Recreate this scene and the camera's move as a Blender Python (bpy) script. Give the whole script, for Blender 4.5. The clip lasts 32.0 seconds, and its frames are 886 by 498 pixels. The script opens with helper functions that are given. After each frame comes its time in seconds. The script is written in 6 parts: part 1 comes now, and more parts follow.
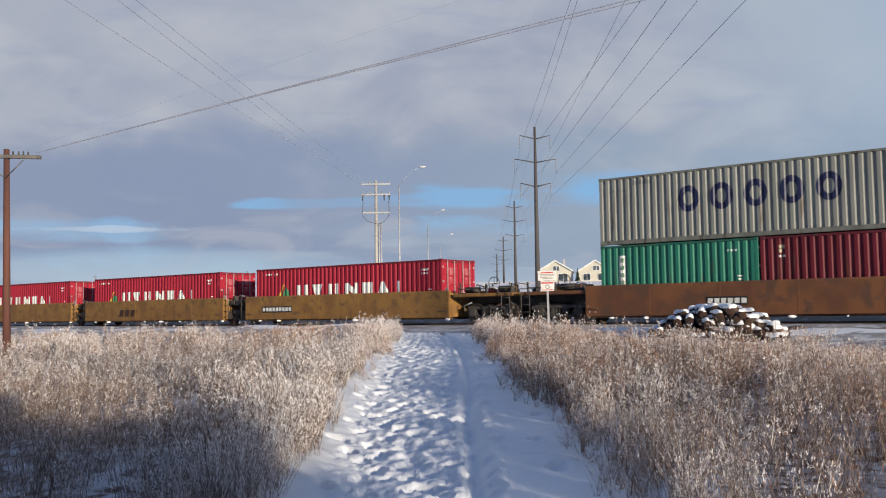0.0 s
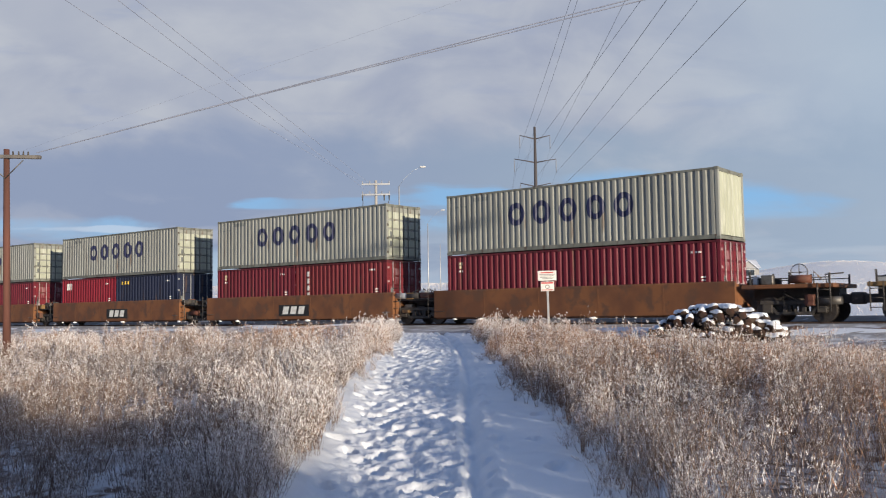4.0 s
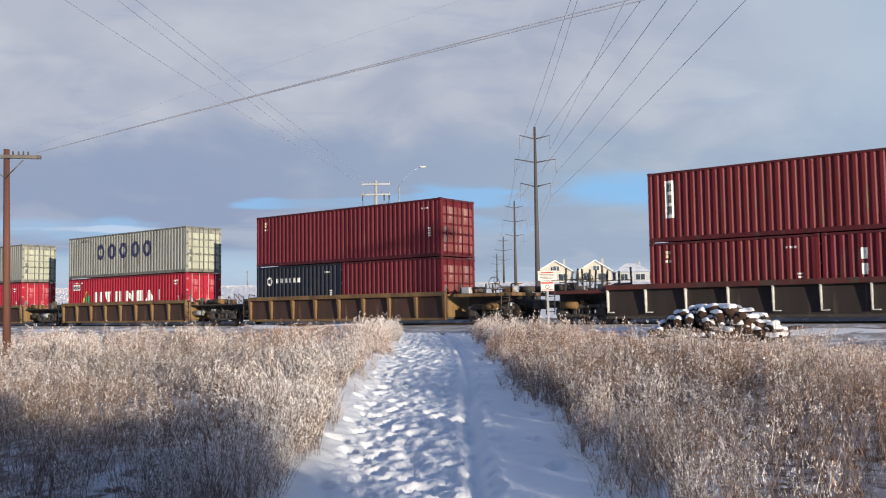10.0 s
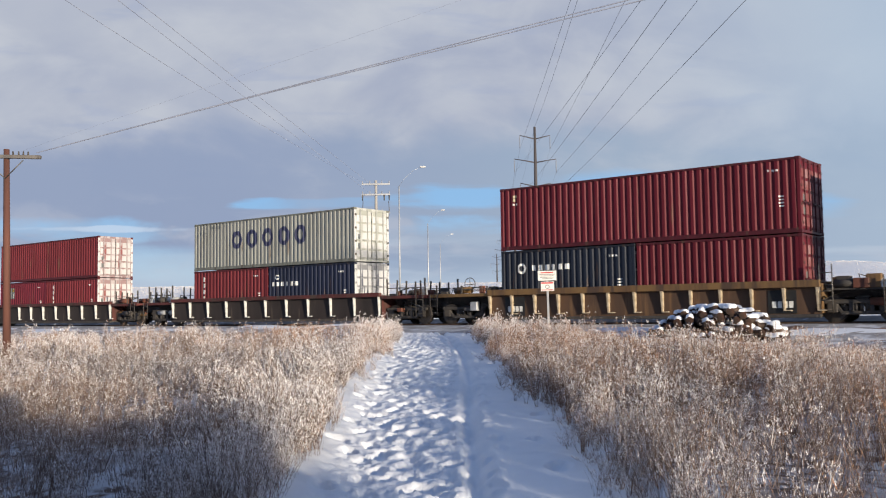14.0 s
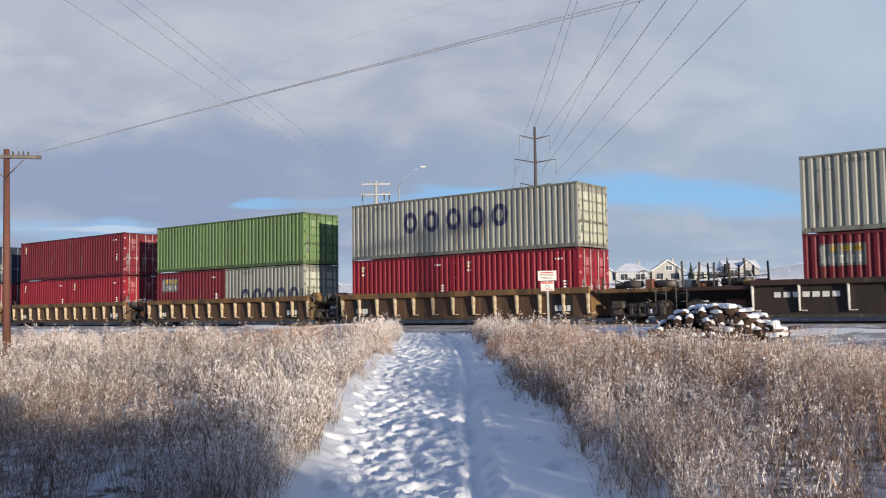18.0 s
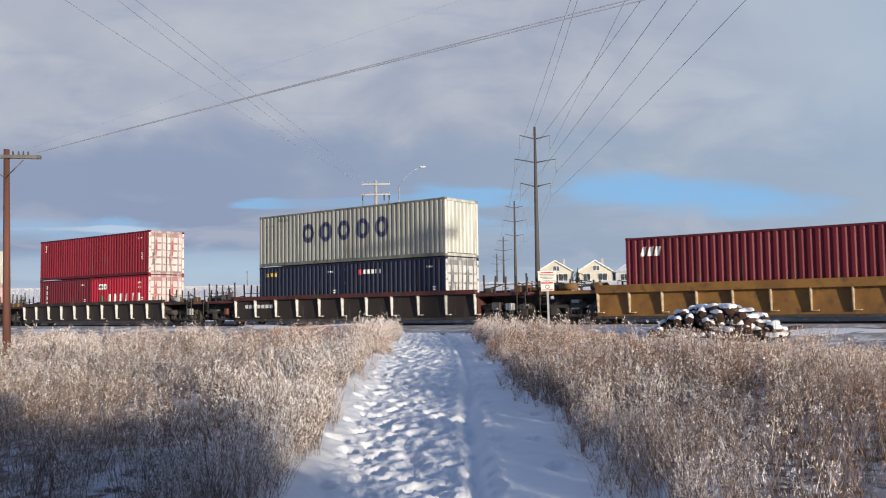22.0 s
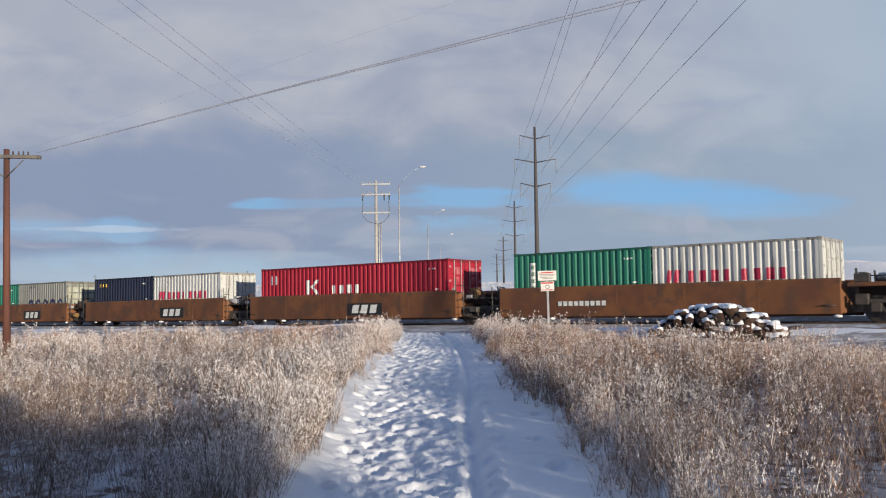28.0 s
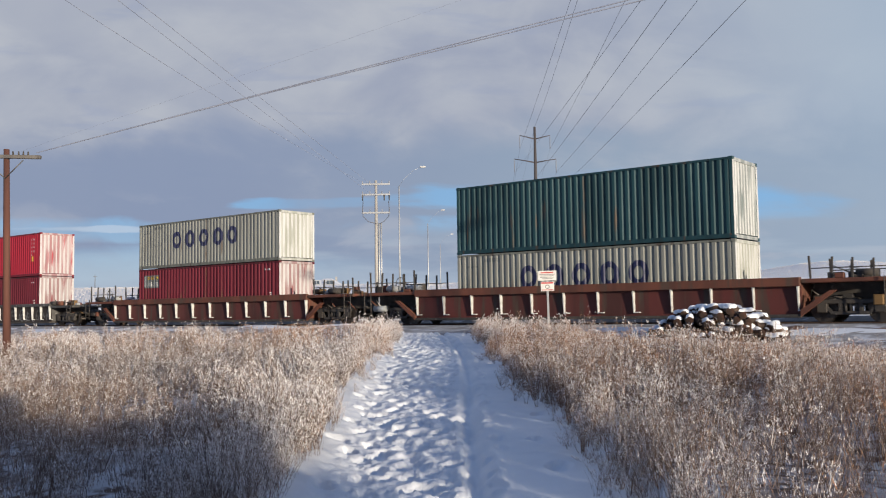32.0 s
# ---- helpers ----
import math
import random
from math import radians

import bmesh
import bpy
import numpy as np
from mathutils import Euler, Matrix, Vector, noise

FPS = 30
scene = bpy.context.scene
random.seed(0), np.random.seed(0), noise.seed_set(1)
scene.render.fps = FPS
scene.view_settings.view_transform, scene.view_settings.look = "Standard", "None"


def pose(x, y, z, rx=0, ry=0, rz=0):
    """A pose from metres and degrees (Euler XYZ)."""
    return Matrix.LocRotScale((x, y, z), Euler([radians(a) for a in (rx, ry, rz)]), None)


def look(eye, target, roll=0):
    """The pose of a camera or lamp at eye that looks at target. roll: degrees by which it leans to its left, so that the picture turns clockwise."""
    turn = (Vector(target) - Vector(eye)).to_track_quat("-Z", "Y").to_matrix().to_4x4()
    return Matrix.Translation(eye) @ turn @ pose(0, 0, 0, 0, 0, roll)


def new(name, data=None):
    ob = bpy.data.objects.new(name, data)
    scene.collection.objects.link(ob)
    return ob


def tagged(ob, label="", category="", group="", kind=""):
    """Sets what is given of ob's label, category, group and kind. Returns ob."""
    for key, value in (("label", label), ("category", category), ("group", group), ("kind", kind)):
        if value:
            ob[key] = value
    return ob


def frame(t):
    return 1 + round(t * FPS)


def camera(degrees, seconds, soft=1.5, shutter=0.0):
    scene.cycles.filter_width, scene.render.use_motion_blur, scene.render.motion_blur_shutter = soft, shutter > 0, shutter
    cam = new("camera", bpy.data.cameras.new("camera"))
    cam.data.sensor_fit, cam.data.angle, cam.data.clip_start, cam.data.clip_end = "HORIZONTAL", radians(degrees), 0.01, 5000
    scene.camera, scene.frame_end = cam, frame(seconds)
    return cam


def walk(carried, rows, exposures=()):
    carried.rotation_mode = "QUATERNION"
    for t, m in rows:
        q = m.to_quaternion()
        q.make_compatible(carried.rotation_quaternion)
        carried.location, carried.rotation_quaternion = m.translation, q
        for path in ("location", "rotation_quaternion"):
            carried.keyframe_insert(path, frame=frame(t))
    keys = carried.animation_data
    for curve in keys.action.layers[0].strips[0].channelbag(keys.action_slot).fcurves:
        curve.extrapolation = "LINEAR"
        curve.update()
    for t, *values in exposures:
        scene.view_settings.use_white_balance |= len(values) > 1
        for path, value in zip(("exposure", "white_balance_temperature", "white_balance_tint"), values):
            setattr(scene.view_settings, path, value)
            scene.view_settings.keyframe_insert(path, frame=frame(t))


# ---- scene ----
EYE = 1.75                      # height of the lens over the near path
D_NEAR = 31.53                  # distance from the eye to the plane of the train's near side
ANG = radians(-38.155)          # heading of the track, seen from above
AX = Vector((math.cos(ANG), math.sin(ANG), 0))
AN = Vector((-math.sin(ANG), math.cos(ANG), 0))
RAIL = EYE - 0.48               # top of the rails

cam = camera(51.30, 32.0, soft=1.1, shutter=0.06)
PITCH = radians(3.96)
CAM_POSE = look((0, 0, EYE), (0, math.cos(PITCH), EYE + math.sin(PITCH)), roll=-0.79)
walk(cam, [(0.0, CAM_POSE), (32.0, CAM_POSE)], exposures=[(0.0, 0.0), (3.0, 0.05), (6.0, 0.17), (13.0, 0.2), (19.0, 0.2), (23.0, 0.05), (28.0, 0.0), (32.0, 0.0)])

# ---- light ----
SUN = Vector((0.554, -0.822, 0.134)).normalized()
sun = new("sun", bpy.data.lights.new("sun", "SUN"))
sun.data.energy, sun.data.angle, sun.data.color = 5.4, radians(0.55), (1.0, 0.875, 0.69)
sun.matrix_world = look(SUN * 200, (0, 0, 0))


def world_sky():
    w = bpy.data.worlds.new("winter_sky")
    scene.world = w
    w.use_nodes = True
    nt = w.node_tree
    nt.nodes.clear()

    def nd(kind, **vals):
        n = nt.nodes.new(kind)
        for k, v in vals.items():
            n.inputs[k.replace("_", " ")].default_value = v
        return n

    def lk(a, b):
        nt.links.new(a, b)

    def math_n(op, a, b=None, c=None, clamp=False):
        n = nt.nodes.new("ShaderNodeMath")
        n.operation, n.use_clamp = op, clamp
        for i, v in enumerate((a, b, c)):
            if v is None:
                continue
            if isinstance(v, (int, float)):
                n.inputs[i].default_value = v
            else:
                lk(v, n.inputs[i])
        return n.outputs[0]

    def ramp(v, lo, hi):
        n = nt.nodes.new("ShaderNodeMapRange")
        n.interpolation_type = "SMOOTHSTEP"
        n.inputs["From Min"].default_value, n.inputs["From Max"].default_value = lo, hi
        lk(v, n.inputs["Value"])
        return n.outputs["Result"]

    def mix(f, a, b):
        n = nt.nodes.new("ShaderNodeMix")
        n.data_type = "RGBA"
        if isinstance(f, (int, float)):
            n.inputs[0].default_value = f
        else:
            lk(f, n.inputs[0])
        for sock, v in ((n.inputs[6], a), (n.inputs[7], b)):
            if isinstance(v, tuple):
                sock.default_value = (*v, 1)
            else:
                lk(v, sock)
        return n.outputs[2]

    sky = nt.nodes.new("ShaderNodeTexSky")
    sky.sky_type, sky.sun_disc = "NISHITA", False
    sky.sun_elevation, sky.sun_rotation = math.asin(SUN.z), math.atan2(SUN.x, SUN.y)
    skyc = nt.nodes.new("ShaderNodeVectorMath")
    skyc.operation = "SCALE"
    skyc.inputs["Scale"].default_value = 0.045
    lk(sky.outputs[0], skyc.inputs[0])

    co = nt.nodes.new("ShaderNodeTexCoord")
    xyz = nt.nodes.new("ShaderNodeSeparateXYZ")
    lk(co.outputs["Generated"], xyz.inputs[0])
    X, Y, Z = xyz.outputs
    fwd = math_n("MAXIMUM", math_n("ABSOLUTE", Y), 0.05)
    az = math_n("DIVIDE", X, fwd)          # sideways slope of the view
    el = math_n("DIVIDE", Z, fwd)          # height slope of the view

    def layer(sx, sy, scale, detail, dist, seed):
        cmb = nt.nodes.new("ShaderNodeCombineXYZ")
        lk(math_n("MULTIPLY", az, sx), cmb.inputs[0])
        lk(math_n("MULTIPLY", el, sy), cmb.inputs[1])
        cmb.inputs[2].default_value = seed
        n = nt.nodes.new("ShaderNodeTexNoise")
        n.inputs["Scale"].default_value, n.inputs["Detail"].default_value = scale, detail
        n.inputs["Distortion"].default_value = dist
        n.inputs["Roughness"].default_value = 0.52
        lk(cmb.outputs[0], n.inputs["Vector"])
        return n.outputs[0]

    big = layer(1.0, 1.6, 2.6, 5.0, 0.4, 3.1)
    mid = layer(1.0, 1.7, 6.5, 7.0, 0.3, 8.7)
    thin = layer(1.0, 5.0, 7.0, 6.0, 0.4, 1.4)
    wisp = layer(1.0, 9.0, 3.2, 5.0, 0.6, 5.2)
    torn_edge = layer(1.0, 2.6, 9.0, 7.0, 0.5, 2.6)

    def spot(cx, cy, rx, ry, tilt=0.0, tear=2.0):
        """How far a direction lies inside an oval break in the cloud, with a torn edge."""
        dx = math_n("SUBTRACT", az, cx)
        dy = math_n("SUBTRACT", math_n("SUBTRACT", el, cy), math_n("MULTIPLY", dx, tilt))
        a, b = math_n("DIVIDE", dx, rx), math_n("DIVIDE", dy, ry)
        r = math_n("ADD", math_n("MULTIPLY", a, a), math_n("MULTIPLY", b, b))
        torn = math_n("MULTIPLY", math_n("SUBTRACT", math_n("ADD", torn_edge, wisp), 1.0), tear)
        return math_n("SUBTRACT", 1.15, math_n("ADD", r, torn))

    def most(*vs):
        out = vs[0]
        for v in vs[1:]:
            out = math_n("MAXIMUM", out, v)
        return out

    # violet-grey cloud sheet, cream where the sun reaches its underside
    cloud = mix(ramp(big, 0.34, 0.68), (0.33, 0.37, 0.48), (0.43, 0.46, 0.53))
    cloud = mix(math_n("MULTIPLY", ramp(mid, 0.42, 0.72), 0.62), cloud, (0.52, 0.545, 0.59))
    cloud = mix(math_n("MULTIPLY", ramp(thin, 0.42, 0.30), 0.25), cloud, (0.27, 0.33, 0.50))
    cloud = mix(math_n("MULTIPLY", ramp(az, 0.12, 0.58), 0.70), cloud, (0.36, 0.47, 0.60))
    # dark slate belt lower down, heavier and more violet to the left
    belt = math_n("MULTIPLY", ramp(math_n("ADD", el, math_n("MULTIPLY", math_n("SUBTRACT", mid, 0.5), 0.22)), 0.235, 0.15), ramp(az, 0.95, 0.0))
    slate = mix(ramp(az, -0.25, 0.25), (0.242, 0.303, 0.445), (0.28, 0.37, 0.49))
    cloud = mix(math_n("MULTIPLY", belt, 0.85), cloud, slate)
    # its lower folds catch a little cream light
    fold = math_n("MULTIPLY", ramp(el, 0.15, 0.09), math_n("MULTIPLY", ramp(torn_edge, 0.50, 0.68), 0.55))
    cloud = mix(fold, cloud, (0.44, 0.47, 0.55))
    cloud = mix(math_n("MULTIPLY", ramp(el, 0.105, 0.05), math_n("MULTIPLY", ramp(wisp, 0.42, 0.62), 0.7)), cloud, (0.42, 0.50, 0.60))
    # breaks of clear sky near the skyline
    clear = mix(ramp(el, 0.03, 0.13), (0.44, 0.60, 0.74), (0.25, 0.49, 0.80))
    clear = mix(0.10, clear, skyc.outputs[0])
    wide = spot(0.262, 0.124, 0.150, 0.0235, -0.085, 2.2)
    gaps = most(spot(0.01, 0.124, 0.085, 0.013, -0.03, 6.5), spot(-0.14, 0.121, 0.09, 0.006, 0.02, 7.0),
                spot(0.0, 0.094, 0.10, 0.012, 0.0, 6.0), spot(-0.42, 0.097, 0.12, 0.012, -0.03, 4.5), spot(-0.34, 0.052, 0.24, 0.022, 0.0, 2.0))
    veil = math_n("MULTIPLY", ramp(gaps, -0.35, 1.25), math_n("ADD", 0.35, math_n("MULTIPLY", ramp(mid, 0.62, 0.40), 0.5)))
    col = mix(math_n("MAXIMUM", ramp(wide, -0.25, 1.15), veil), cloud, clear)
    # a white streak over the break at the far left
    streak = math_n("MULTIPLY", ramp(spot(-0.37, 0.096, 0.10, 0.0032, -0.02, 7.0), 0.0, 1.4), 0.40)
    col = mix(streak, col, (0.68, 0.73, 0.80))
    # pale haze along the skyline
    col = mix(math_n("MULTIPLY", ramp(el, 0.06, 0.02), 0.6), col, (0.47, 0.56, 0.66))
    # the sheet ends overhead: clear winter sky above and behind, where the sun stands
    sheet = math_n("MULTIPLY", ramp(Y, -0.10, 0.35), ramp(Z, 0.72, 0.45))
    blue = mix(0.30, mix(ramp(Z, 0.0, 0.5), (0.24, 0.33, 0.50), (0.16, 0.25, 0.48)), skyc.outputs[0])
    col = mix(sheet, blue, col)
    bg = nd("ShaderNodeBackground", Strength=1.0)
    lk(col, bg.inputs[0])
    out = nt.nodes.new("ShaderNodeOutputWorld")
    lk(bg.outputs[0], out.inputs[0])


world_sky()

# ---- materials ----
MATS = {}


def surface(name, col, col2=None, rough=0.6, metal=0.0, scale=3.0, fine=40.0, bump=0.15, dirt=None, dirt_amount=0.0,
            streak=False, spread=0.0, lo=0.42, hi=0.62, spec=0.4):
    """A weathered surface: two colours mixed by a broad noise, dirt by a finer one, and a fine relief."""
    if name in MATS:
        return MATS[name]
    m = bpy.data.materials.new(name)
    m.use_nodes = True
    nt = m.node_tree
    b = nt.nodes["Principled BSDF"]
    b.inputs["Roughness"].default_value, b.inputs["Metallic"].default_value = rough, metal
    b.inputs["Specular IOR Level"].default_value = spec
    co = nt.nodes.new("ShaderNodeTexCoord")
    src = co.outputs["Object"]
    if streak:
        mp = nt.nodes.new("ShaderNodeMapping")
        mp.inputs["Scale"].default_value = (1.0, 1.0, 0.12)
        nt.links.new(src, mp.inputs[0])
        ssrc = mp.outputs[0]
    else:
        ssrc = src
    n1 = nt.nodes.new("ShaderNodeTexNoise")
    n1.inputs["Scale"].default_value, n1.inputs["Detail"].default_value = scale, 6
    nt.links.new(ssrc, n1.inputs["Vector"])
    n2 = nt.nodes.new("ShaderNodeTexNoise")
    n2.inputs["Scale"].default_value, n2.inputs["Detail"].default_value = fine, 4
    nt.links.new(src, n2.inputs["Vector"])

    def rng(v, a, c):
        n = nt.nodes.new("ShaderNodeMapRange")
        n.inputs["From Min"].default_value, n.inputs["From Max"].default_value = a, c
        nt.links.new(v, n.inputs["Value"])
        return n.outputs[0]

    def mix(f, a, c):
        n = nt.nodes.new("ShaderNodeMix")
        n.data_type = "RGBA"
        nt.links.new(f, n.inputs[0])
        for s, v in ((n.inputs[6], a), (n.inputs[7], c)):
            if isinstance(v, tuple):
                s.default_value = (*v, 1)
            else:
                nt.links.new(v, s)
        return n.outputs[2]

    c = mix(rng(n1.outputs[0], lo, hi), col, col2 or tuple(x * 0.8 for x in col))
    if dirt:
        n3 = nt.nodes.new("ShaderNodeTexNoise")
        n3.inputs["Scale"].default_value, n3.inputs["Detail"].default_value = scale * 2.3, 8
        nt.links.new(ssrc, n3.inputs["Vector"])
        c = mix(rng(n3.outputs[0], 0.72 - dirt_amount, 0.84 - dirt_amount), c, dirt)
    if spread:
        oi = nt.nodes.new("ShaderNodeObjectInfo")
        hs = nt.nodes.new("ShaderNodeHueSaturation")
        mr = nt.nodes.new("ShaderNodeMapRange")
        mr.inputs["To Min"].default_value, mr.inputs["To Max"].default_value = 1 - spread, 1 + spread
        nt.links.new(oi.outputs["Random"], mr.inputs["Value"])
        nt.links.new(mr.outputs[0], hs.inputs["Value"])
        nt.links.new(c, hs.inputs["Color"])
        c = hs.outputs[0]
    nt.links.new(c, b.inputs["Base Color"])
    rr = nt.nodes.new("ShaderNodeMapRange")
    rr.inputs["To Min"].default_value, rr.inputs["To Max"].default_value = max(0.05, rough - 0.12), min(1, rough + 0.12)
    nt.links.new(n1.outputs[0], rr.inputs["Value"])
    nt.links.new(rr.outputs[0], b.inputs["Roughness"])
    if bump:
        bp = nt.nodes.new("ShaderNodeBump")
        bp.inputs["Strength"].default_value, bp.inputs["Distance"].default_value = bump, 0.01
        nt.links.new(n2.outputs[0], bp.inputs["Height"])
        nt.links.new(bp.outputs[0], b.inputs["Normal"])
    MATS[name] = m
    return m


def paint(name, col, fade=0.82, rust=0.10):
    return surface("paint_" + name, col, tuple(c * fade for c in col), rough=0.58, scale=1.3, fine=60, bump=0.1,
                   dirt=(0.11, 0.065, 0.04), dirt_amount=rust, streak=True, spread=0.07, spec=0.25)


PAINT = {
    "grey": paint("grey", (0.268, 0.274, 0.250), 0.86, 0.09),
    "red": paint("red", (0.22, 0.014, 0.028), 0.85, 0.08),
    "bright_red": paint("bright_red", (0.36, 0.017, 0.038), 0.9, 0.05),
    "maroon": paint("maroon", (0.142, 0.015, 0.027), 0.84, 0.10),
    "crimson": paint("crimson", (0.122, 0.011, 0.020), 0.86, 0.06),
    "oxide": paint("oxide", (0.155, 0.020, 0.026), 0.84, 0.09),
    "navy": paint("navy", (0.016, 0.022, 0.050), 0.8, 0.08),
    "blue_black": paint("blue_black", (0.015, 0.020, 0.034), 0.8, 0.08),
    "green": paint("green", (0.028, 0.19, 0.13), 0.85, 0.08),
    "leaf_green": paint("leaf_green", (0.125, 0.20, 0.085), 0.85, 0.06),
    "teal": paint("teal", (0.024, 0.072, 0.085), 0.62, 0.10),
    "white": paint("white", (0.55, 0.56, 0.54), 0.85, 0.09),
}
EDGE = {k: surface("worn_edge_" + k, tuple(v * 0.6 for v in c), tuple(v * 0.42 for v in c), rough=0.6, scale=2.0, dirt=(0.075, 0.045, 0.03), dirt_amount=0.17, streak=True)
        for k, c in (("grey", (0.29, 0.30, 0.26)), ("red", (0.22, 0.014, 0.028)), ("bright_red", (0.34, 0.017, 0.036)), ("maroon", (0.165, 0.016, 0.028)), ("oxide", (0.15, 0.018, 0.024)), ("crimson", (0.12, 0.011, 0.02)),
                     ("navy", (0.016, 0.022, 0.05)), ("blue_black", (0.015, 0.02, 0.034)), ("green", (0.028, 0.19, 0.13)), ("leaf_green", (0.125, 0.20, 0.085)), ("teal", (0.022, 0.085, 0.105)), ("white", (0.5, 0.5, 0.48)))}


def rimed(name, col):
    """Door paint with thin patches of rime on it."""
    return surface("rimed_" + name, col, tuple(0.86 * c for c in col), rough=0.6, scale=2.6, fine=60, bump=0.15,
                   dirt=tuple(0.80 * c + 0.13 for c in col), dirt_amount=0.18, streak=True, spread=0.06, spec=0.25)


# grey is lifted well above the side paint, a sunlit copy for the ends
RIMED = {"green": rimed("green", (0.05, 0.20, 0.14)), "grey": rimed("grey", (0.40, 0.415, 0.33)), "red": rimed("red", (0.24, 0.016, 0.03)), "bright_red": rimed("bright_red", (0.37, 0.02, 0.04)),
         "maroon": rimed("maroon", (0.18, 0.02, 0.03)), "oxide": rimed("oxide", (0.18, 0.024, 0.03)), "crimson": rimed("crimson", (0.20, 0.06, 0.06)), "leaf_green": rimed("leaf_green", (0.14, 0.22, 0.09))}


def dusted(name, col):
    """The same paint under a crust of wind-blown snow dust, thinner towards the bottom seams, with sun glare added to
    its paleness.
    """
    return surface("dust_glare_" + name, tuple(0.05 * c + 0.58 for c in col), tuple(0.12 * c + 0.48 for c in col), rough=0.8, scale=1.6, fine=30, bump=0.2,
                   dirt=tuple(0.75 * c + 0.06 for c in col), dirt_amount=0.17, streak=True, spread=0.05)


DUST_GLARE = {"grey": dusted("grey", (0.44, 0.45, 0.41)), "red": dusted("red", (0.40, 0.03, 0.045)), "bright_red": dusted("bright_red", (0.5, 0.03, 0.05)),
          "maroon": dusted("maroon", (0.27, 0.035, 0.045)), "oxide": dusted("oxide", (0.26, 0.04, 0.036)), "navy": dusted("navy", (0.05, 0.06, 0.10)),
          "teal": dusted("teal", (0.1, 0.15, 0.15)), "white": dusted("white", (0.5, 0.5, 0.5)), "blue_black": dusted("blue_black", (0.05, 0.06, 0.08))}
# between paint and pale crust; also serves as painted shade in grooves
HALF = {k: surface("half_pale_" + k, tuple(0.3 * a + 0.36 for a in c), tuple(0.5 * a + 0.18 for a in c), rough=0.75, scale=2.6, streak=True, lo=0.45, hi=0.55)
        for k, c in (("grey", (0.34, 0.36, 0.28)), ("red", (0.25, 0.02, 0.03)), ("bright_red", (0.36, 0.02, 0.04)), ("maroon", (0.25, 0.03, 0.035)),
                     ("oxide", (0.22, 0.03, 0.03)), ("navy", (0.04, 0.05, 0.08)), ("teal", (0.08, 0.13, 0.13)), ("white", (0.4, 0.4, 0.4)), ("blue_black", (0.04, 0.05, 0.06)))}
LETTER_NAVY = surface("lettering_navy", (0.018, 0.022, 0.075), rough=0.5, scale=8)
LETTER_WHITE = surface("lettering_white", (0.78, 0.78, 0.74), (0.66, 0.65, 0.6), rough=0.5, scale=8)
LETTER_BROWN = surface("lettering_brown", (0.05, 0.022, 0.015), rough=0.6, scale=8)
LETTER_GREEN = surface("lettering_green", (0.03, 0.22, 0.08), rough=0.5, scale=8)
LETTER_YELLOW = surface("lettering_yellow", (0.65, 0.42, 0.05), rough=0.5, scale=8)
LETTER_CREAM = surface("lettering_cream", (0.50, 0.43, 0.28), (0.36, 0.30, 0.2), rough=0.55, scale=8)
LETTER_RED = surface("lettering_red", (0.50, 0.03, 0.08), rough=0.5, scale=8)
LETTER_GREY = surface("lettering_grey", (0.14, 0.15, 0.15), rough=0.5, scale=8)
PLATE_BLACK = surface("plate_black", (0.02, 0.02, 0.02), rough=0.6, scale=6)
STEEL = surface("worn_steel", (0.16, 0.15, 0.14), (0.09, 0.075, 0.06), rough=0.55, metal=0.6, scale=4)
BLACK_STEEL = surface("sooty_steel", (0.046, 0.042, 0.040), (0.07, 0.060, 0.052), rough=0.75, scale=3, dirt=(0.17, 0.145, 0.13), dirt_amount=0.11)
WHEEL_STEEL = surface("wheel_steel", (0.10, 0.085, 0.075), rough=0.5, metal=0.7, scale=6)
GALV = surface("galvanised_steel", (0.48, 0.49, 0.50), (0.38, 0.39, 0.40), rough=0.45, metal=0.35, scale=3)
BAR_METAL = surface("bright_bar", (0.62, 0.62, 0.60), (0.5, 0.5, 0.48), rough=0.4, scale=5)
CAR = {
    "rust": surface("car_rust_orange", (0.190, 0.078, 0.032), (0.125, 0.052, 0.027), rough=0.75, scale=0.8, dirt=(0.105, 0.052, 0.032), dirt_amount=0.20, spread=0.08),
    "ochre": surface("car_ochre", (0.28, 0.145, 0.037), (0.20, 0.10, 0.032), rough=0.65, scale=1.2, dirt=(0.15, 0.082, 0.034), dirt_amount=0.18, spread=0.06),
    "tan": surface("car_tan", (0.19, 0.110, 0.042), (0.13, 0.073, 0.034), rough=0.7, scale=1.2, dirt=(0.075, 0.045, 0.03), dirt_amount=0.2, streak=True, spread=0.08),
    "yellow": surface("car_yellow", (0.215, 0.135, 0.055), (0.145, 0.085, 0.042), rough=0.65, scale=1.2, dirt=(0.12, 0.07, 0.04), dirt_amount=0.17, streak=True),
    "oxide": surface("car_oxide_red", (0.11, 0.028, 0.024), (0.065, 0.023, 0.02), rough=0.7, scale=1.2, dirt=(0.07, 0.045, 0.035), dirt_amount=0.18, streak=True),
    "dark": surface("car_dark_brown", (0.055, 0.030, 0.026), (0.036, 0.024, 0.022), rough=0.7, scale=1.2, dirt=(0.11, 0.08, 0.06), dirt_amount=0.14, streak=True),
    "grey": surface("car_grey", (0.10, 0.095, 0.092), (0.06, 0.056, 0.053), rough=0.7, scale=1.5, dirt=(0.30, 0.29, 0.28), dirt_amount=0.14),
    "brown": surface("car_brown", (0.16, 0.058, 0.036), (0.10, 0.040, 0.028), rough=0.7, scale=1.2, dirt=(0.09, 0.055, 0.04), dirt_amount=0.17, streak=True),
}
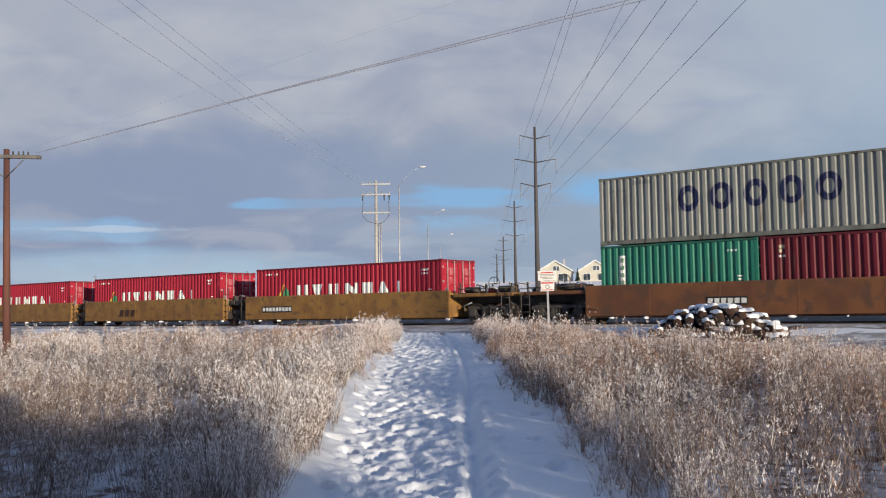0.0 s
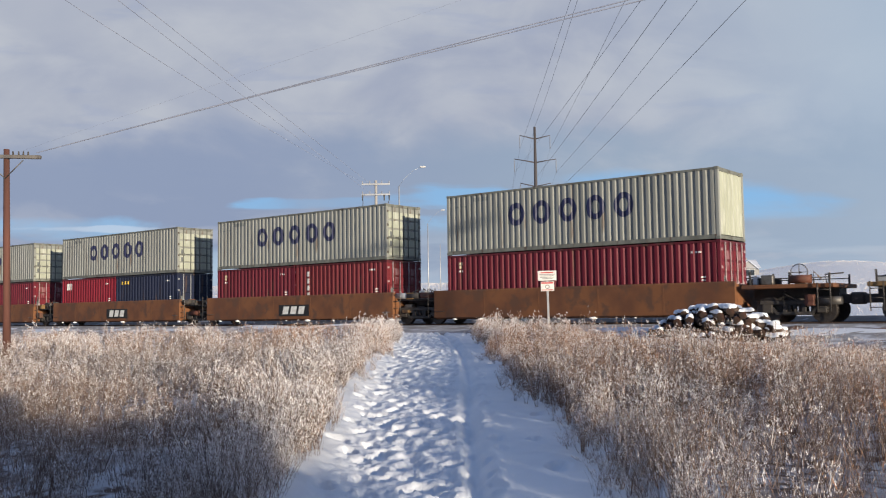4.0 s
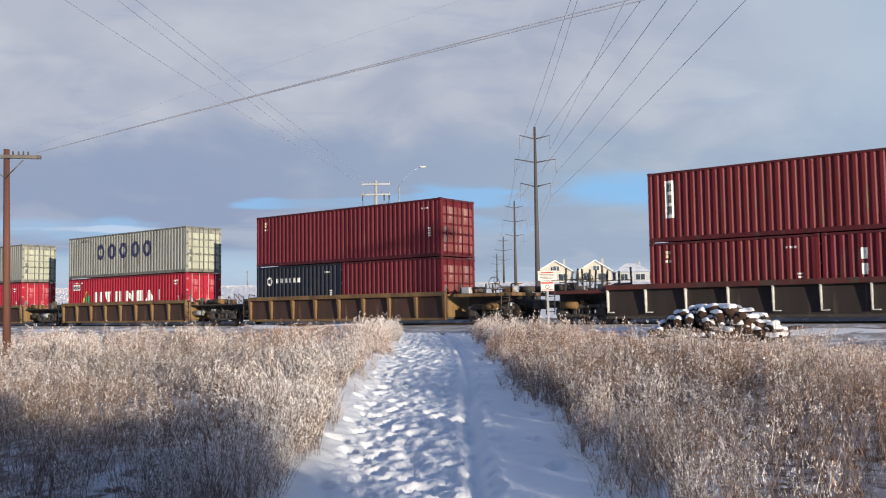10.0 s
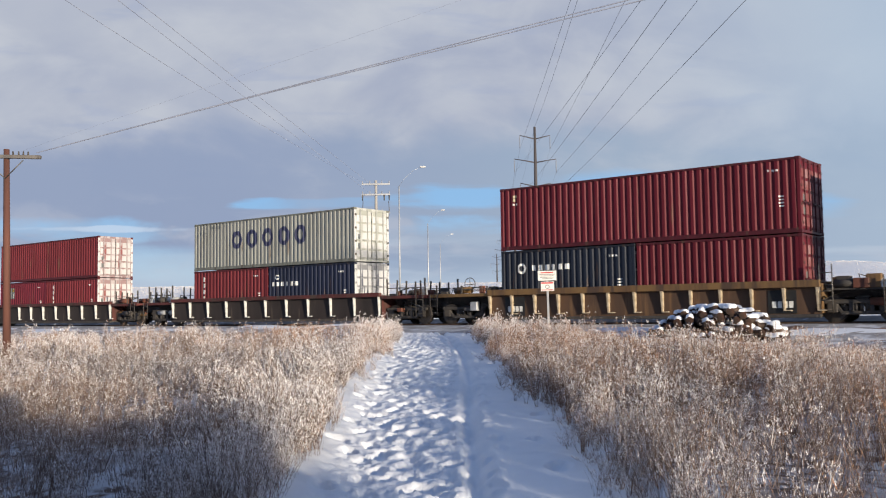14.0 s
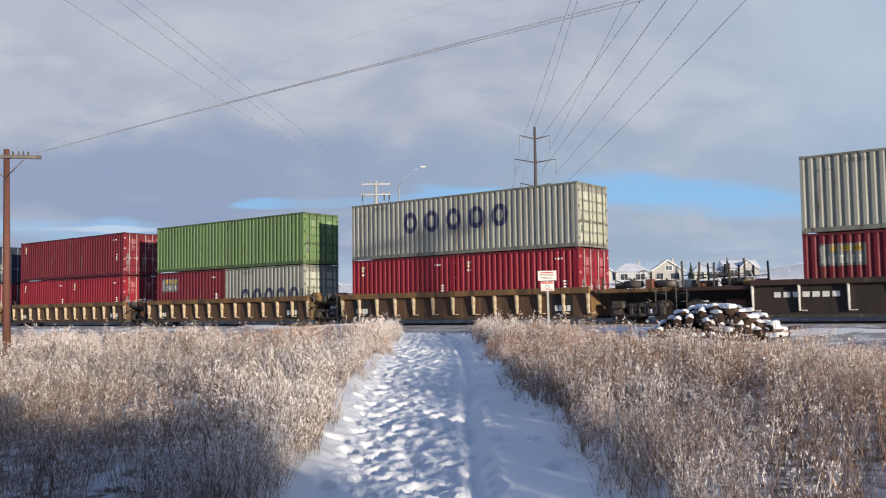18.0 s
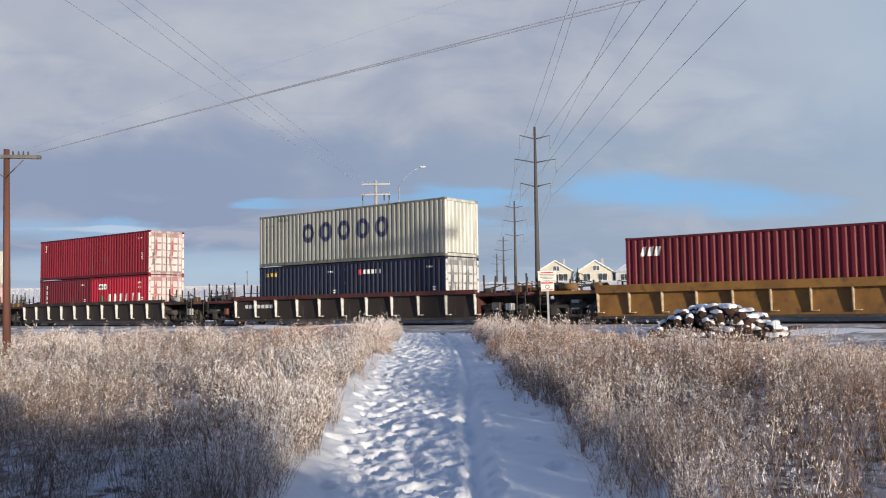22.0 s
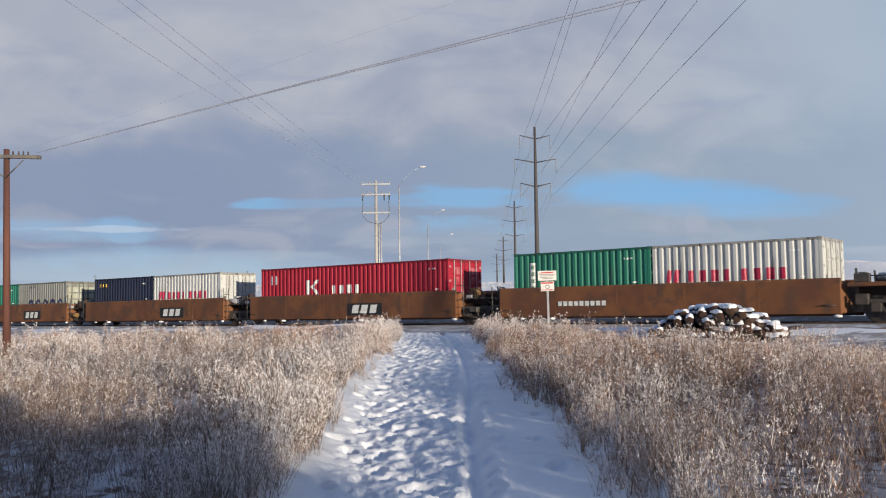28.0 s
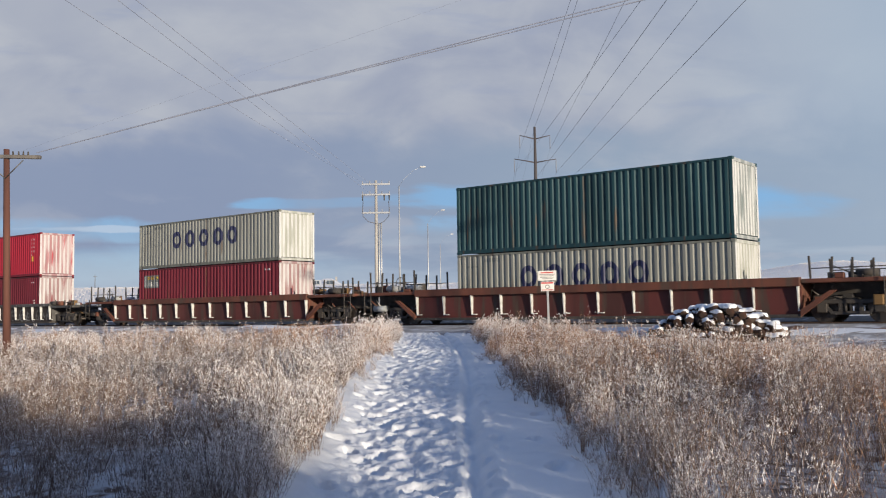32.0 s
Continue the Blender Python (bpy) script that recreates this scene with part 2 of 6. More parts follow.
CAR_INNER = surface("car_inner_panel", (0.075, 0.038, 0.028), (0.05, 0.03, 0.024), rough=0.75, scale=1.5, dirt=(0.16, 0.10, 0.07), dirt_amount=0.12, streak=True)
SNOW = surface("snow", (0.84, 0.85, 0.87), (0.76, 0.78, 0.81), rough=0.85, scale=1.1, fine=38, bump=0.8, spec=0.2)
SNOW_FINE = surface("snow_cap", (0.90, 0.90, 0.91), (0.84, 0.85, 0.87), rough=0.8, scale=5, fine=70, bump=0.25, spec=0.2)
SNOW_LITTER = surface("snow_with_litter", (0.60, 0.60, 0.62), (0.30, 0.255, 0.235), rough=0.9, scale=2.2, fine=40, bump=0.6, dirt=(0.15, 0.105, 0.085), dirt_amount=0.22, spec=0.15)
BALLAST = surface("ballast_gravel", (0.29, 0.275, 0.265), (0.42, 0.41, 0.41), rough=0.9, scale=0.8, fine=14, bump=1.0, dirt=(0.62, 0.62, 0.64), dirt_amount=0.2)
# darker gravel under the cars; part of their shade is in this colour
DARK_BALLAST = surface("dark_ballast", (0.16, 0.145, 0.135), (0.24, 0.225, 0.215), rough=0.9, scale=0.8, fine=14, bump=1.0, dirt=(0.55, 0.55, 0.57), dirt_amount=0.14)
RAIL_STEEL = surface("rail_steel", (0.10, 0.07, 0.055), (0.07, 0.05, 0.042), rough=0.75, metal=0.1, scale=6, spec=0.15)
WOOD_POLE = surface("pole_wood", (0.135, 0.055, 0.040), (0.085, 0.038, 0.03), rough=0.85, scale=4, fine=30, bump=0.5, streak=True)
WOOD_GREY = surface("weathered_wood", (0.17, 0.155, 0.14), (0.11, 0.10, 0.095), rough=0.85, scale=3, fine=30, bump=0.4, streak=True)
CABLE = surface("cable_black", (0.13, 0.13, 0.15), rough=0.6, scale=2, bump=0)
CABLE_GREY = surface("cable_grey", (0.31, 0.33, 0.40), (0.36, 0.38, 0.45), rough=0.6, scale=2, bump=0)


# ---- mesh helpers ----
def part(name, data, material, parent, label="", m=None):
    """One mesh object under a thing or a part; data is a bmesh or a finished mesh."""
    if isinstance(data, bmesh.types.BMesh):
        me = bpy.data.meshes.new(name)
        data.to_mesh(me)
        data.free()
    else:
        me = data
    if material and not me.materials:
        me.materials.append(material)
    ob = new(name, me)
    ob.parent = parent
    if m is not None:
        ob.matrix_basis = m
    if label:
        tagged(ob, label)
    return ob


def box(bm, x0, x1, y0, y1, z0, z1, bevel=0.0):
    vs = [bm.verts.new((x, y, z)) for x in (x0, x1) for y in (y0, y1) for z in (z0, z1)]
    fs = []
    for q in ((0, 1, 3, 2), (4, 6, 7, 5), (0, 4, 5, 1), (2, 3, 7, 6), (0, 2, 6, 4), (1, 5, 7, 3)):
        fs.append(bm.faces.new([vs[i] for i in q]))
    if bevel:
        es = {e for f in fs for e in f.edges}
        bmesh.ops.bevel(bm, geom=list(es), offset=bevel, segments=1, affect="EDGES")
    return bm


def boxes(*rows, bevel=0.0):
    bm = bmesh.new()
    for r in rows:
        box(bm, *r, bevel=bevel)
    return bm


def tube(bm, pts, r0, r1=None, seg=8, cap=True):
    """A round bar along a list of points, tapering from r0 to r1."""
    r1 = r0 if r1 is None else r1
    pts = [Vector(p) for p in pts]
    rings = []
    for i, p in enumerate(pts):
        d = (pts[min(i + 1, len(pts) - 1)] - pts[max(i - 1, 0)]).normalized()
        up = Vector((0, 0, 1)) if abs(d.z) < 0.9 else Vector((1, 0, 0))
        u = d.cross(up).normalized()
        v = d.cross(u)
        r = r0 + (r1 - r0) * i / max(1, len(pts) - 1)
        rings.append([bm.verts.new(p + (u * math.cos(a) + v * math.sin(a)) * r) for a in (2 * math.pi * k / seg for k in range(seg))])
    for a, b in zip(rings, rings[1:]):
        for k in range(seg):
            bm.faces.new((a[k], a[(k + 1) % seg], b[(k + 1) % seg], b[k])).smooth = True
    if cap:
        bm.faces.new(rings[0][::-1])
        bm.faces.new(rings[-1])
    return bm


def bar(p, q, r, r1=None, seg=8):
    return tube(bmesh.new(), [p, q], r, r1, seg)


def mesh_of(name, bm, material=None):
    me = bpy.data.meshes.new(name)
    bm.to_mesh(me)
    bm.free()
    if material:
        me.materials.append(material)
    return me


def from_arrays(name, verts, quads, materials, mat_index=None, smooth=False):
    me = bpy.data.meshes.new(name)
    nq, k = quads.shape
    me.vertices.add(len(verts))
    me.vertices.foreach_set("co", np.asarray(verts, dtype=np.float32).ravel())
    me.loops.add(nq * k)
    me.loops.foreach_set("vertex_index", quads.astype(np.int32).ravel())
    me.polygons.add(nq)
    me.polygons.foreach_set("loop_start", np.arange(0, nq * k, k, dtype=np.int32))
    for mt in materials:
        me.materials.append(mt)
    if mat_index is not None:
        me.polygons.foreach_set("material_index", mat_index.astype(np.int32))
    me.polygons.foreach_set("use_smooth", np.full(nq, smooth))
    me.update(calc_edges=True)
    return me


def thing(name, label, category, group="", kind=""):
    return tagged(new(name), label, category, group, kind)


# ---- ground ----
def rise(y):
    return np.interp(y, [45, 70, 100, 150, 200, 226, 300, 600, 3000], [0, 0.4, 1.4, 4.2, 7.0, 8.2, 9.8, 13, 20])


def ground_z(x, y):
    """Height of the land: it climbs from the path to the track bed and on to a low ridge beyond it."""
    p = D_NEAR - (AN.x * x + AN.y * y)
    z = np.interp(p, [-3000, -12, -5, 1.2, 4, 9.5, 15.8, 20.5, 24.8, 28, 60, 3000],
                  [-0.95, -0.95, -0.85, -0.74, -0.74, -0.82, -1.05, -1.29, -1.60, -1.74, -1.78, -1.78])
    dip = np.clip((x - 4.5) / 5, 0, 1) * 0.28 + np.clip((-x - 8) / 8, 0, 1) * 0.15
    z = z - dip * np.clip((p - 3.5) / 3, 0, 1) * np.clip((26 - p) / 8, 0, 1)
    t = np.clip((-p - 8) / 35, 0, 1)
    hill = 4.6 * np.exp(-((x - 104) / 24) ** 2) * np.exp(-((y - 245) / 38) ** 2)
    return EYE + z + rise(y) * t * t * (3 - 2 * t) + hill


def path_mid(y):
    return np.interp(y, [-50, 8.5, 14.3, 20, 28.5, 37, 60], [0.05, 0.05, -0.15, -0.2, -0.42, -0.73, -1.2])


def axis(*spans):
    out = []
    for a, b, step in spans:
        out += list(np.arange(a, b, step))
    return np.array(out)


def ground():
    us = np.concatenate([axis((-2500, -400, 420), (-400, -120, 40), (-120, -40, 5), (-40, -8, 0.8), (-8, -1.9, 0.25), (-1.9, 1.9, 0.034),
                              (1.9, 8, 0.25), (8, 40, 0.8), (40, 120, 5), (120, 400, 40), (400, 2501, 420))])
    ys = np.concatenate([axis((-900, -100, 100), (-100, -10, 10), (-10, 6, 1.0), (6, 17, 0.04), (17, 40, 0.085), (40, 60, 1), (60, 340, 8), (340, 1000, 60), (1000, 3001, 400))])
    U, Yg = np.meshgrid(us, ys)
    X = U + path_mid(Yg)
    Z = ground_z(X, Yg)
    rng = np.random.default_rng(4)
    # slow swells of the drifted snow, away from the path
    side = np.clip((np.abs(U) - 1.3) / 1.2, 0, 1) * (np.abs(U) < 60) * (Yg < 60)
    Z += side * 0.06 * (np.sin(X * 1.3 + 1.1 * np.sin(Yg * 0.7)) + np.sin(Yg * 1.7 + X * 0.6))
    Z += np.where(np.abs(U) < 1.9, 0.0, 0.05) * np.clip((np.abs(U) - 1.4) / 0.5, 0, 1) * (np.abs(U) < 50)
    near = (np.abs(U) < 2.0) & (Yg > 5.5) & (Yg < 40.5)
    wind = 0.003 * np.sin(Yg * 9 + 3 * np.sin(U * 2.2)) + 0.003 * np.sin(Yg * 17 + U * 5 + 2 * np.sin(Yg * 1.3))
    Z += np.where(near, wind, 0)
    # a long narrow rut, and the prints of several walkers beside it
    rut = np.interp(Yg, [6, 9, 13, 18.5, 25, 35, 40], [0.12, 0.24, 0.46, 0.66, 0.66, 0.56, 0.5]) + 0.03 * np.sin(Yg * 0.9)
    prof = np.exp(-((U - rut) / 0.085) ** 2) * -0.11 + np.exp(-((np.abs(U - rut - 0.03) - 0.19) / 0.06) ** 2) * 0.026
    Z += np.where(near, prof * (0.8 + 0.3 * np.sin(Yg * 2.3)), 0)
    bowl, rim = np.zeros_like(Z), np.zeros_like(Z)

    def print_at(u, v, ru, rv, dep, turn, k):
        i0, i1 = np.searchsorted(ys, [v - 0.8, v + 0.8])
        j0, j1 = np.searchsorted(us, [u - 0.45, u + 0.45])
        du, dv = U[i0:i1, j0:j1] - u, Yg[i0:i1, j0:j1] - v
        du, dv = (du * math.cos(turn) + dv * math.sin(turn)) / ru, (dv * math.cos(turn) - du * math.sin(turn)) / rv
        r = np.sqrt(du * du + dv * dv) + 0.10 * np.sin(du * 3 + k) * np.sin(dv * 3 + k * 1.7)
        w = np.clip((1.25 - r) / 0.48, 0, 1)
        bowl[i0:i1, j0:j1] = np.maximum(bowl[i0:i1, j0:j1], dep * w * w * (3 - 2 * w))
        push = dep * (0.12 + 0.25 * rng.random()) * np.exp(-((r - 1.45) / 0.25) ** 2) * (0.6 + 0.4 * np.sin(3 * np.arctan2(dv, du) + k))
        rim[i0:i1, j0:j1] = np.maximum(rim[i0:i1, j0:j1], push)

    k = 0
    for lane, first, pace in ((-1.05, 6.3, 0.50), (-0.82, 6.5, 0.42), (-0.60, 6.1, 0.45), (-0.38, 6.35, 0.40), (-0.16, 6.2, 0.44), (0.02, 6.45, 0.42), (0.95, 6.3, 1.3)):
        v, drift = first, rng.random() * 6
        while v < 39.8:
            foot = 0.09 if k % 2 else -0.09
            spread = float(np.interp(v, [8, 18, 26, 38], [0.0, 0.28, 0.26, 0.2])) * (lane + 1.3) / 1.3
            u = lane + min(spread, 0.35) + 0.08 * math.sin(v * 0.5 + drift) + foot + rng.normal(0, 0.035)
            if rng.random() < 0.92:
                print_at(u, v, rng.uniform(0.07, 0.11), rng.uniform(0.12, 0.19), rng.uniform(0.032, 0.075), rng.normal(0, 0.25) - foot, k)
            v += pace * rng.uniform(0.95, 1.35)
            k += 1
    # shallow scuffs beside the rut
    v = 6.4
    while v < 36:
        beside = float(np.interp(v, [6, 9, 13, 18.5, 25, 35, 40], [0.12, 0.24, 0.46, 0.66, 0.66, 0.56, 0.5]))
        print_at(beside + 0.24 + rng.normal(0, 0.05), v, rng.uniform(0.05, 0.08), rng.uniform(0.10, 0.2), rng.uniform(0.02, 0.05), rng.normal(0, 0.3), k)
        v += rng.uniform(0.35, 0.9)
        k += 1
    Z += rim * np.clip(1 - bowl / 0.03, 0, 1) - bowl
    # the left margin banks up towards the weeds
    bank = np.clip((-U - 0.75) / 0.9, 0, 1) * (U > -60)
    Z += np.where((Yg > 2) & (Yg < 42), 0.17 * bank * bank * (3 - 2 * bank), 0)
    lumps = rng.normal(0, 1, Z.shape)
    lumps = (lumps + np.roll(lumps, 1, 0) + np.roll(lumps, 1, 1) + np.roll(lumps, -1, 0) + np.roll(lumps, -1, 1)) / 5
    crumbs = rng.normal(0, 1, Z.shape)
    broad = rng.normal(0, 1, Z.shape)
    for _ in range(6):
        broad = (broad + np.roll(broad, 1, 0) + np.roll(broad, 1, 1) + np.roll(broad, -1, 0) + np.roll(broad, -1, 1)) / 3.4
    trod = np.clip((U + 1.3) / 0.2, 0, 1) * np.clip((rut - 0.05 - U) / 0.15, 0, 1) * near
    Z += trod * (lumps * np.interp(Yg, [6, 12, 40], [0.014, 0.015, 0.017]) + crumbs * 0.0065 + broad * 0.002)
    ny, nx = Z.shape
    verts = np.stack([X, Yg, Z], -1).reshape(-1, 3)
    idx = np.arange(ny * nx).reshape(ny, nx)
    quads = np.stack([idx[:-1, :-1], idx[:-1, 1:], idx[1:, 1:], idx[1:, :-1]], -1).reshape(-1, 4)
    # dead grass litter lies in the snow where the weeds grow
    uc, yc = U[:-1, :-1].ravel(), Yg[:-1, :-1].ravel()
    pc = D_NEAR - (AN.x * X + AN.y * Yg)[:-1, :-1].ravel()
    wob = 0.12 * np.sin(yc * 1.9) + 0.08 * np.sin(yc * 5.1) + 0.55 * rng.random(len(yc))
    litter = (np.abs(uc) > 1.75 + wob) & (pc > 4.5 + wob * 4) & (pc < 40) & (np.abs(uc) < 60)
    ob = new("ground", from_arrays("ground", verts, quads, [SNOW, SNOW_LITTER], litter, smooth=True))
    tagged(ob, "snow-covered field with a trodden footpath up to the railway", "ground", kind="structure")


ground()


def on_track(s, w=0.0, z=0.0):
    """A pose on the track: s metres along it, w metres beyond the near side plane, z over the rails."""
    q = AN * (D_NEAR + w) + AX * s
    return pose(q.x, q.y, RAIL + z, 0, 0, math.degrees(ANG))


def track():
    root = thing("railway_track", "railway track on grey gravel ballast dusted with snow", "track", kind="structure")
    root.matrix_basis = on_track(-30, 1.219)
    bm = bmesh.new()
    prof = [(-6.6, -0.42), (-5.6, -0.245), (-4.2, -0.20), (-3.2, -0.12), (-2.35, -0.045), (-1.85, -0.05), (-1.5, -0.17), (1.75, -0.19), (2.4, -0.06), (3.4, 0.14), (5.0, 0.16), (6.4, 0.12), (9.0, -0.6)]
    xs = [-330 + 4 * i for i in range(0, 136)]
    rows = []
    for x in xs:
        rows.append([bm.verts.new((x, y + 0.10 * math.sin(x * 0.9 + y), z + 0.02 * math.sin(x * 1.7 + y * 2))) for y, z in prof])
    for a, b in zip(rows, rows[1:]):
        for k in range(len(prof) - 1):
            bm.faces.new((a[k], b[k], b[k + 1], a[k + 1]))
    for f in bm.faces:
        # from the near rail outwards: the gravel darkened for the train's shade
        f.material_index = 1 if f.calc_center_median().y > -1.4 else 0
    part("ballast", bm, BALLAST, root, "grey crushed-stone ballast with thin snow").data.materials.append(DARK_BALLAST)
    for y in (-0.75, 0.75):
        bm = boxes((-330, 214, y - 0.075, y + 0.075, -0.185, -0.17), (-330, 214, y - 0.012, y + 0.012, -0.17, -0.045), (-330, 214, y - 0.036, y + 0.036, -0.045, 0))
        part("rail", bm, RAIL_STEEL, root, "steel rail with a rusty web")
    tie = mesh_of("tie", boxes((-0.115, 0.115, -1.3, 1.3, -0.33, -0.17)), WOOD_GREY)
    for i in range(150):
        part("tie", tie, None, root, m=pose(-40 + i * 0.55, 0, 0, 0, 0, 0.6 * math.sin(i * 5.3)))


track()
# ---- the train ----
MOVING = []                     # (thing, place along the track at the start)
SPINNING = []                   # (wheelset, place along the track at the start)
PITCH_C, DEPTH_C = 0.2766, 0.044


def shift(t):
    """How far the train has run to the left after t seconds."""
    return 17.5623 * t + 0.005274 * t * t


def corr(x):
    """Depth of the pressed steel side at x: 0 on the outer ribs, inwards between them."""
    u = (x / PITCH_C) % 1.0
    if u < 0.40:
        return 0.0
    if u < 0.55:
        return DEPTH_C * (u - 0.40) / 0.15
    if u < 0.85:
        return DEPTH_C
    return DEPTH_C * (1 - (u - 0.85) / 0.15)


CORR_STEPS = (0.0, 0.40, 0.55, 0.85)
CACHE = {}


def cached(key, make):
    if key not in CACHE:
        CACHE[key] = make()
    return CACHE[key]


def corrugated(length, z0, z1, inset=0.10, two=False):
    """A pressed steel panel in the plane y = 0, facing -y, from inset to length - inset."""
    bm = bmesh.new()
    xs = [inset]
    k = 0
    while True:
        stop = False
        for st in CORR_STEPS:
            x = (k + st) * PITCH_C
            if x <= inset + 0.01:
                continue
            if x >= length - inset - 0.01:
                stop = True
                break
            xs.append(x)
        if stop:
            break
        k += 1
    xs.append(length - inset)
    lo = [bm.verts.new((x, corr(x), z0)) for x in xs]
    hi = [bm.verts.new((x, corr(x), z1)) for x in xs]
    for i in range(len(xs) - 1):
        f = bm.faces.new((lo[i], lo[i + 1], hi[i + 1], hi[i]))
        # groove faces take a second material
        if two and corr((xs[i] + xs[i + 1]) / 2) > 0.3 * DEPTH_C:
            f.material_index = 1
    return bm


def on_ribs(polys, x_off, proud=0.004):
    """Painted shapes laid on the pressed steel: flat outlines cut along the ribs and pushed onto them."""
    bm = bmesh.new()
    for poly in polys:
        bm.faces.new([bm.verts.new((x + x_off, 0, z)) for x, z in poly])
    bm.normal_update()
    xa = min(v.co.x for v in bm.verts)
    xb = max(v.co.x for v in bm.verts)
    for k in range(int(xa / PITCH_C) - 1, int(xb / PITCH_C) + 2):
        for st in CORR_STEPS:
            x = (k + st) * PITCH_C
            if xa < x < xb:
                bmesh.ops.bisect_plane(bm, geom=bm.verts[:] + bm.edges[:] + bm.faces[:], plane_co=(x, 0, 0), plane_no=(1, 0, 0))
    for v in bm.verts:
        v.co.y = corr(v.co.x) - proud
    bmesh.ops.recalc_face_normals(bm, faces=bm.faces[:])
    for f in bm.faces:
        f.normal_update()
        if f.normal.y > 0:
            f.normal_flip()
    return bm


def rect(x0, x1, z0, z1, lean=0.0):
    return [(x0, z0), (x1, z0), (x1 + lean, z1), (x0 + lean, z1)]


def ring(cx, cz, rx, rz, th, n=20, cut=(0.0, 1.0)):
    out = []
    for i in range(n):
        a0, a1 = (2 * math.pi * (cut[0] + (cut[1] - cut[0]) * j / n) for j in (i, i + 1))
        c0, s0, c1, s1 = math.cos(a0), math.sin(a0), math.cos(a1), math.sin(a1)
        out.append([(cx + rx * c0, cz + rz * s0), (cx + rx * c1, cz + rz * s1),
                    (cx + (rx - th) * c1, cz + (rz - th) * s1), (cx + (rx - th) * c0, cz + (rz - th) * s0)])
    return out


def five_rings(x0, step, cz, r):
    return [ring(x0 + i * step, cz, r * 0.86, r, r * 0.46) for i in range(5)]


def clusters(polys):
    """Outlines that share corners belong to one shape."""
    groups = []
    for p in polys:
        keys = {(round(x, 3), round(z, 3)) for x, z in p}
        hit = [g for g in groups if g[0] & keys]
        merged = (set(keys), [p])
        for g in hit:
            merged = (merged[0] | g[0], g[1] + merged[1])
            groups.remove(g)
        groups.append(merged)
    return [g[1] for g in groups]


def marking(root, key, polys, mat, x_off=0.0, label="", y=-1.219):
    """Painted shapes, one part for each; tiny ones stay together."""
    def make():
        sh = polys()
        if isinstance(sh[0][0], list):
            return sh, False
        sh = clusters(sh)
        if max(z for q in sh[0] for _, z in q) - min(z for q in sh[0] for _, z in q) < 0.18:
            return [[q for g in sh for q in g]], len(sh) > 1
        return sh, False
    shapes, tiny = cached(("shapes", key), make)
    for i, sh in enumerate(shapes):
        me = cached(("mark", key, i, round(x_off, 3)), lambda: mesh_of("marking", on_ribs(sh, x_off), mat))
        ob = part("small_print" if tiny else "marking", me, None, root, label, m=pose(0, y, 0))
        if tiny:
            tagged(ob, kind="stuff")


def tall_blocks():
    """Seven tall white block shapes standing in a row."""
    z0, h = 1.08, 0.62
    t = z0 + h

    def slab(x, w=0.2):
        return rect(x, x + w, z0, t)
    return [[slab(3.0, 0.24)], [slab(3.52, 0.24)],
            [[(4.34, z0), (4.60, z0), (4.82, t), (4.12, t)]],
            [slab(5.2, 0.24)], [slab(5.66, 0.24)],
            [slab(6.3, 0.24)], [[(6.54, t), (6.54, t - 0.32), (6.98, z0), (6.98, z0 + 0.32)]], [slab(6.98, 0.2)],
            [rect(7.42, 8.12, z0, t)],
            [[(8.36, z0), (9.14, z0), (8.84, t), (8.66, t)]],
            [slab(9.56)]]


def row_of(n, x0, z0, h, w, step, lean=0.0):
    return [rect(x0 + i * step, x0 + i * step + w * (0.75 + 0.25 * ((i * 7) % 3) / 2), z0, z0 + h, lean) for i in range(n)]


def stack_of(n, x0, z1, h, w, step):
    return [rect(x0 + 0.02 * (i % 2), x0 + w, z1 - i * step - h, z1 - i * step) for i in range(n)]


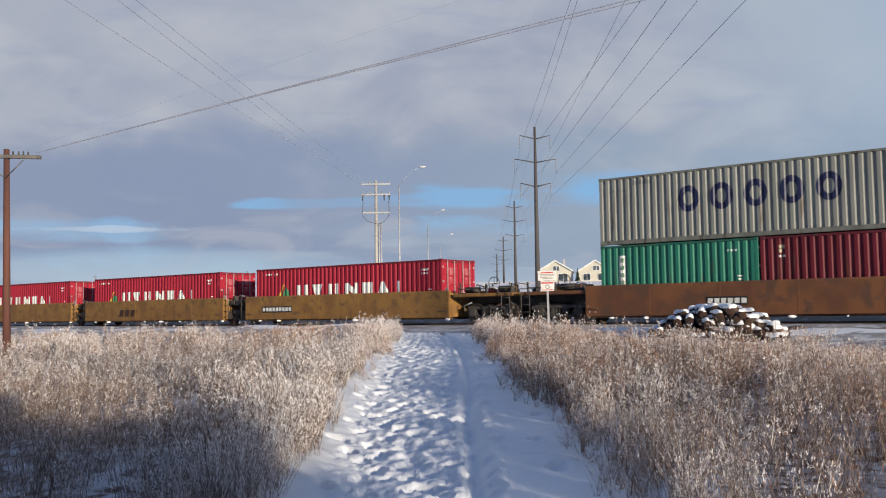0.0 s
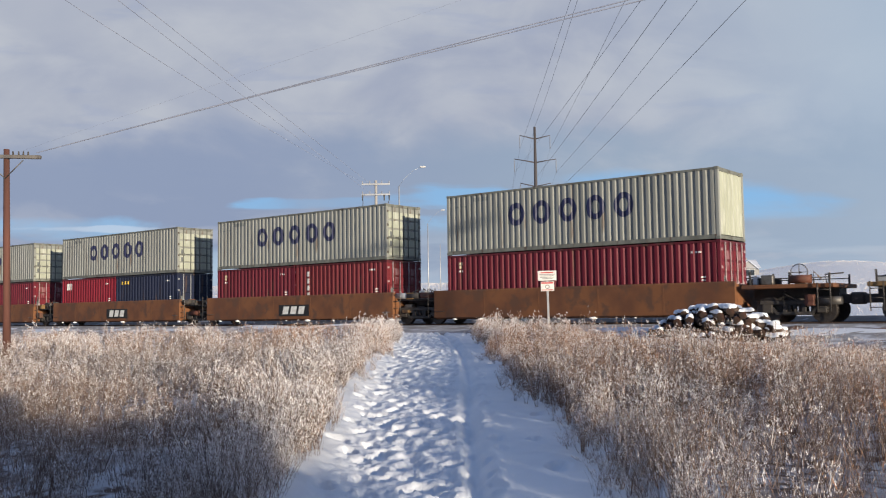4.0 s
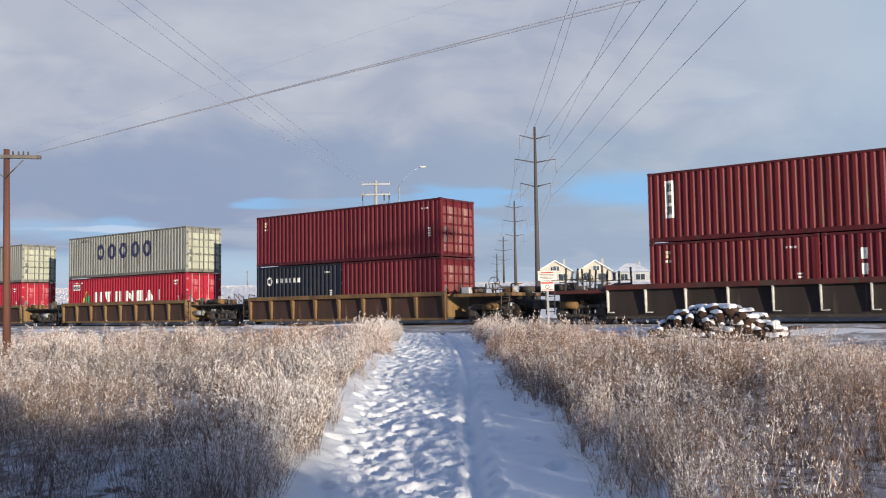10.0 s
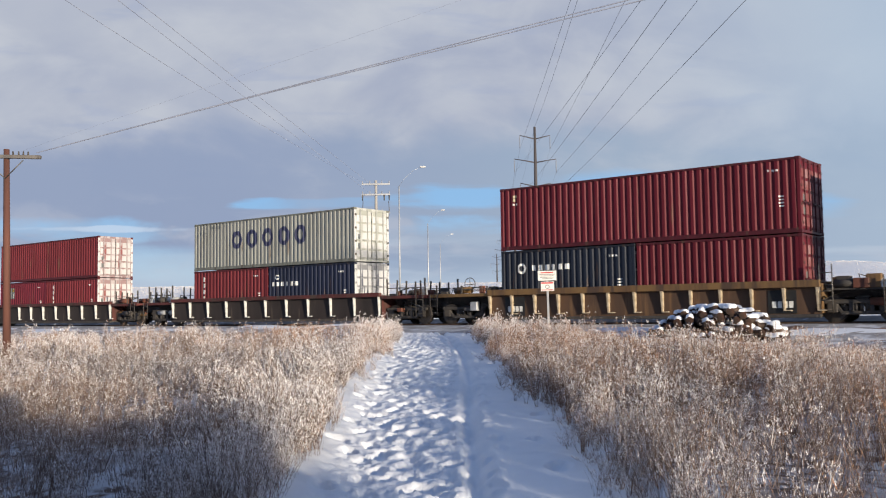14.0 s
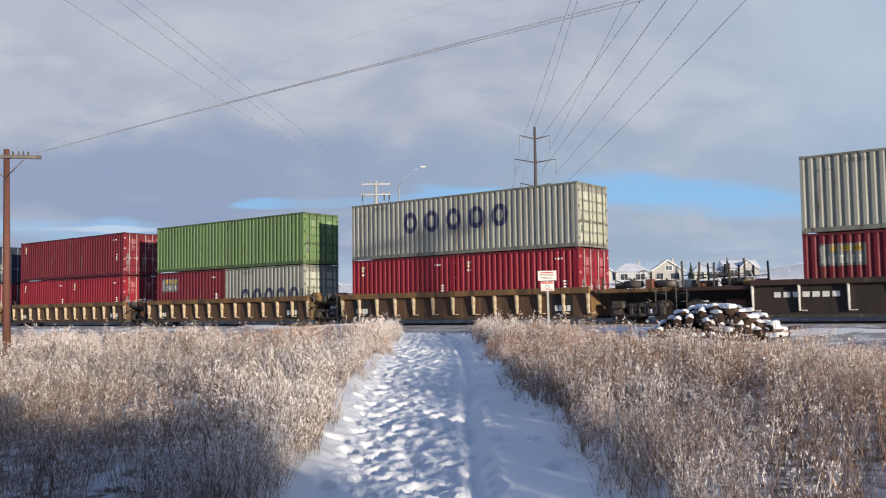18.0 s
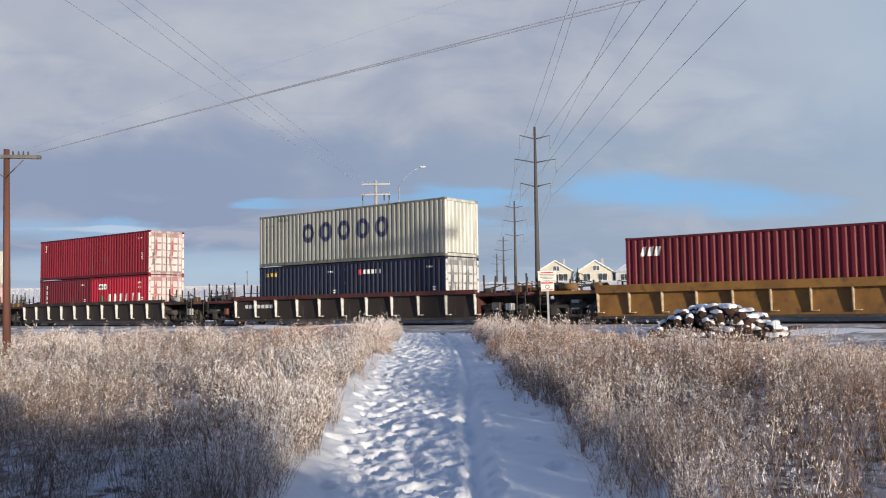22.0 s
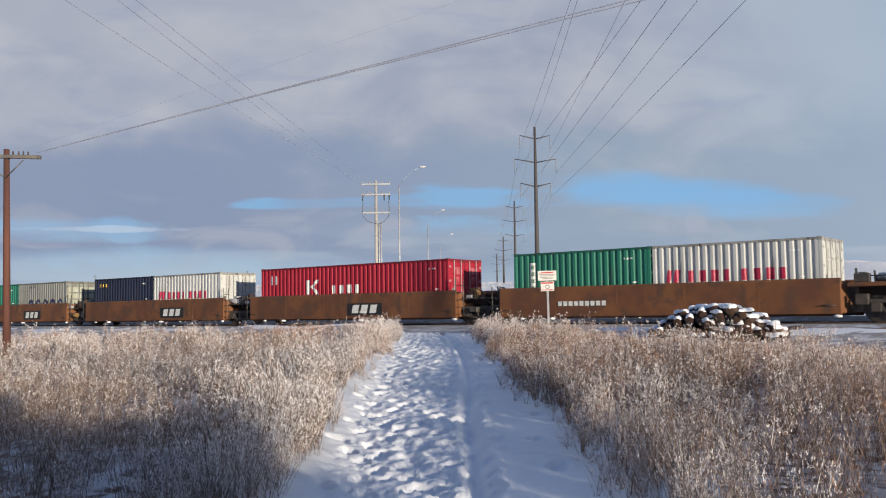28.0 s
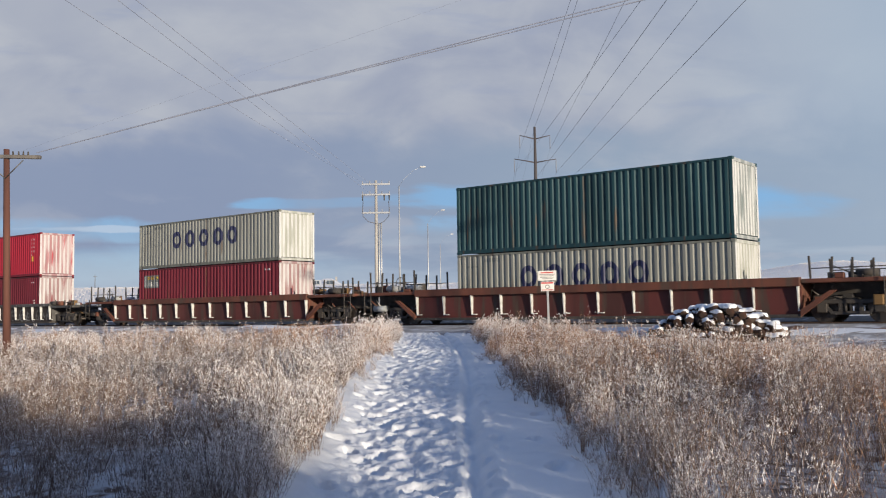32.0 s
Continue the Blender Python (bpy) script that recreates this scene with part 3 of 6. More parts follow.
def marks(root, kind, L, h):
    """The painted marks of a container, as plain shapes."""
    if kind == "rings":                                  # grey box with a row of dark blue rings
        marking(root, ("rings", h), lambda: five_rings(3.6, 1.22, h * 0.59, 0.48), LETTER_NAVY, label="row of dark blue rings")
        marking(root, ("ringsmall", h), lambda: row_of(4, 1.45, h * 0.86, 0.16, 0.15, 0.2) + row_of(3, 0.55, h * 0.78, 0.07, 0.13, 0.2) + [rect(0.72, 0.76, h * 0.82, h * 0.94)],
                LETTER_GREY, label="small grey printed bars")
    elif kind == "rings20":
        marking(root, ("rings20", h), lambda: five_rings(1.65, 0.92, 1.10, 0.40), LETTER_NAVY, label="row of dark blue rings")
        marking(root, ("ringsmall", h), lambda: row_of(4, 1.45, h * 0.86, 0.16, 0.15, 0.2) + row_of(3, 0.55, h * 0.78, 0.07, 0.13, 0.2) + [rect(0.72, 0.76, h * 0.82, h * 0.94)],
                LETTER_GREY, label="small grey printed bars")
    elif kind == "blocks":                               # bright red box with tall white blocks and a green peak
        marking(root, "blocks", tall_blocks, LETTER_WHITE, label="row of tall white block shapes")
        marking(root, "peak", lambda: [[(1.95, 1.05), (2.42, 1.05), (2.42, 1.40), (2.14, 1.72)]], LETTER_GREEN, label="green painted peak")
        marking(root, "peak2", lambda: [[(1.60, 1.05), (1.75, 1.05), (2.10, 1.75), (2.02, 1.75)]], LETTER_YELLOW, label="yellow painted stroke")
        marking(root, "blocksmall", lambda: row_of(3, L - 1.2, 2.1, 0.08, 0.1, 0.16) + row_of(3, L - 1.2, 1.95, 0.08, 0.1, 0.16) + row_of(6, 0.5, 2.25, 0.08, 0.1, 0.2), LETTER_WHITE)
    elif kind == "blocks_plate":
        marks(root, "blocks", L, h)
        marking(root, "wplate", lambda: [rect(0.45, 1.35, 1.85, 2.2)], LETTER_WHITE, label="white panel")
        marking(root, "wplate2", lambda: row_of(3, 0.55, 1.92, 0.2, 0.2, 0.26, 0.05), PLATE_BLACK)
    elif kind == "mark":                                 # small square mark near one end
        marking(root, ("mark", h), lambda: [rect(0.63, 0.83, h - 0.44, h - 0.32), rect(0.63, 0.73, h - 0.58, h - 0.46)], LETTER_CREAM, label="small printed emblem")
        marking(root, ("mark2", h), lambda: row_of(2, 0.62, h - 0.74, 0.08, 0.1, 0.13), LETTER_WHITE)
    elif kind == "panel":                                # dark panel with yellow and white blocks
        marking(root, ("panelback", h), lambda: [rect(0.50, 1.98, h - 1.1, h - 0.38)], LETTER_GREY)
        marking(root, ("panel", h), lambda: [[(x, z + 0.004) for x, z in q] for q in [rect(0.56, 0.66, h - 1.02, h - 0.45)] + row_of(6, 0.78, h - 1.02, 0.26, 0.10, 0.19)], LETTER_WHITE, label="white lettering-sized blocks")
        marking(root, ("panel2", h), lambda: row_of(3, 0.86, h - 0.64, 0.2, 0.32, 0.36), LETTER_YELLOW, label="yellow painted band")
    elif kind == "column":                               # white blocks one above another
        marking(root, ("column", h), lambda: stack_of(5, 0.75, h - 0.35, 0.24, 0.2, 0.34), LETTER_WHITE, label="column of white blocks")
    elif kind == "column_tall":
        marking(root, ("columnt", h), lambda: [rect(0.68, 1.0, h - 1.72, h - 0.35)], LETTER_WHITE, label="tall white panel")
        marking(root, ("columnt2", h), lambda: stack_of(3, 0.74, h - 0.45, 0.3, 0.2, 0.42), PLATE_BLACK)
    elif kind == "column_right":
        marking(root, ("columnr", L), lambda: stack_of(3, 1.2, h - 0.55, 0.36, 0.2, 0.5), LETTER_WHITE, label="column of white blocks")
    elif kind == "emblem":                               # pale emblem and a row of small blocks
        marking(root, ("emblem", L), lambda: ring(1.0, h - 0.75, 0.22, 0.22, 0.1, 10) + row_of(6, 1.5, h - 0.85, 0.22, 0.22, 0.3), LETTER_WHITE, label="pale emblem and blocks")
    elif kind == "emblem_mid":
        marking(root, ("emblemm", L), lambda: ring(0.62, h - 0.55, 0.2, 0.13, 0.07, 10) + row_of(6, 0.25, h - 1.0, 0.21, 0.2, 0.34), LETTER_WHITE, label="pale emblem and blocks")
    elif kind == "dot_row":
        marking(root, ("dotrow", L), lambda: row_of(5, 1.15, h - 0.6, 0.2, 0.17, 0.24), LETTER_WHITE, label="row of white blocks")
        marking(root, ("dotrow2", L), lambda: [rect(0.82, 1.08, h - 0.62, h - 0.38)], LETTER_RED, label="small red block")
    elif kind == "yellow_row":
        marking(root, ("yrow", L), lambda: row_of(6, 0.45, h - 0.52, 0.19, 0.09, 0.15), LETTER_YELLOW, label="row of yellow blocks")
    elif kind == "white_sq":
        marking(root, ("wsq", L), lambda: row_of(3, 0.6, h - 0.7, 0.4, 0.16, 0.22), LETTER_WHITE, label="white blocks")
    elif kind == "yellow_col":
        marking(root, ("ycol", L), lambda: ring(0.9, h - 0.6, 0.17, 0.2, 0.08, 8) + ring(0.9, h - 1.05, 0.17, 0.2, 0.08, 8) + ring(0.9, h - 1.5, 0.17, 0.2, 0.08, 8), LETTER_YELLOW, label="column of yellow rings")
    elif kind == "white_col":
        marking(root, ("wcol", L), lambda: [rect(0.75, 1.02, h - 2.0, h - 0.4)], LETTER_WHITE, label="tall white panel")
        marking(root, ("wcol2", L), lambda: stack_of(5, 0.8, h - 0.5, 0.16, 0.17, 0.28), LETTER_GREEN)
    elif kind == "red_row":
        marking(root, ("rrow", L), lambda: row_of(4, 1.35, 1.22, 0.40, 0.28, 0.44) + row_of(4, 3.3, 1.22, 0.40, 0.28, 0.44) + row_of(2, 0.5, 1.2, 0.46, 0.22, 0.28, 0.1), LETTER_RED, label="row of crimson blocks")
    elif kind == "white_row":
        marking(root, ("wrow", L), lambda: [rect(3.35, 3.52, 1.22, 1.92), [(3.60, 1.56), (3.78, 1.50), (4.22, 1.92), (4.0, 1.92)], [(3.66, 1.55), (3.84, 1.62), (4.20, 1.22), (3.98, 1.22)]] + row_of(4, 5.1, 1.22, 0.40, 0.30, 0.50), LETTER_WHITE, label="row of white blocks")
        marking(root, ("wrow2", L), lambda: row_of(2, 0.7, 1.75, 0.45, 0.24, 0.3), LETTER_WHITE, label="white panel")
    elif kind == "globe":
        marking(root, ("globe", L), lambda: ring(5.55, h - 0.72, 0.21, 0.27, 0.11, 14) + row_of(8, 4.7, h - 1.42, 0.24, 0.16, 0.235), LETTER_WHITE, label="white emblem over a row of blocks")
        marking(root, ("globe2", L), lambda: row_of(2, L - 1.25, h - 1.9, 0.32, 0.2, 0.24), LETTER_YELLOW)
        marking(root, ("globe3", L), lambda: stack_of(5, L - 1.2, h - 0.4, 0.1, 0.12, 0.26) + stack_of(4, L - 0.85, h - 0.4, 0.1, 0.1, 0.26), LETTER_WHITE)
    elif kind == "slant":
        marking(root, ("slant", L), lambda: row_of(3, 0.6, h - 0.72, 0.34, 0.2, 0.27, 0.1), LETTER_WHITE, label="white slanted blocks")
    elif kind == "boxed_blocks":
        marking(root, ("bb", L), lambda: [rect(0.85, 1.75, h - 0.75, h - 0.42)] + row_of(2, L - 1.05, h - 0.5, 0.12, 0.12, 0.2) + row_of(2, L - 1.05, h - 0.75, 0.12, 0.12, 0.2), LETTER_WHITE, label="white panel")
        marking(root, ("bb3", L), lambda: row_of(4, 0.92, h - 0.66, 0.14, 0.14, 0.2), PLATE_BLACK)
        marking(root, ("bb2", L), lambda: row_of(6, 1.9, 1.05, 0.50, 0.24, 0.60, 0.05), LETTER_WHITE, label="row of tall white blocks")
        marking(root, ("bb4", L), lambda: [[(0.95, 1.05), (1.40, 1.05), (1.40, 1.3), (1.12, 1.55)]], LETTER_GREEN, label="green painted peak")
    if kind not in ("", "rings", "rings20", "globe"):
        marking(root, ("data", L, h), lambda: row_of(3, L - 1.1, h - 0.45, 0.07, 0.09, 0.14) + stack_of(4, L - 0.75, 1.3, 0.05, 0.18, 0.11), LETTER_WHITE)


def end_doors(root, col, h, style, L, dust=False):
    """The end that faces the camera: two doors with bars, or a pressed steel front wall."""
    mat = DUST_GLARE[col] if dust else RIMED.get(col, PAINT[col])
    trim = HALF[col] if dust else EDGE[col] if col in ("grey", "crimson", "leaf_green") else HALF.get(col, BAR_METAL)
    if style == "front":
        def make():
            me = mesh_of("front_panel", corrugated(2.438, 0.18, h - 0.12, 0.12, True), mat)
            # the duller groove colour paints in the shading of the ribs
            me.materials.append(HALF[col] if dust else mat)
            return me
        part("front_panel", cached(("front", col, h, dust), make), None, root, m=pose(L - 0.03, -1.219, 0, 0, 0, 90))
        return

    def leaf():
        # one pressed sheet: three columns and five rows of raised panels, with a folded rim
        bm = bmesh.new()
        ys, yin = [0.02], [False]
        for y0, y1 in ((0.06, 0.27), (0.33, 0.77), (0.83, 1.06)):
            ys += [y0, y0 + 0.014, y1 - 0.014, y1]
            yin += [False, True, True, False]
        ys, yin = ys + [1.10], yin + [False]
        zs, zin = [0.16], [False]
        for k in range(5):
            z0 = 0.22 + k * (h - 0.5) / 5
            z1 = z0 + (h - 0.5) / 5 - 0.085
            zs += [z0, z0 + 0.014, z1 - 0.014, z1]
            zin += [False, True, True, False]
        zs, zin = zs + [h - 0.13], zin + [False]
        grid = [[bm.verts.new((0.026 if p and q else 0.0, y, z)) for y, p in zip(ys, yin)] for z, q in zip(zs, zin)]
        for r0, r1 in zip(grid, grid[1:]):
            for j in range(len(ys) - 1):
                f = bm.faces.new((r0[j], r0[j + 1], r1[j + 1], r1[j]))
                # strips between panels keep the darker material, as painted shadow lines
                f.material_index = 1 if max(v.co.x for v in f.verts) > 0.01 else 0
        rim = grid[0] + [r[-1] for r in grid[1:]] + grid[-1][-2::-1] + [r[0] for r in grid[-2:0:-1]]
        back = [bm.verts.new((-0.05, v.co.y, v.co.z)) for v in rim]
        for i in range(len(rim)):
            j = (i + 1) % len(rim)
            bm.faces.new((rim[j], rim[i], back[i], back[j]))
        bm.faces.new(back[::-1])
        bmesh.ops.recalc_face_normals(bm, faces=bm.faces[:])
        me = mesh_of("door", bm, HALF[col] if dust else PAINT[col])
        me.materials.append(mat)
        return me
    dl = cached(("door", col, h, dust), leaf)
    bar_me = cached(("lockbar", h, dust, col), lambda: mesh_of("locking_bar", tube(bmesh.new(), [(0, 0, 0.10), (0, 0, h - 0.07)], 0.024, seg=6), trim))
    handle = cached(("lockhandle", dust, col), lambda: mesh_of("handle", boxes((0, 0.03, -0.3, 0.05, 1.02, 1.07), (0, 0.03, -0.06, 0.06, 0.95, 1.13)), trim))
    for y0 in (-1.12, 0.0):
        d = part("door", dl, None, root, m=pose(L - 0.03, y0 + 0.0, 0))
        for yb in (0.30, 0.80):
            part("locking_bar", bar_me, None, d, "steel locking bar", m=pose(0.045, yb, 0))
            part("handle", handle, None, d, m=pose(0.05, yb, 0))
    # two data plates, dark rubber gaskets round the leaves, hinges on the posts
    plate = cached("doorplate", lambda: mesh_of("plate", boxes((0, 0.004, 0, 0.20, 0, 0.26)), LETTER_GREY))
    part("plate", plate, None, root, "dark data plate", m=pose(L - 0.004, -0.98, 0.62))
    part("plate", plate, None, root, "dark data plate", m=pose(L - 0.004, -0.98, 1.05))
    gasket = cached(("gasket", h), lambda: mesh_of("gasket", boxes((-0.06, -0.01, -0.018, 0.018, 0.15, h - 0.13)), PLATE_BLACK))
    for y0 in (-1.115, -0.005, 1.105):
        part("gasket", gasket, None, root, "black rubber door gasket", m=pose(L - 0.012, y0, 0))
    hinge = cached(("hinge", col), lambda: mesh_of("hinge", boxes((0, 0.03, -0.09, 0.03, -0.05, 0.05), bevel=0.006), trim))
    for y0, turn in ((-1.10, 0), (1.10, 180)):
        for k in range(4):
            part("hinge", hinge, None, root, m=pose(L - 0.012 + (0.03 if turn else 0), y0, 0.35 + k * (h - 0.7) / 3, 0, 0, turn))


def container(s, z, feet, h, col, kind, style, label, dust=False, group="freight containers on the train"):
    """A steel freight box, its left end s metres along the track and its floor z over the rails."""
    L = {40: 12.192, 20: 6.058}[feet]
    mat = PAINT[col]
    root = thing("shipping_container", label, "container", group)
    side = cached(("side", L, h, col), lambda: mesh_of("side_panel", corrugated(L, 0.17, h - 0.10), mat))
    part("side_panel", side, None, root, m=pose(0, -1.219 + 0.006, 0))
    part("side_panel", side, None, root, m=pose(L, 1.219 - 0.006, 0, 0, 0, 180))
    for y in (-1.219, 1.139):
        part("top_rail", cached(("trail", L, h, col), lambda: mesh_of("top_rail", boxes((0.10, L - 0.10, 0, 0.08, h - 0.10, h - 0.015), bevel=0.008), EDGE[col])), None, root, m=pose(0, y, 0))
        part("bottom_rail", cached(("brail", L, h, col), lambda: mesh_of("bottom_rail", boxes((0.10, L - 0.10, 0, 0.08, 0.015, 0.175), bevel=0.01), EDGE[col])), None, root, m=pose(0, y, 0))
    for x in (0.0, L - 0.13):
        for y in (-1.219, 1.219 - 0.13):
            # posts at the sunward end share the paleness of dust and painted glare
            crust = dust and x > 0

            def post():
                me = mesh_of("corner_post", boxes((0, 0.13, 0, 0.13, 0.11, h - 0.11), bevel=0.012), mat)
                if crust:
                    me.materials.append(DUST_GLARE[col])
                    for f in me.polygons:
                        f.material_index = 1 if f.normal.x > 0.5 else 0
                return me
            part("corner_post", cached(("post", h, col, crust), post), None, root, m=pose(x, y, 0))
            for zc in (0.0, h - 0.118):
                part("corner_casting", cached(("cast", col), lambda: mesh_of("corner_casting", boxes((-0.008, 0.165, -0.008, 0.155, 0, 0.118), bevel=0.012), EDGE[col])), None, root,
                     m=pose(x if x == 0 else x - 0.028, y if y < 0 else y - 0.017, zc))

    def roof():
        bm = corrugated(L, -1.13, 1.13, 0.12)
        bmesh.ops.rotate(bm, verts=bm.verts[:], matrix=Matrix.Rotation(radians(-90), 3, "X"))
        return mesh_of("roof", bm, mat)
    part("roof", cached(("roof", L, col), roof), None, root, m=pose(0, 0, h - 0.022))
    part("underframe", cached(("floor", L), lambda: mesh_of("underframe", boxes((0.1, L - 0.1, -1.14, 1.14, 0.09, 0.16)), BLACK_STEEL)), None, root)
    part("front_panel", cached(("front", col, h), lambda: mesh_of("front_panel", corrugated(2.438, 0.18, h - 0.12, 0.12), mat)), None, root, m=pose(0.03, 1.219, 0, 0, 0, -90))
    sill = cached(("sill", col, dust), lambda: mesh_of("end_sill", boxes((-0.08, 0, -1.09, 1.09, 0.0, 0.13), bevel=0.01), HALF[col] if dust else EDGE[col]))
    part("end_sill", sill, None, root, m=pose(L - 0.012, 0, 0.02))
    part("end_header", sill, None, root, m=pose(L - 0.012, 0, h - 0.145))
    end_doors(root, col, h, style, L, dust)
    marks(root, kind, L, h)
    root.matrix_basis = on_track(s, 1.219, z)
    MOVING.append((root, s, z))
    return root


# -- running gear
def wheelset(parent, x, s):
    def make():
        bm = bmesh.new()
        tube(bm, [(0, -0.95, 0), (0, 0.95, 0)], 0.085, seg=8)
        for sg in (-1, 1):
            tube(bm, [(0, sg * 0.705, 0), (0, sg * 0.72, 0)], 0.455, seg=20)
            tube(bm, [(0, sg * 0.72, 0), (0, sg * 0.83, 0)], 0.425, seg=20)
            for k in range(6):
                a = k * math.pi / 3
                box(bm, 0.25 * math.cos(a) - 0.04, 0.25 * math.cos(a) + 0.04, sg * 0.80 - 0.04, sg * 0.80 + 0.04, 0.25 * math.sin(a) - 0.04, 0.25 * math.sin(a) + 0.04)
        return mesh_of("wheelset", bm, WHEEL_STEEL)
    ob = part("wheelset", cached("wheelset", make), None, parent, "steel wheels on an axle", m=pose(x, 0, 0.425))
    SPINNING.append((ob, s, x))
    return ob


def truck(root, x, s):
    """A two-axle freight truck centred x metres along its car."""
    def frame_mesh():
        bm = bmesh.new()
        for sg in (-1, 1):
            y0, y1 = sg * 0.98 - 0.09, sg * 0.98 + 0.09
            box(bm, -1.15, 1.15, y0, y1, 0.60, 0.74, bevel=0.02)
            box(bm, -0.62, 0.62, y0, y1, 0.24, 0.36, bevel=0.02)
            for sx in (-1, 1):
                box(bm, sx * 0.31 - 0.07, sx * 0.31 + 0.07, y0, y1, 0.34, 0.62, bevel=0.015)
                box(bm, sx * 0.89 - 0.17, sx * 0.89 + 0.17, y0 + sg * 0.02, y1 + sg * 0.02, 0.31, 0.62, bevel=0.03)
                vs = [bm.verts.new((sx * a, y, c)) for y in (y0, y1) for a, c in ((0.60, 0.26), (0.76, 0.44), (0.76, 0.58), (0.58, 0.38))]
                for q in ((0, 1, 2, 3), (7, 6, 5, 4), (0, 4, 5, 1), (1, 5, 6, 2), (2, 6, 7, 3), (3, 7, 4, 0)):
                    bm.faces.new([vs[i] for i in q])
            for k in range(3):
                tube(bm, [((k - 1) * 0.17, sg * 0.98, 0.36), ((k - 1) * 0.17, sg * 0.98, 0.60)], 0.06, seg=8)
        box(bm, -0.22, 0.22, -0.95, 0.95, 0.52, 0.80, bevel=0.03)
        bmesh.ops.recalc_face_normals(bm, faces=bm.faces[:])
        return mesh_of("truck", bm, BLACK_STEEL)
    t = part("truck", cached("truckframe", frame_mesh), None, root, "dark cast steel truck frame", m=pose(x, 0, 0))
    for dx in (-0.89, 0.89):
        wheelset(t, dx, s + x)


def brake_wheel(root, x, y, z):
    def make():
        bm = bmesh.new()
        pts = [(0.28 * math.cos(a), 0, 0.28 * math.sin(a)) for a in (2 * math.pi * k / 16 for k in range(17))]
        tube(bm, pts, 0.018, seg=6)
        for k in range(4):
            a = k * math.pi / 2
            tube(bm, [(0, 0, 0), (0.28 * math.cos(a), 0, 0.28 * math.sin(a))], 0.012, seg=5)
        tube(bm, [(0, 0, 0), (0, 0.2, 0)], 0.03, seg=6)
        return mesh_of("brake_wheel", bm, STEEL)
    part("brake_wheel", cached("brakewheel", make), None, root, "steel hand brake wheel", m=pose(x, y, z))


def stanchions(root, x0, x1, z0, h, n, mat, rail=True, y=-1.2):
    post = cached(("stan", round(h, 2), mat.name), lambda: mesh_of("stanchion", boxes((-0.032, 0.032, -0.032, 0.032, 0, h), bevel=0.006), mat))
    for k in range(n):
        x = x0 + (x1 - x0) * k / max(1, n - 1)
        for yy in (y, -y):
            part("stanchion", post, None, root, m=pose(x, yy, z0 - 0.05 * ((k * 5) % 4), 0, ((k * 3) % 4 - 1) * 2.0, 0))
    if rail:
        for yy in (y, -y):
            part("handrail", mesh_of("handrail", tube(bmesh.new(), [(x0, yy, z0 + h * 0.45), (x1, yy, z0 + h * 0.45)], 0.02, seg=6), mat), None, root)


def clutter(root, x0, x1, z, seed, n=10, tall=0.35):
    """Brake valves, hoses, levers and boxes on the end of a car."""
    rng = random.Random(seed)
    for k in range(n):
        x = x0 + (x1 - x0) * rng.random()
        y = rng.choice((-1, -1, -1, 1)) * rng.uniform(0.5, 1.25)
        m = rng.choice((BLACK_STEEL, STEEL, BLACK_STEEL, GALV, CAR["tan"], CAR["brown"]))
        q = rng.random()
        if q < 0.45:
            w, h = rng.uniform(0.08, 0.25), rng.uniform(0.1, tall)
            part("fitting", boxes((x - w, x + w, y - 0.12, y + 0.12, z, z + h), bevel=0.02), m, root)
        elif q < 0.75:
            pts = [(x, y, z), (x + rng.uniform(-0.1, 0.1), y, z + rng.uniform(0.2, tall + 0.15)), (x + rng.uniform(0.2, 0.6), y, z + rng.uniform(0.1, tall))]
            part("pipe", tube(bmesh.new(), pts, 0.028, seg=6), m, root)
        else:
            part("reservoir", tube(bmesh.new(), [(x - 0.35, y, z + 0.16), (x + 0.35, y, z + 0.16)], 0.14, seg=10), m, root)


def end_ladder(root, x, z0, z1, mat, y=-1.5):
    bm = bmesh.new()
    for dx in (-0.2, 0.2):
        tube(bm, [(x + dx, y, z0), (x + dx, y, z1)], 0.022, seg=5)
    n = int((z1 - z0) / 0.3)
    for k in range(n):
        zz = z0 + 0.12 + k * 0.3
        tube(bm, [(x - 0.2, y, zz), (x + 0.2, y, zz)], 0.016, seg=5)
    part("ladder", bm, mat, root, "steel side ladder")


def coupler(root, x):
    bm = boxes((x - 0.9, x + 0.9, -0.16, 0.16, 0.62, 0.92), bevel=0.03)
    box(bm, x - 0.22, x + 0.22, -0.25, 0.25, 0.58, 0.98, bevel=0.05)
    part("coupler", bm, BLACK_STEEL, root, "dark coupler between cars")


def plate_marks(root, x, z, n, w, h, plate=True, y=-1.492, mat=None, back=None):
    """A dark plate with pale block shapes on a car's side."""
    if plate:
        part("plate", boxes((x, x + w, y - 0.006, y, z, z + h)), back or PLATE_BLACK, root, "dark plate with pale blocks")
    bm = bmesh.new()
    st = w / n
    for k in range(n):
        box(bm, x + st * (k + 0.12), x + st * (k + 0.85), y - 0.012, y - 0.006, z + h * 0.2, z + h * 0.8)
    part("marking", bm, mat or LETTER_WHITE, root)


def snow_clump():
    """A small lump of packed snow caught on the sill."""
    q = random.Random(31)
    bm = bmesh.new()
    bmesh.ops.create_icosphere(bm, subdivisions=2, radius=0.11)
    for v in bm.verts:
        v.co = Vector((v.co.x * 1.7, v.co.y, v.co.z * 0.75)) * q.uniform(0.85, 1.15)
    for f in bm.faces:
        f.smooth = True
    return mesh_of("snow_clump", bm, SNOW_FINE)


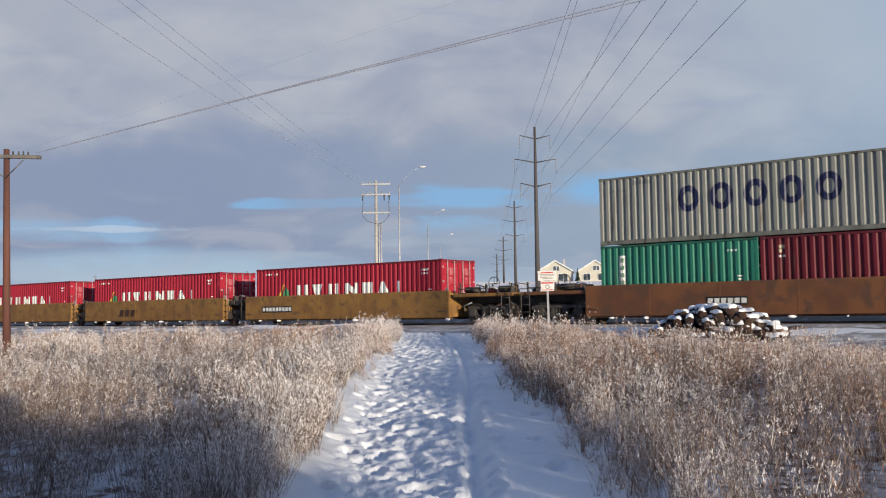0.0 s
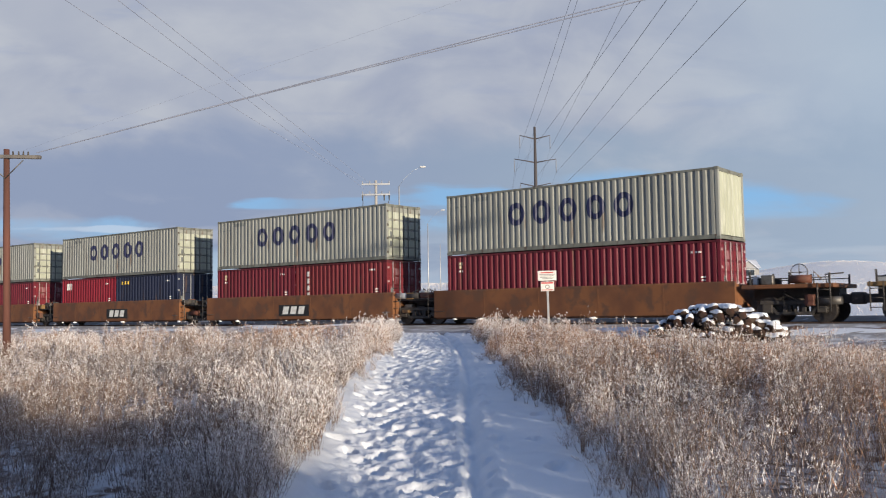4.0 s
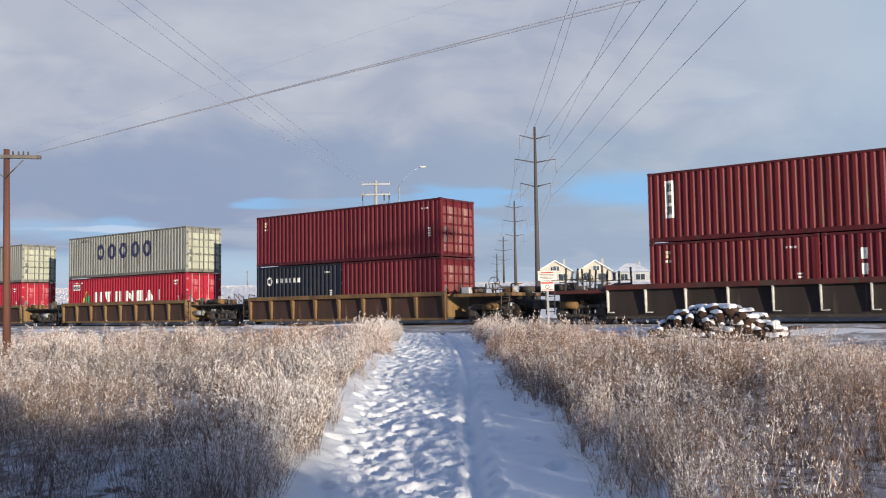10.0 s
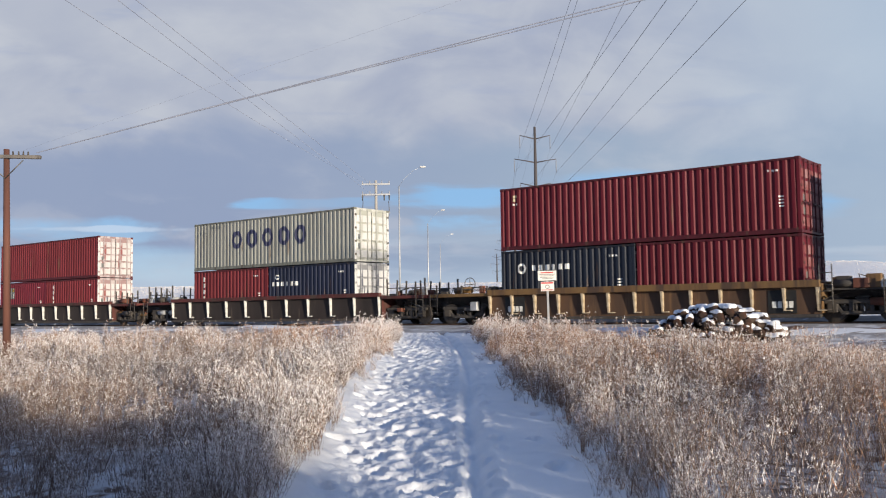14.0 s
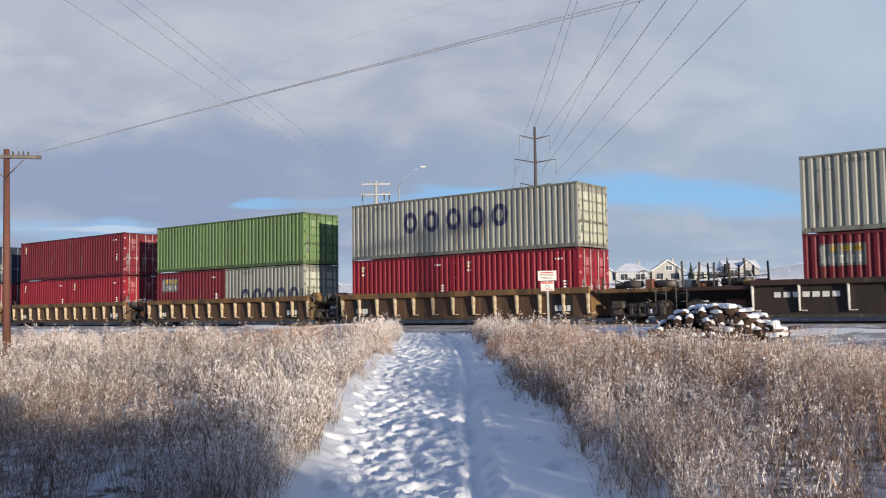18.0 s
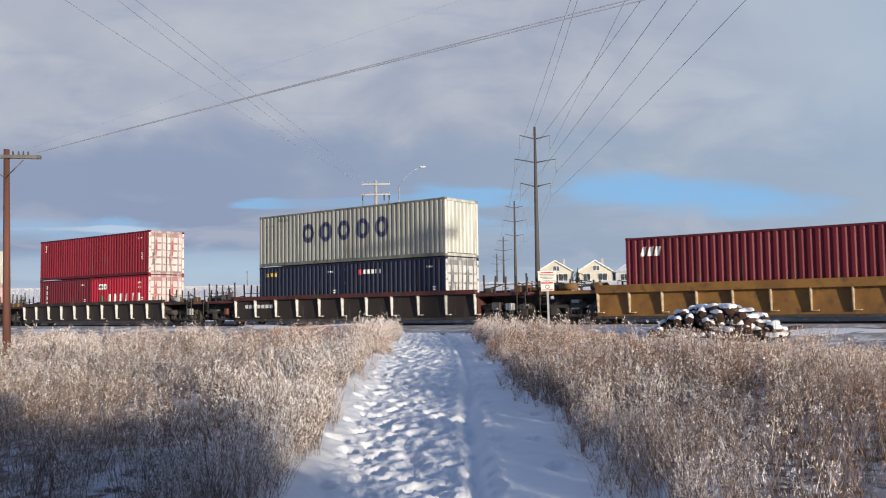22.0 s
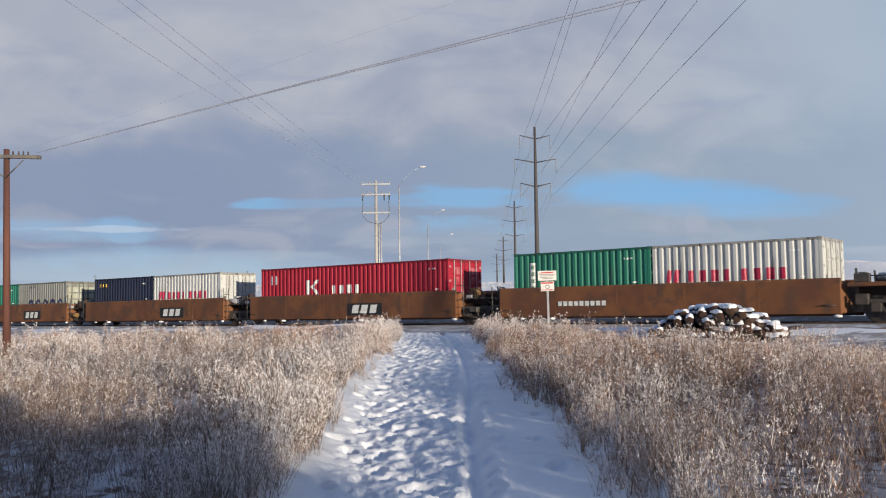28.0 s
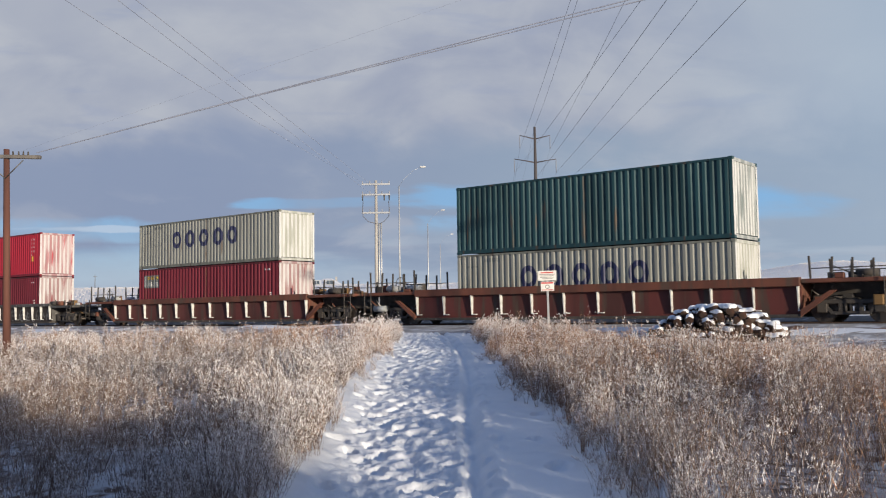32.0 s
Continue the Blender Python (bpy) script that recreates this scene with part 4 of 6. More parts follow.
def smooth_well(root, col, x0, x1, top=1.44):
    """A well with plain steel sides, a rolled top edge and sloping end plates."""
    mat = CAR[col]
    for sg in (-1, 1):
        bm = bmesh.new()
        prof = [(-1.30, 0.20), (-1.49, 0.28), (-1.49, top - 0.06), (-1.455, top), (-1.31, top), (-1.31, 0.28)]
        a = [bm.verts.new((x0, -sg * y if sg > 0 else y, z)) for y, z in prof]
        b = [bm.verts.new((x1, -sg * y if sg > 0 else y, z)) for y, z in prof]
        n = len(prof)
        for k in range(n):
            bm.faces.new((a[k], b[k], b[(k + 1) % n], a[(k + 1) % n]))
        bm.faces.new(a)
        bm.faces.new(b[::-1])
        bmesh.ops.recalc_face_normals(bm, faces=bm.faces[:])
        part("side_wall", bm, mat, root)
    part("floor_beam", boxes((x0 + 0.3, x1 - 0.3, -1.3, 1.3, 0.20, 0.30)), BLACK_STEEL, root)
    for x in (x0, x1 - 0.12):
        part("end_wall", boxes((x, x + 0.12, -1.3, 1.3, 0.3, top - 0.1)), mat, root)
    # weld seams and grab irons
    rib = cached(("seam", col, round(top, 2)), lambda: mesh_of("side_rib", boxes((-0.03, 0.03, -0.004, 0, 0.32, top - 0.1)), mat))
    for k in range(1, 5):
        part("side_rib", rib, None, root, m=pose(x0 + (x1 - x0) * k / 5, -1.49, 0))
    clump = cached("snow_clump", snow_clump)
    for k in range(6):
        x = x0 + 0.9 + (x1 - x0 - 1.8) * (k + 0.35 * math.sin(k * 4.1 + x1)) / 5
        part("snow_clump", clump, None, root, "white clump of snow", m=pose(x, -1.42, 0.20, 0, 0, k * 70) @ Matrix.Scale(0.55 + 0.2 * math.sin(k * 2.7), 4))
    for x in (x0 + 0.35, x1 - 0.35):
        part("grab_iron", tube(bmesh.new(), [(x - 0.2, -1.49, 0.55), (x - 0.2, -1.56, 0.55), (x + 0.2, -1.56, 0.55), (x + 0.2, -1.49, 0.55)], 0.014, seg=5), STEEL, root)


def post_well(root, col, x0, x1, n, top=1.40, chord=0.30, inner=None, post_col=None, wide=0.09, low=0.22):
    """A well whose sides are a top chord, a bottom sill and upright posts over recessed sheets."""
    mat = CAR[col]
    pm = post_col or mat
    for sg in (-1, 1):
        y0, y1 = (-1.50, -1.30) if sg < 0 else (1.30, 1.50)
        part("top_chord", boxes((x0, x1, y0, y1, top - chord, top), bevel=0.015), mat, root)
        part("bottom_sill", boxes((x0, x1, y0 + 0.03, y1 - 0.03, low - 0.06, low + 0.05), bevel=0.01), BLACK_STEEL if post_col else mat, root)
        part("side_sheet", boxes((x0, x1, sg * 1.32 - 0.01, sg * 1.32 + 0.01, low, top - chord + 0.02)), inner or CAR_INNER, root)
    # each post widens towards the chord
    bm = bmesh.new()
    zl, zh = low + (0.2 if post_col else 0.05), top - chord
    v = [bm.verts.new(p) for p in ((-wide * 0.4, -0.10, zl), (wide * 0.4, -0.10, zl), (wide * 0.4, 0.02, zl), (-wide * 0.4, 0.02, zl),
                                   (-wide * 0.75, -0.165, zh), (wide * 0.75, -0.165, zh), (wide * 0.75, 0.02, zh), (-wide * 0.75, 0.02, zh))]
    for q in ((3, 2, 1, 0), (4, 5, 6, 7), (0, 1, 5, 4), (1, 2, 6, 5), (2, 3, 7, 6), (3, 0, 4, 7)):
        bm.faces.new([v[i] for i in q])
    if post_col:
        box(bm, -wide * 0.4, 0.24, -0.11, 0.0, zl - 0.035, zl - 0.002)
    pme = mesh_of("side_post", bm, pm)
    for k in range(n):
        x = x0 + 0.08 + (x1 - x0 - 0.16) * k / (n - 1)
        part("side_post", pme, None, root, m=pose(x, -1.335, 0))
        part("side_post", pme, None, root, m=pose(x, 1.335, 0, 0, 0, 180))
    part("floor_beam", boxes((x0 + 0.1, x1 - 0.1, -1.3, 1.3, 0.20, 0.30)), BLACK_STEEL, root)
    for x in (x0, x1 - 0.12):
        part("end_wall", boxes((x, x + 0.12, -1.3, 1.3, 0.3, top - 0.12)), mat, root)


def platform(root, col, x0, x1, top, seed, n_post=5, post_h=0.62, wheel=True, deck=0.16, ramp=False):
    """The end platform of a stand-alone car: deck, upright stakes, brake gear."""
    mat = CAR[col]
    part("end_deck", boxes((x0, x1, -1.42, 1.42, top - deck, top - 0.02), bevel=0.02), mat, root)
    part("end_frame", boxes((x0 + 0.1, x1 - 0.1, -0.45, 0.45, 0.75, top - deck)), BLACK_STEEL, root)
    stanchions(root, x0 + 0.25, x1 - 0.2, top - 0.02, post_h, n_post, BLACK_STEEL)
    clutter(root, x0 + 0.1, x1 - 0.1, top - 0.02, seed, 13, 0.36)
    clutter(root, x0 + 0.1, x1 - 0.1, 0.55, seed + 50, 6, 0.4)
    if wheel:
        brake_wheel(root, (x0 + x1) / 2 + 0.3, -0.95, top + 0.38)
    end_ladder(root, x0 + 0.3 if x0 < 0 else x1 - 0.3, 0.35, top, BLACK_STEEL)


def gap_gear(root, x0, x1, top, seed, guard=False):
    """What fills the short gap between two wells of one articulated car."""
    part("end_frame", boxes((x0, x1, -0.5, 0.5, 0.80, 1.12), bevel=0.03), BLACK_STEEL, root)
    part("walkway", boxes((x0 + 0.1, x1 - 0.1, -1.15, -0.55, 1.05, 1.11)), BLACK_STEEL, root)
    part("walkway", boxes((x0 + 0.1, x1 - 0.1, 0.55, 1.15, 1.05, 1.11)), BLACK_STEEL, root)
    clutter(root, x0 + 0.1, x1 - 0.1, 1.10, seed, 17, 0.46)
    clutter(root, x0 + 0.1, x1 - 0.1, 0.5, seed + 70, 7, 0.4)
    end_ladder(root, x0 + 0.15, 0.3, top + 0.5, STEEL, -1.42)
    end_ladder(root, x1 - 0.15, 0.3, top + 0.1, BLACK_STEEL, -1.42)
    if guard:
        bm = bmesh.new()
        xm = (x0 + x1) / 2
        pts = [(xm - 1.35 * math.cos(a), 0, 0.38 + 0.62 * math.sin(a)) for a in (math.pi * k / 12 for k in range(13))]
        for p, q in zip(pts, pts[1:]):
            vs = [bm.verts.new((c[0], y, c[2])) for c in (p, q) for y in (-1.40, -1.18)]
            bm.faces.new((vs[0], vs[2], vs[3], vs[1]))
        part("wheel_guard", bm, BLACK_STEEL, root, "curved dark steel wheel guard")


def car_root(s, label):
    r = thing("well_car", label, "rail car", "well cars of the train")
    r.matrix_basis = on_track(s, 1.219, 0)
    MOVING.append((r, s, 0.0))
    return r


def articulated_smooth(s, col, label, pitch, truck_after=True, truck_before=False, plate=None, seed=0, numbers=None):
    r = car_root(s, label)
    smooth_well(r, col, -0.55, 12.75)
    if truck_after:
        truck(r, 12.19 + (pitch - 12.19) / 2, s)
        gap_gear(r, 12.78, pitch - 0.58, 1.44, seed)
    if truck_before:
        truck(r, -2.0, s)
        platform(r, col, -3.6, -0.6, 1.30, seed + 9, 3, 0.4)
    if plate is not None:
        if col == "rust":
            part("plate", boxes((plate, plate + 2.15, -1.506, -1.49, 0.42, 0.98)), PLATE_BLACK, r, "black plate with three white blocks")
        bm = bmesh.new()
        for k in range(3):
            x = plate + 0.26 + k * 0.56
            bm.faces.new([bm.verts.new((x + a, -1.510, c)) for a, c in ((0.0, 0.52), (0.40, 0.52), (0.50, 0.90), (0.10, 0.90))])
        part("marking", bm, LETTER_WHITE if col == "rust" else LETTER_BROWN, r, "three slanted block shapes")
    if numbers:
        plate_marks(r, numbers[0], 0.62, numbers[1], numbers[1] * 0.24, 0.30, numbers[2], y=-1.506)
    return r


def articulated_posts(s, col, label, pitch, n, truck_after=True, truck_before=False, seed=0, guard=False, marks_at=None, inner=None, ends=0.5, black_ends=False, post_col=None):
    r = car_root(s, label)
    post_well(r, col, -ends, 12.19 + ends, n, inner=inner, post_col=post_col, wide=0.06 if post_col else 0.09, chord=0.24 if post_col else 0.19)
    if truck_after:
        truck(r, 12.19 + (pitch - 12.19) / 2, s)
        gap_gear(r, 12.22 + ends, pitch - ends - 0.03, 1.40, seed, guard)
    if truck_before:
        truck(r, -2.1, s)
        platform(r, col, -3.7, -ends - 0.02, 1.30, seed + 9, 3, 0.4)
    if marks_at is not None:
        plate_marks(r, marks_at, 0.42, 3, 1.5, 0.5, False, y=-1.336)
    if black_ends:
        for x in (0.25, 11.0):
            part("plate", boxes((x, x + 0.95, -1.347, -1.337, 0.3, 1.08)), PLATE_BLACK, r, "black painted panel")
            plate_marks(r, x + 0.12, 0.42, 4, 0.75, 0.36, False, y=-1.35)
    return r


SPRAY_GREY = surface("spray_grey", (0.17, 0.17, 0.165), (0.08, 0.078, 0.075), rough=0.7, scale=2.5)
# near-black because the shade of the recess is in the colour, with some dirt
DEEP = surface("shaded_panel", (0.038, 0.028, 0.026), (0.028, 0.022, 0.021), rough=0.85, scale=1.5, dirt=(0.10, 0.075, 0.06), dirt_amount=0.1, streak=True)
TAN_INNER = surface("tan_panel", (0.105, 0.058, 0.034), (0.065, 0.04, 0.028), rough=0.8, scale=1.5, dirt=(0.16, 0.09, 0.045), dirt_amount=0.14, streak=True)
# both post colours are pale all round to paint in the sun on their flanks
CREAM_POST = surface("sunlit_cream_post", (0.52, 0.43, 0.31), (0.34, 0.26, 0.17), rough=0.7, scale=4)
PALE = surface("sunlit_post", (0.66, 0.66, 0.64), (0.5, 0.5, 0.48), rough=0.6, scale=4)


def lone_car(s, col, label, pitch, n, seed, post_col=None, x0=-1.75, x1=13.95, marks_at=None, top=1.44, n_post=5, post_h=0.95, ramp=False, deck_top=1.30, graffiti=False):
    """A stand-alone well car with an end platform and a truck at each end."""
    r = car_root(s, label)
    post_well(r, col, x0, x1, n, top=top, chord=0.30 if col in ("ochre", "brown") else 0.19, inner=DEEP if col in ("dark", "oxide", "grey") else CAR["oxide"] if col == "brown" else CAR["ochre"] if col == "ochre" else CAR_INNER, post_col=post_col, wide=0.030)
    half = (pitch - 12.19) / 2
    a0, a1 = -half + 0.35, 12.19 + half - 0.35
    platform(r, col, a0, x0 - 0.02, deck_top, seed, n_post, post_h, True)
    platform(r, col, x1 + 0.02, a1, deck_top, seed + 5, n_post, post_h * 0.8, False)
    truck(r, (a0 + x0) / 2 + 0.1, s)
    truck(r, (a1 + x1) / 2 - 0.1, s)
    coupler(r, a1 + 0.35)
    if ramp:
        for sg in (-1, 1):
            xa = x0 if sg < 0 else x1
            for y0, y1 in ((-1.5, -1.36), (1.36, 1.5)):
                bm = bmesh.new()
                vs = [bm.verts.new((xa + sg * a, y, z)) for y in (y0, y1) for a, z in ((0.0, 0.2), (0.0, 0.42), (0.95, 1.05), (1.15, 1.05))]
                for q in ((0, 1, 2, 3), (7, 6, 5, 4), (0, 4, 5, 1), (1, 5, 6, 2), (2, 6, 7, 3), (3, 7, 4, 0)):
                    bm.faces.new([vs[i] for i in q])
                bmesh.ops.recalc_face_normals(bm, faces=bm.faces[:])
                part("end_brace", bm, CAR[col], r)
    if marks_at is not None:
        plate_marks(r, marks_at, 0.78, 7, 2.2, 0.30, False, y=-1.345)
    if graffiti:
        rng = random.Random(seed)
        step = (x1 - x0) / (n - 1)
        for k in range(n - 1):
            bm = bmesh.new()
            xc = x0 + step * (k + 0.5)
            for q in range(3):
                cx, cz = xc + rng.uniform(-0.3, 0.3), 0.65 + rng.uniform(-0.15, 0.15)
                for poly in ring(cx, cz, rng.uniform(0.18, 0.3), rng.uniform(0.2, 0.34), 0.09, 12, (rng.random() * 0.4, 0.7 + rng.random() * 0.3)):
                    bm.faces.new([bm.verts.new((px, -1.337 - 0.002 * q, pz)) for px, pz in poly][::-1])
            part("painted_shape", bm, SPRAY_GREY if k % 3 else STEEL, r, "grey sprayed loops")
    return r


H86, H96 = 2.591, 2.896
Z2, Z1 = 0.35, 0.25             # floor of the lower box over the rails


def stack(s, low, high=None, z=Z2, dust=False):
    """Boxes on one car: low and high are rows of (feet, height, paint, marks, end, label)."""
    x = 0.0
    gap = 12.192 - sum({40: 12.192, 20: 6.058}[r[0]] for r in low)
    for i, (feet, h, col, kind, style, label) in enumerate(low):
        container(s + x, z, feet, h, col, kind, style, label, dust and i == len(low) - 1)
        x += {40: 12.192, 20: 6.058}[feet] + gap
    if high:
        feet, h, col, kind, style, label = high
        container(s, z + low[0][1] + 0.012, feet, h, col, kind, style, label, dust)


def train():
    G40 = (40, H86, "grey", "rings", "doors", "weathered light grey container with a row of dark blue rings")
    G40F = G40[:4] + ("front",) + G40[5:]
    G20 = (20, H86, "grey", "rings20", "doors", "short light grey container with dark blue rings")
    HY = (40, H86, "bright_red", "blocks", "doors", "bright red container with tall white block shapes")

    def red20(kind="mark", col="maroon", style="doors", label="short dark red container"):
        return (20, H86, col, kind, style, label)

    # leading articulated car, single boxes
    smooth_lbl = "articulated well car unit with dirty ochre steel sides"
    for s, pl, bf in ((-67.2, None, False), (-52.2, 2.9, False), (-37.05, None, False)):
        articulated_smooth(s, "ochre", smooth_lbl, 15.1, truck_after=s < -40, seed=int(-s), plate=pl, truck_before=False, numbers=(0.8, 9, True) if s > -40 else None)
        stack(s, [HY], z=Z1)
    articulated_end(-37.05, "ochre", 3)

    # five units with rust-orange sides
    lab = "articulated well car unit with rust-orange steel sides"
    for i, (s, low) in enumerate((
            (-17.08, [(20, H86, "green", "white_col", "doors", "short green container with a tall white panel"), red20()]),
            (-1.45, [G20, red20("yellow_col")]),
            (14.35, [red20("white_sq", "red", label="short red container with white blocks"), (20, H86, "navy", "yellow_row", "doors", "short navy blue container with yellow blocks")]),
            (30.1, [red20(), red20("column", "oxide", label="short red container with a column of white blocks")]),
            (45.8, [(40, H86, "maroon", "mark", "doors", "dark red container with a small emblem")]))):
        articulated_smooth(s, "rust", lab, 15.68, truck_after=i < 4, truck_before=i == 0, seed=20 + i, plate=(None, 5.6, 5.6, 5.2, None)[i], numbers=(4.3, 6, True) if i == 0 else None)
        stack(s, low, G40F if i == 4 else G40)
    articulated_end(45.8, "rust", 31)

    # five units with yellow top chords and recessed panels
    lab = "articulated well car with yellow top chord and rusty recessed panels"
    rows = ((66.5, [G20, red20("white_sq")], G40), (84.75, [HY], G40), (102.8, [HY], G40),
            (120.95, [HY[:3] + ("blocks_plate",) + HY[4:]], G40),
            (139.1, [(20, H86, "blue_black", "emblem", "doors", "short blue-black container with a pale emblem"), red20("", "crimson")], (40, H86, "crimson", "mark", "doors", "deep crimson container with a small emblem")))
    for i, (s, low, high) in enumerate(rows):
        articulated_posts(s, "yellow", lab, 18.1, 9, truck_after=i < 4, truck_before=i == 0, seed=40 + i, marks_at=5.2 if i in (1, 2) else None, ends=0.35)
        stack(s, low, high)
    articulated_end(139.1, "yellow", 51)

    # three stand-alone cars, oxide red with pale posts
    lab = "stand-alone well car in oxide red with pale posts and upright stakes"
    lone_car(161.1, "oxide", lab, 21.8, 11, 60, PALE, marks_at=None)
    stack(161.1, [red20("mark", "oxide"), red20("column_right", "maroon", "front")], (40, H86, "oxide", "column_tall", "doors", "faded red container with a tall white panel"), dust=True)
    lone_car(182.85, "oxide", lab, 21.8, 11, 61, PALE)
    stack(182.85, [red20("panel", "maroon", label="short dark red container with a yellow and white panel"), red20("column", "oxide")], (40, H86, "oxide", "", "doors", "faded red container with no markings"), dust=True)
    lone_car(204.65, "oxide", lab, 21.8, 11, 62, PALE)
    stack(204.65, [red20("column", "oxide"), (20, H86, "navy", "emblem_mid", "doors", "short dark blue container with a pale emblem")], G40[:4] + ("doors", "light grey container with a row of dark blue rings"), dust=True)

    # five units in ochre with many posts
    lab = "articulated well car unit in dirty tan with close-set pale posts"
    rows = ((225.2, [(20, H86, "blue_black", "emblem", "doors", "short blue-black container with a pale emblem"), red20("", "crimson")], (40, H86, "crimson", "mark", "doors", "deep crimson container with a small emblem")),
            (240.9, [G20, red20("mark")], (40, H86, "navy", "dot_row", "doors", "navy blue container with small white blocks")),
            (256.5, [red20("mark", "red"), red20("mark", "red")], (40, H86, "maroon", "mark", "doors", "dark red container with a small emblem")),
            (272.1, [red20("panel"), G20], (40, H86, "leaf_green", "", "doors", "leaf green container with no markings")),
            (287.6, [red20("mark", "red"), red20("mark", "red")], G40))
    for i, (s, low, high) in enumerate(rows):
        articulated_posts(s, "tan", lab, 15.6, 13, truck_after=i < 4, truck_before=i == 0, seed=70 + i, guard=True, ends=0.55, inner=TAN_INNER, black_ends=True, post_col=CREAM_POST)
        stack(s, low, high, z=Z2 + 0.04)
    articulated_end(287.6, "tan", 81)

    # three dark stand-alone cars
    lab = "dark brown stand-alone well car with pale posts and upright stakes"
    lone_car(308.3, "dark", lab, 21.9, 11, 90, PALE, marks_at=-1.0)
    stack(308.3, [red20("panel", "maroon"), red20("column", "bright_red", "front", "short bright red container with white blocks")], G40F, dust=True)
    lone_car(330.2, "dark", lab, 21.9, 11, 91, PALE)
    stack(330.2, [red20("column", "maroon"), red20("boxed_blocks", "bright_red", label="short bright red container with a white panel")], (40, H86, "red", "mark", "doors", "red container with a small emblem"), dust=True)
    lone_car(352.1, "oxide", lab, 21.6, 11, 92, PALE, marks_at=-1.0)
    stack(352.1, [(20, H86, "navy", "yellow_row", "doors", "short navy blue container with yellow blocks"), (20, H86, "navy", "dot_row", "doors", "short navy blue container with white blocks")], G40F, dust=True)

    # single tall boxes
    lone_car(372.9, "ochre", "stand-alone well car in dull ochre yellow with cream posts", 20.4, 12, 93, CREAM_POST, x0=-1.2, x1=13.4, n_post=3, post_h=0.5)
    stack(372.9, [(40, H96, "maroon", "slant", "front", "tall dark red container with white slanted blocks")], z=0.30, dust=True)
    r = articulated_smooth(392.8, "rust", "stand-alone well car with plain rust-orange sides", 20.0, truck_after=False, truck_before=True, seed=95, numbers=(2.6, 9, True))
    articulated_end(392.8, "rust", 96)
    stack(392.8, [(40, H96, "maroon", "column", "front", "tall dark red container with a column of white blocks")], z=0.30, dust=True)

    lab = "articulated well car unit with rust and ochre steel sides"
    rows = ((412.6, [red20("panel"), red20("mark")]),
            (428.2, [(20, H86, "green", "white_col", "doors", "short green container with a tall white panel"), G20]),
            (443.7, [(20, H86, "navy", "yellow_row", "doors", "short navy blue container with yellow blocks"), (20, H86, "white", "red_row", "doors", "short white container with crimson blocks")]),
            (459.2, [(40, H86, "bright_red", "white_row", "doors", "bright red container with white blocks")]),
            (474.8, [(20, H86, "green", "white_col", "doors", "short green container with a tall white panel"), (20, H86, "white", "red_row", "doors", "short white container with crimson blocks")]))
    for i, (s, low) in enumerate(rows):
        articulated_smooth(s, "rust", lab, 15.55, truck_after=i < 4, truck_before=i == 0, seed=100 + i, plate=(None, 7.4, 7.2, 6.4, None)[i], numbers=((0.4, 10, True), None, None, None, (2.2, 9, False))[i])
        stack(s, low, z=Z1)
    articulated_end(474.8, "rust", 107)

    lone_car(496.4, "grey", "grey stand-alone well car covered with grey sprayed loops", 21.7, 15, 110, PALE, n_post=3, post_h=0.5, graffiti=True)
    stack(496.4, [(40, H96, "maroon", "mark", "front", "tall dark red container with a small emblem")], (40, H96, "bright_red", "globe", "front", "tall bright red container with a white emblem"), z=0.40, dust=True)
    lab = "brown stand-alone well car with deep end platforms"
    lone_car(519.9, "brown", lab, 23.5, 12, 111, PALE, x0=-2.2, x1=14.4, top=1.50, ramp=True, deck_top=1.46)
    stack(519.9, [(40, H96, "maroon", "panel", "front", "tall dark red container with a yellow and white panel")], G40F, dust=True)
    lone_car(543.4, "brown", lab, 23.5, 12, 112, PALE, x0=-2.2, x1=14.4, top=1.50, ramp=True, deck_top=1.46)
    stack(543.4, [G40F], (40, H96, "teal", "", "front", "tall dark teal container with worn patches"), dust=True)
    lone_car(566.9, "dark", lab, 23.5, 12, 113, None, x0=-2.2, x1=14.4, top=1.46)
    stack(566.9, [(40, H86, "maroon", "mark", "doors", "dark red container with a small emblem")], G40)


def articulated_end(s, col, seed):
    """The outer end of an articulated car: deck, truck, coupler."""
    r = car_at(s)
    truck(r, 14.6, s)
    platform(r, col, 12.95, 16.0, 1.30, seed, 3, 0.45, True)
    coupler(r, 16.4)
    return r


def car_at(s):
    return [ob for ob, at, z in MOVING if abs(at - s) < 0.01 and ob.name.startswith("well_car")][0]


train()


def motions():
    """The train runs to the left along the track; its wheels turn with it while it passes."""
    times = [0.0, 0.1, 0.2] + [2.0 * k for k in range(1, 16)] + [31.8, 31.9, 32.0]
    for ob, s, z in MOVING:
        walk(ob, [(t, on_track(s - shift(t), 1.219, z)) for t in times])
    for ob, s, x in SPINNING:
        # turn while the wheel is within sight of the path
        t_in, t_out = max(0.0, (s + 8) / 17.7), min(32.0, (s + 82) / 17.6)
        rows = []
        if t_out > t_in:
            n = max(2, int((t_out - t_in) / 0.0667) + 1)
            ts = [t_in + (t_out - t_in) * k / n for k in range(n + 1)]
            if t_in > 0.2:
                ts = [0.0] + ts
            if t_out < 31.8:
                ts = ts + [32.0]
            base = max(t_in, 0.0)
            for t in ts:
                tt = min(max(t, t_in), t_out)
                ang = -math.degrees((shift(tt) - shift(base)) / 0.425)
                rows.append((t, pose(x, 0, 0.425) @ pose(0, 0, 0, 0, ang % 360.0, 0)))
        else:
            rows = [(0.0, pose(x, 0, 0.425)), (32.0, pose(x, 0, 0.425))]
        walk(ob, rows)
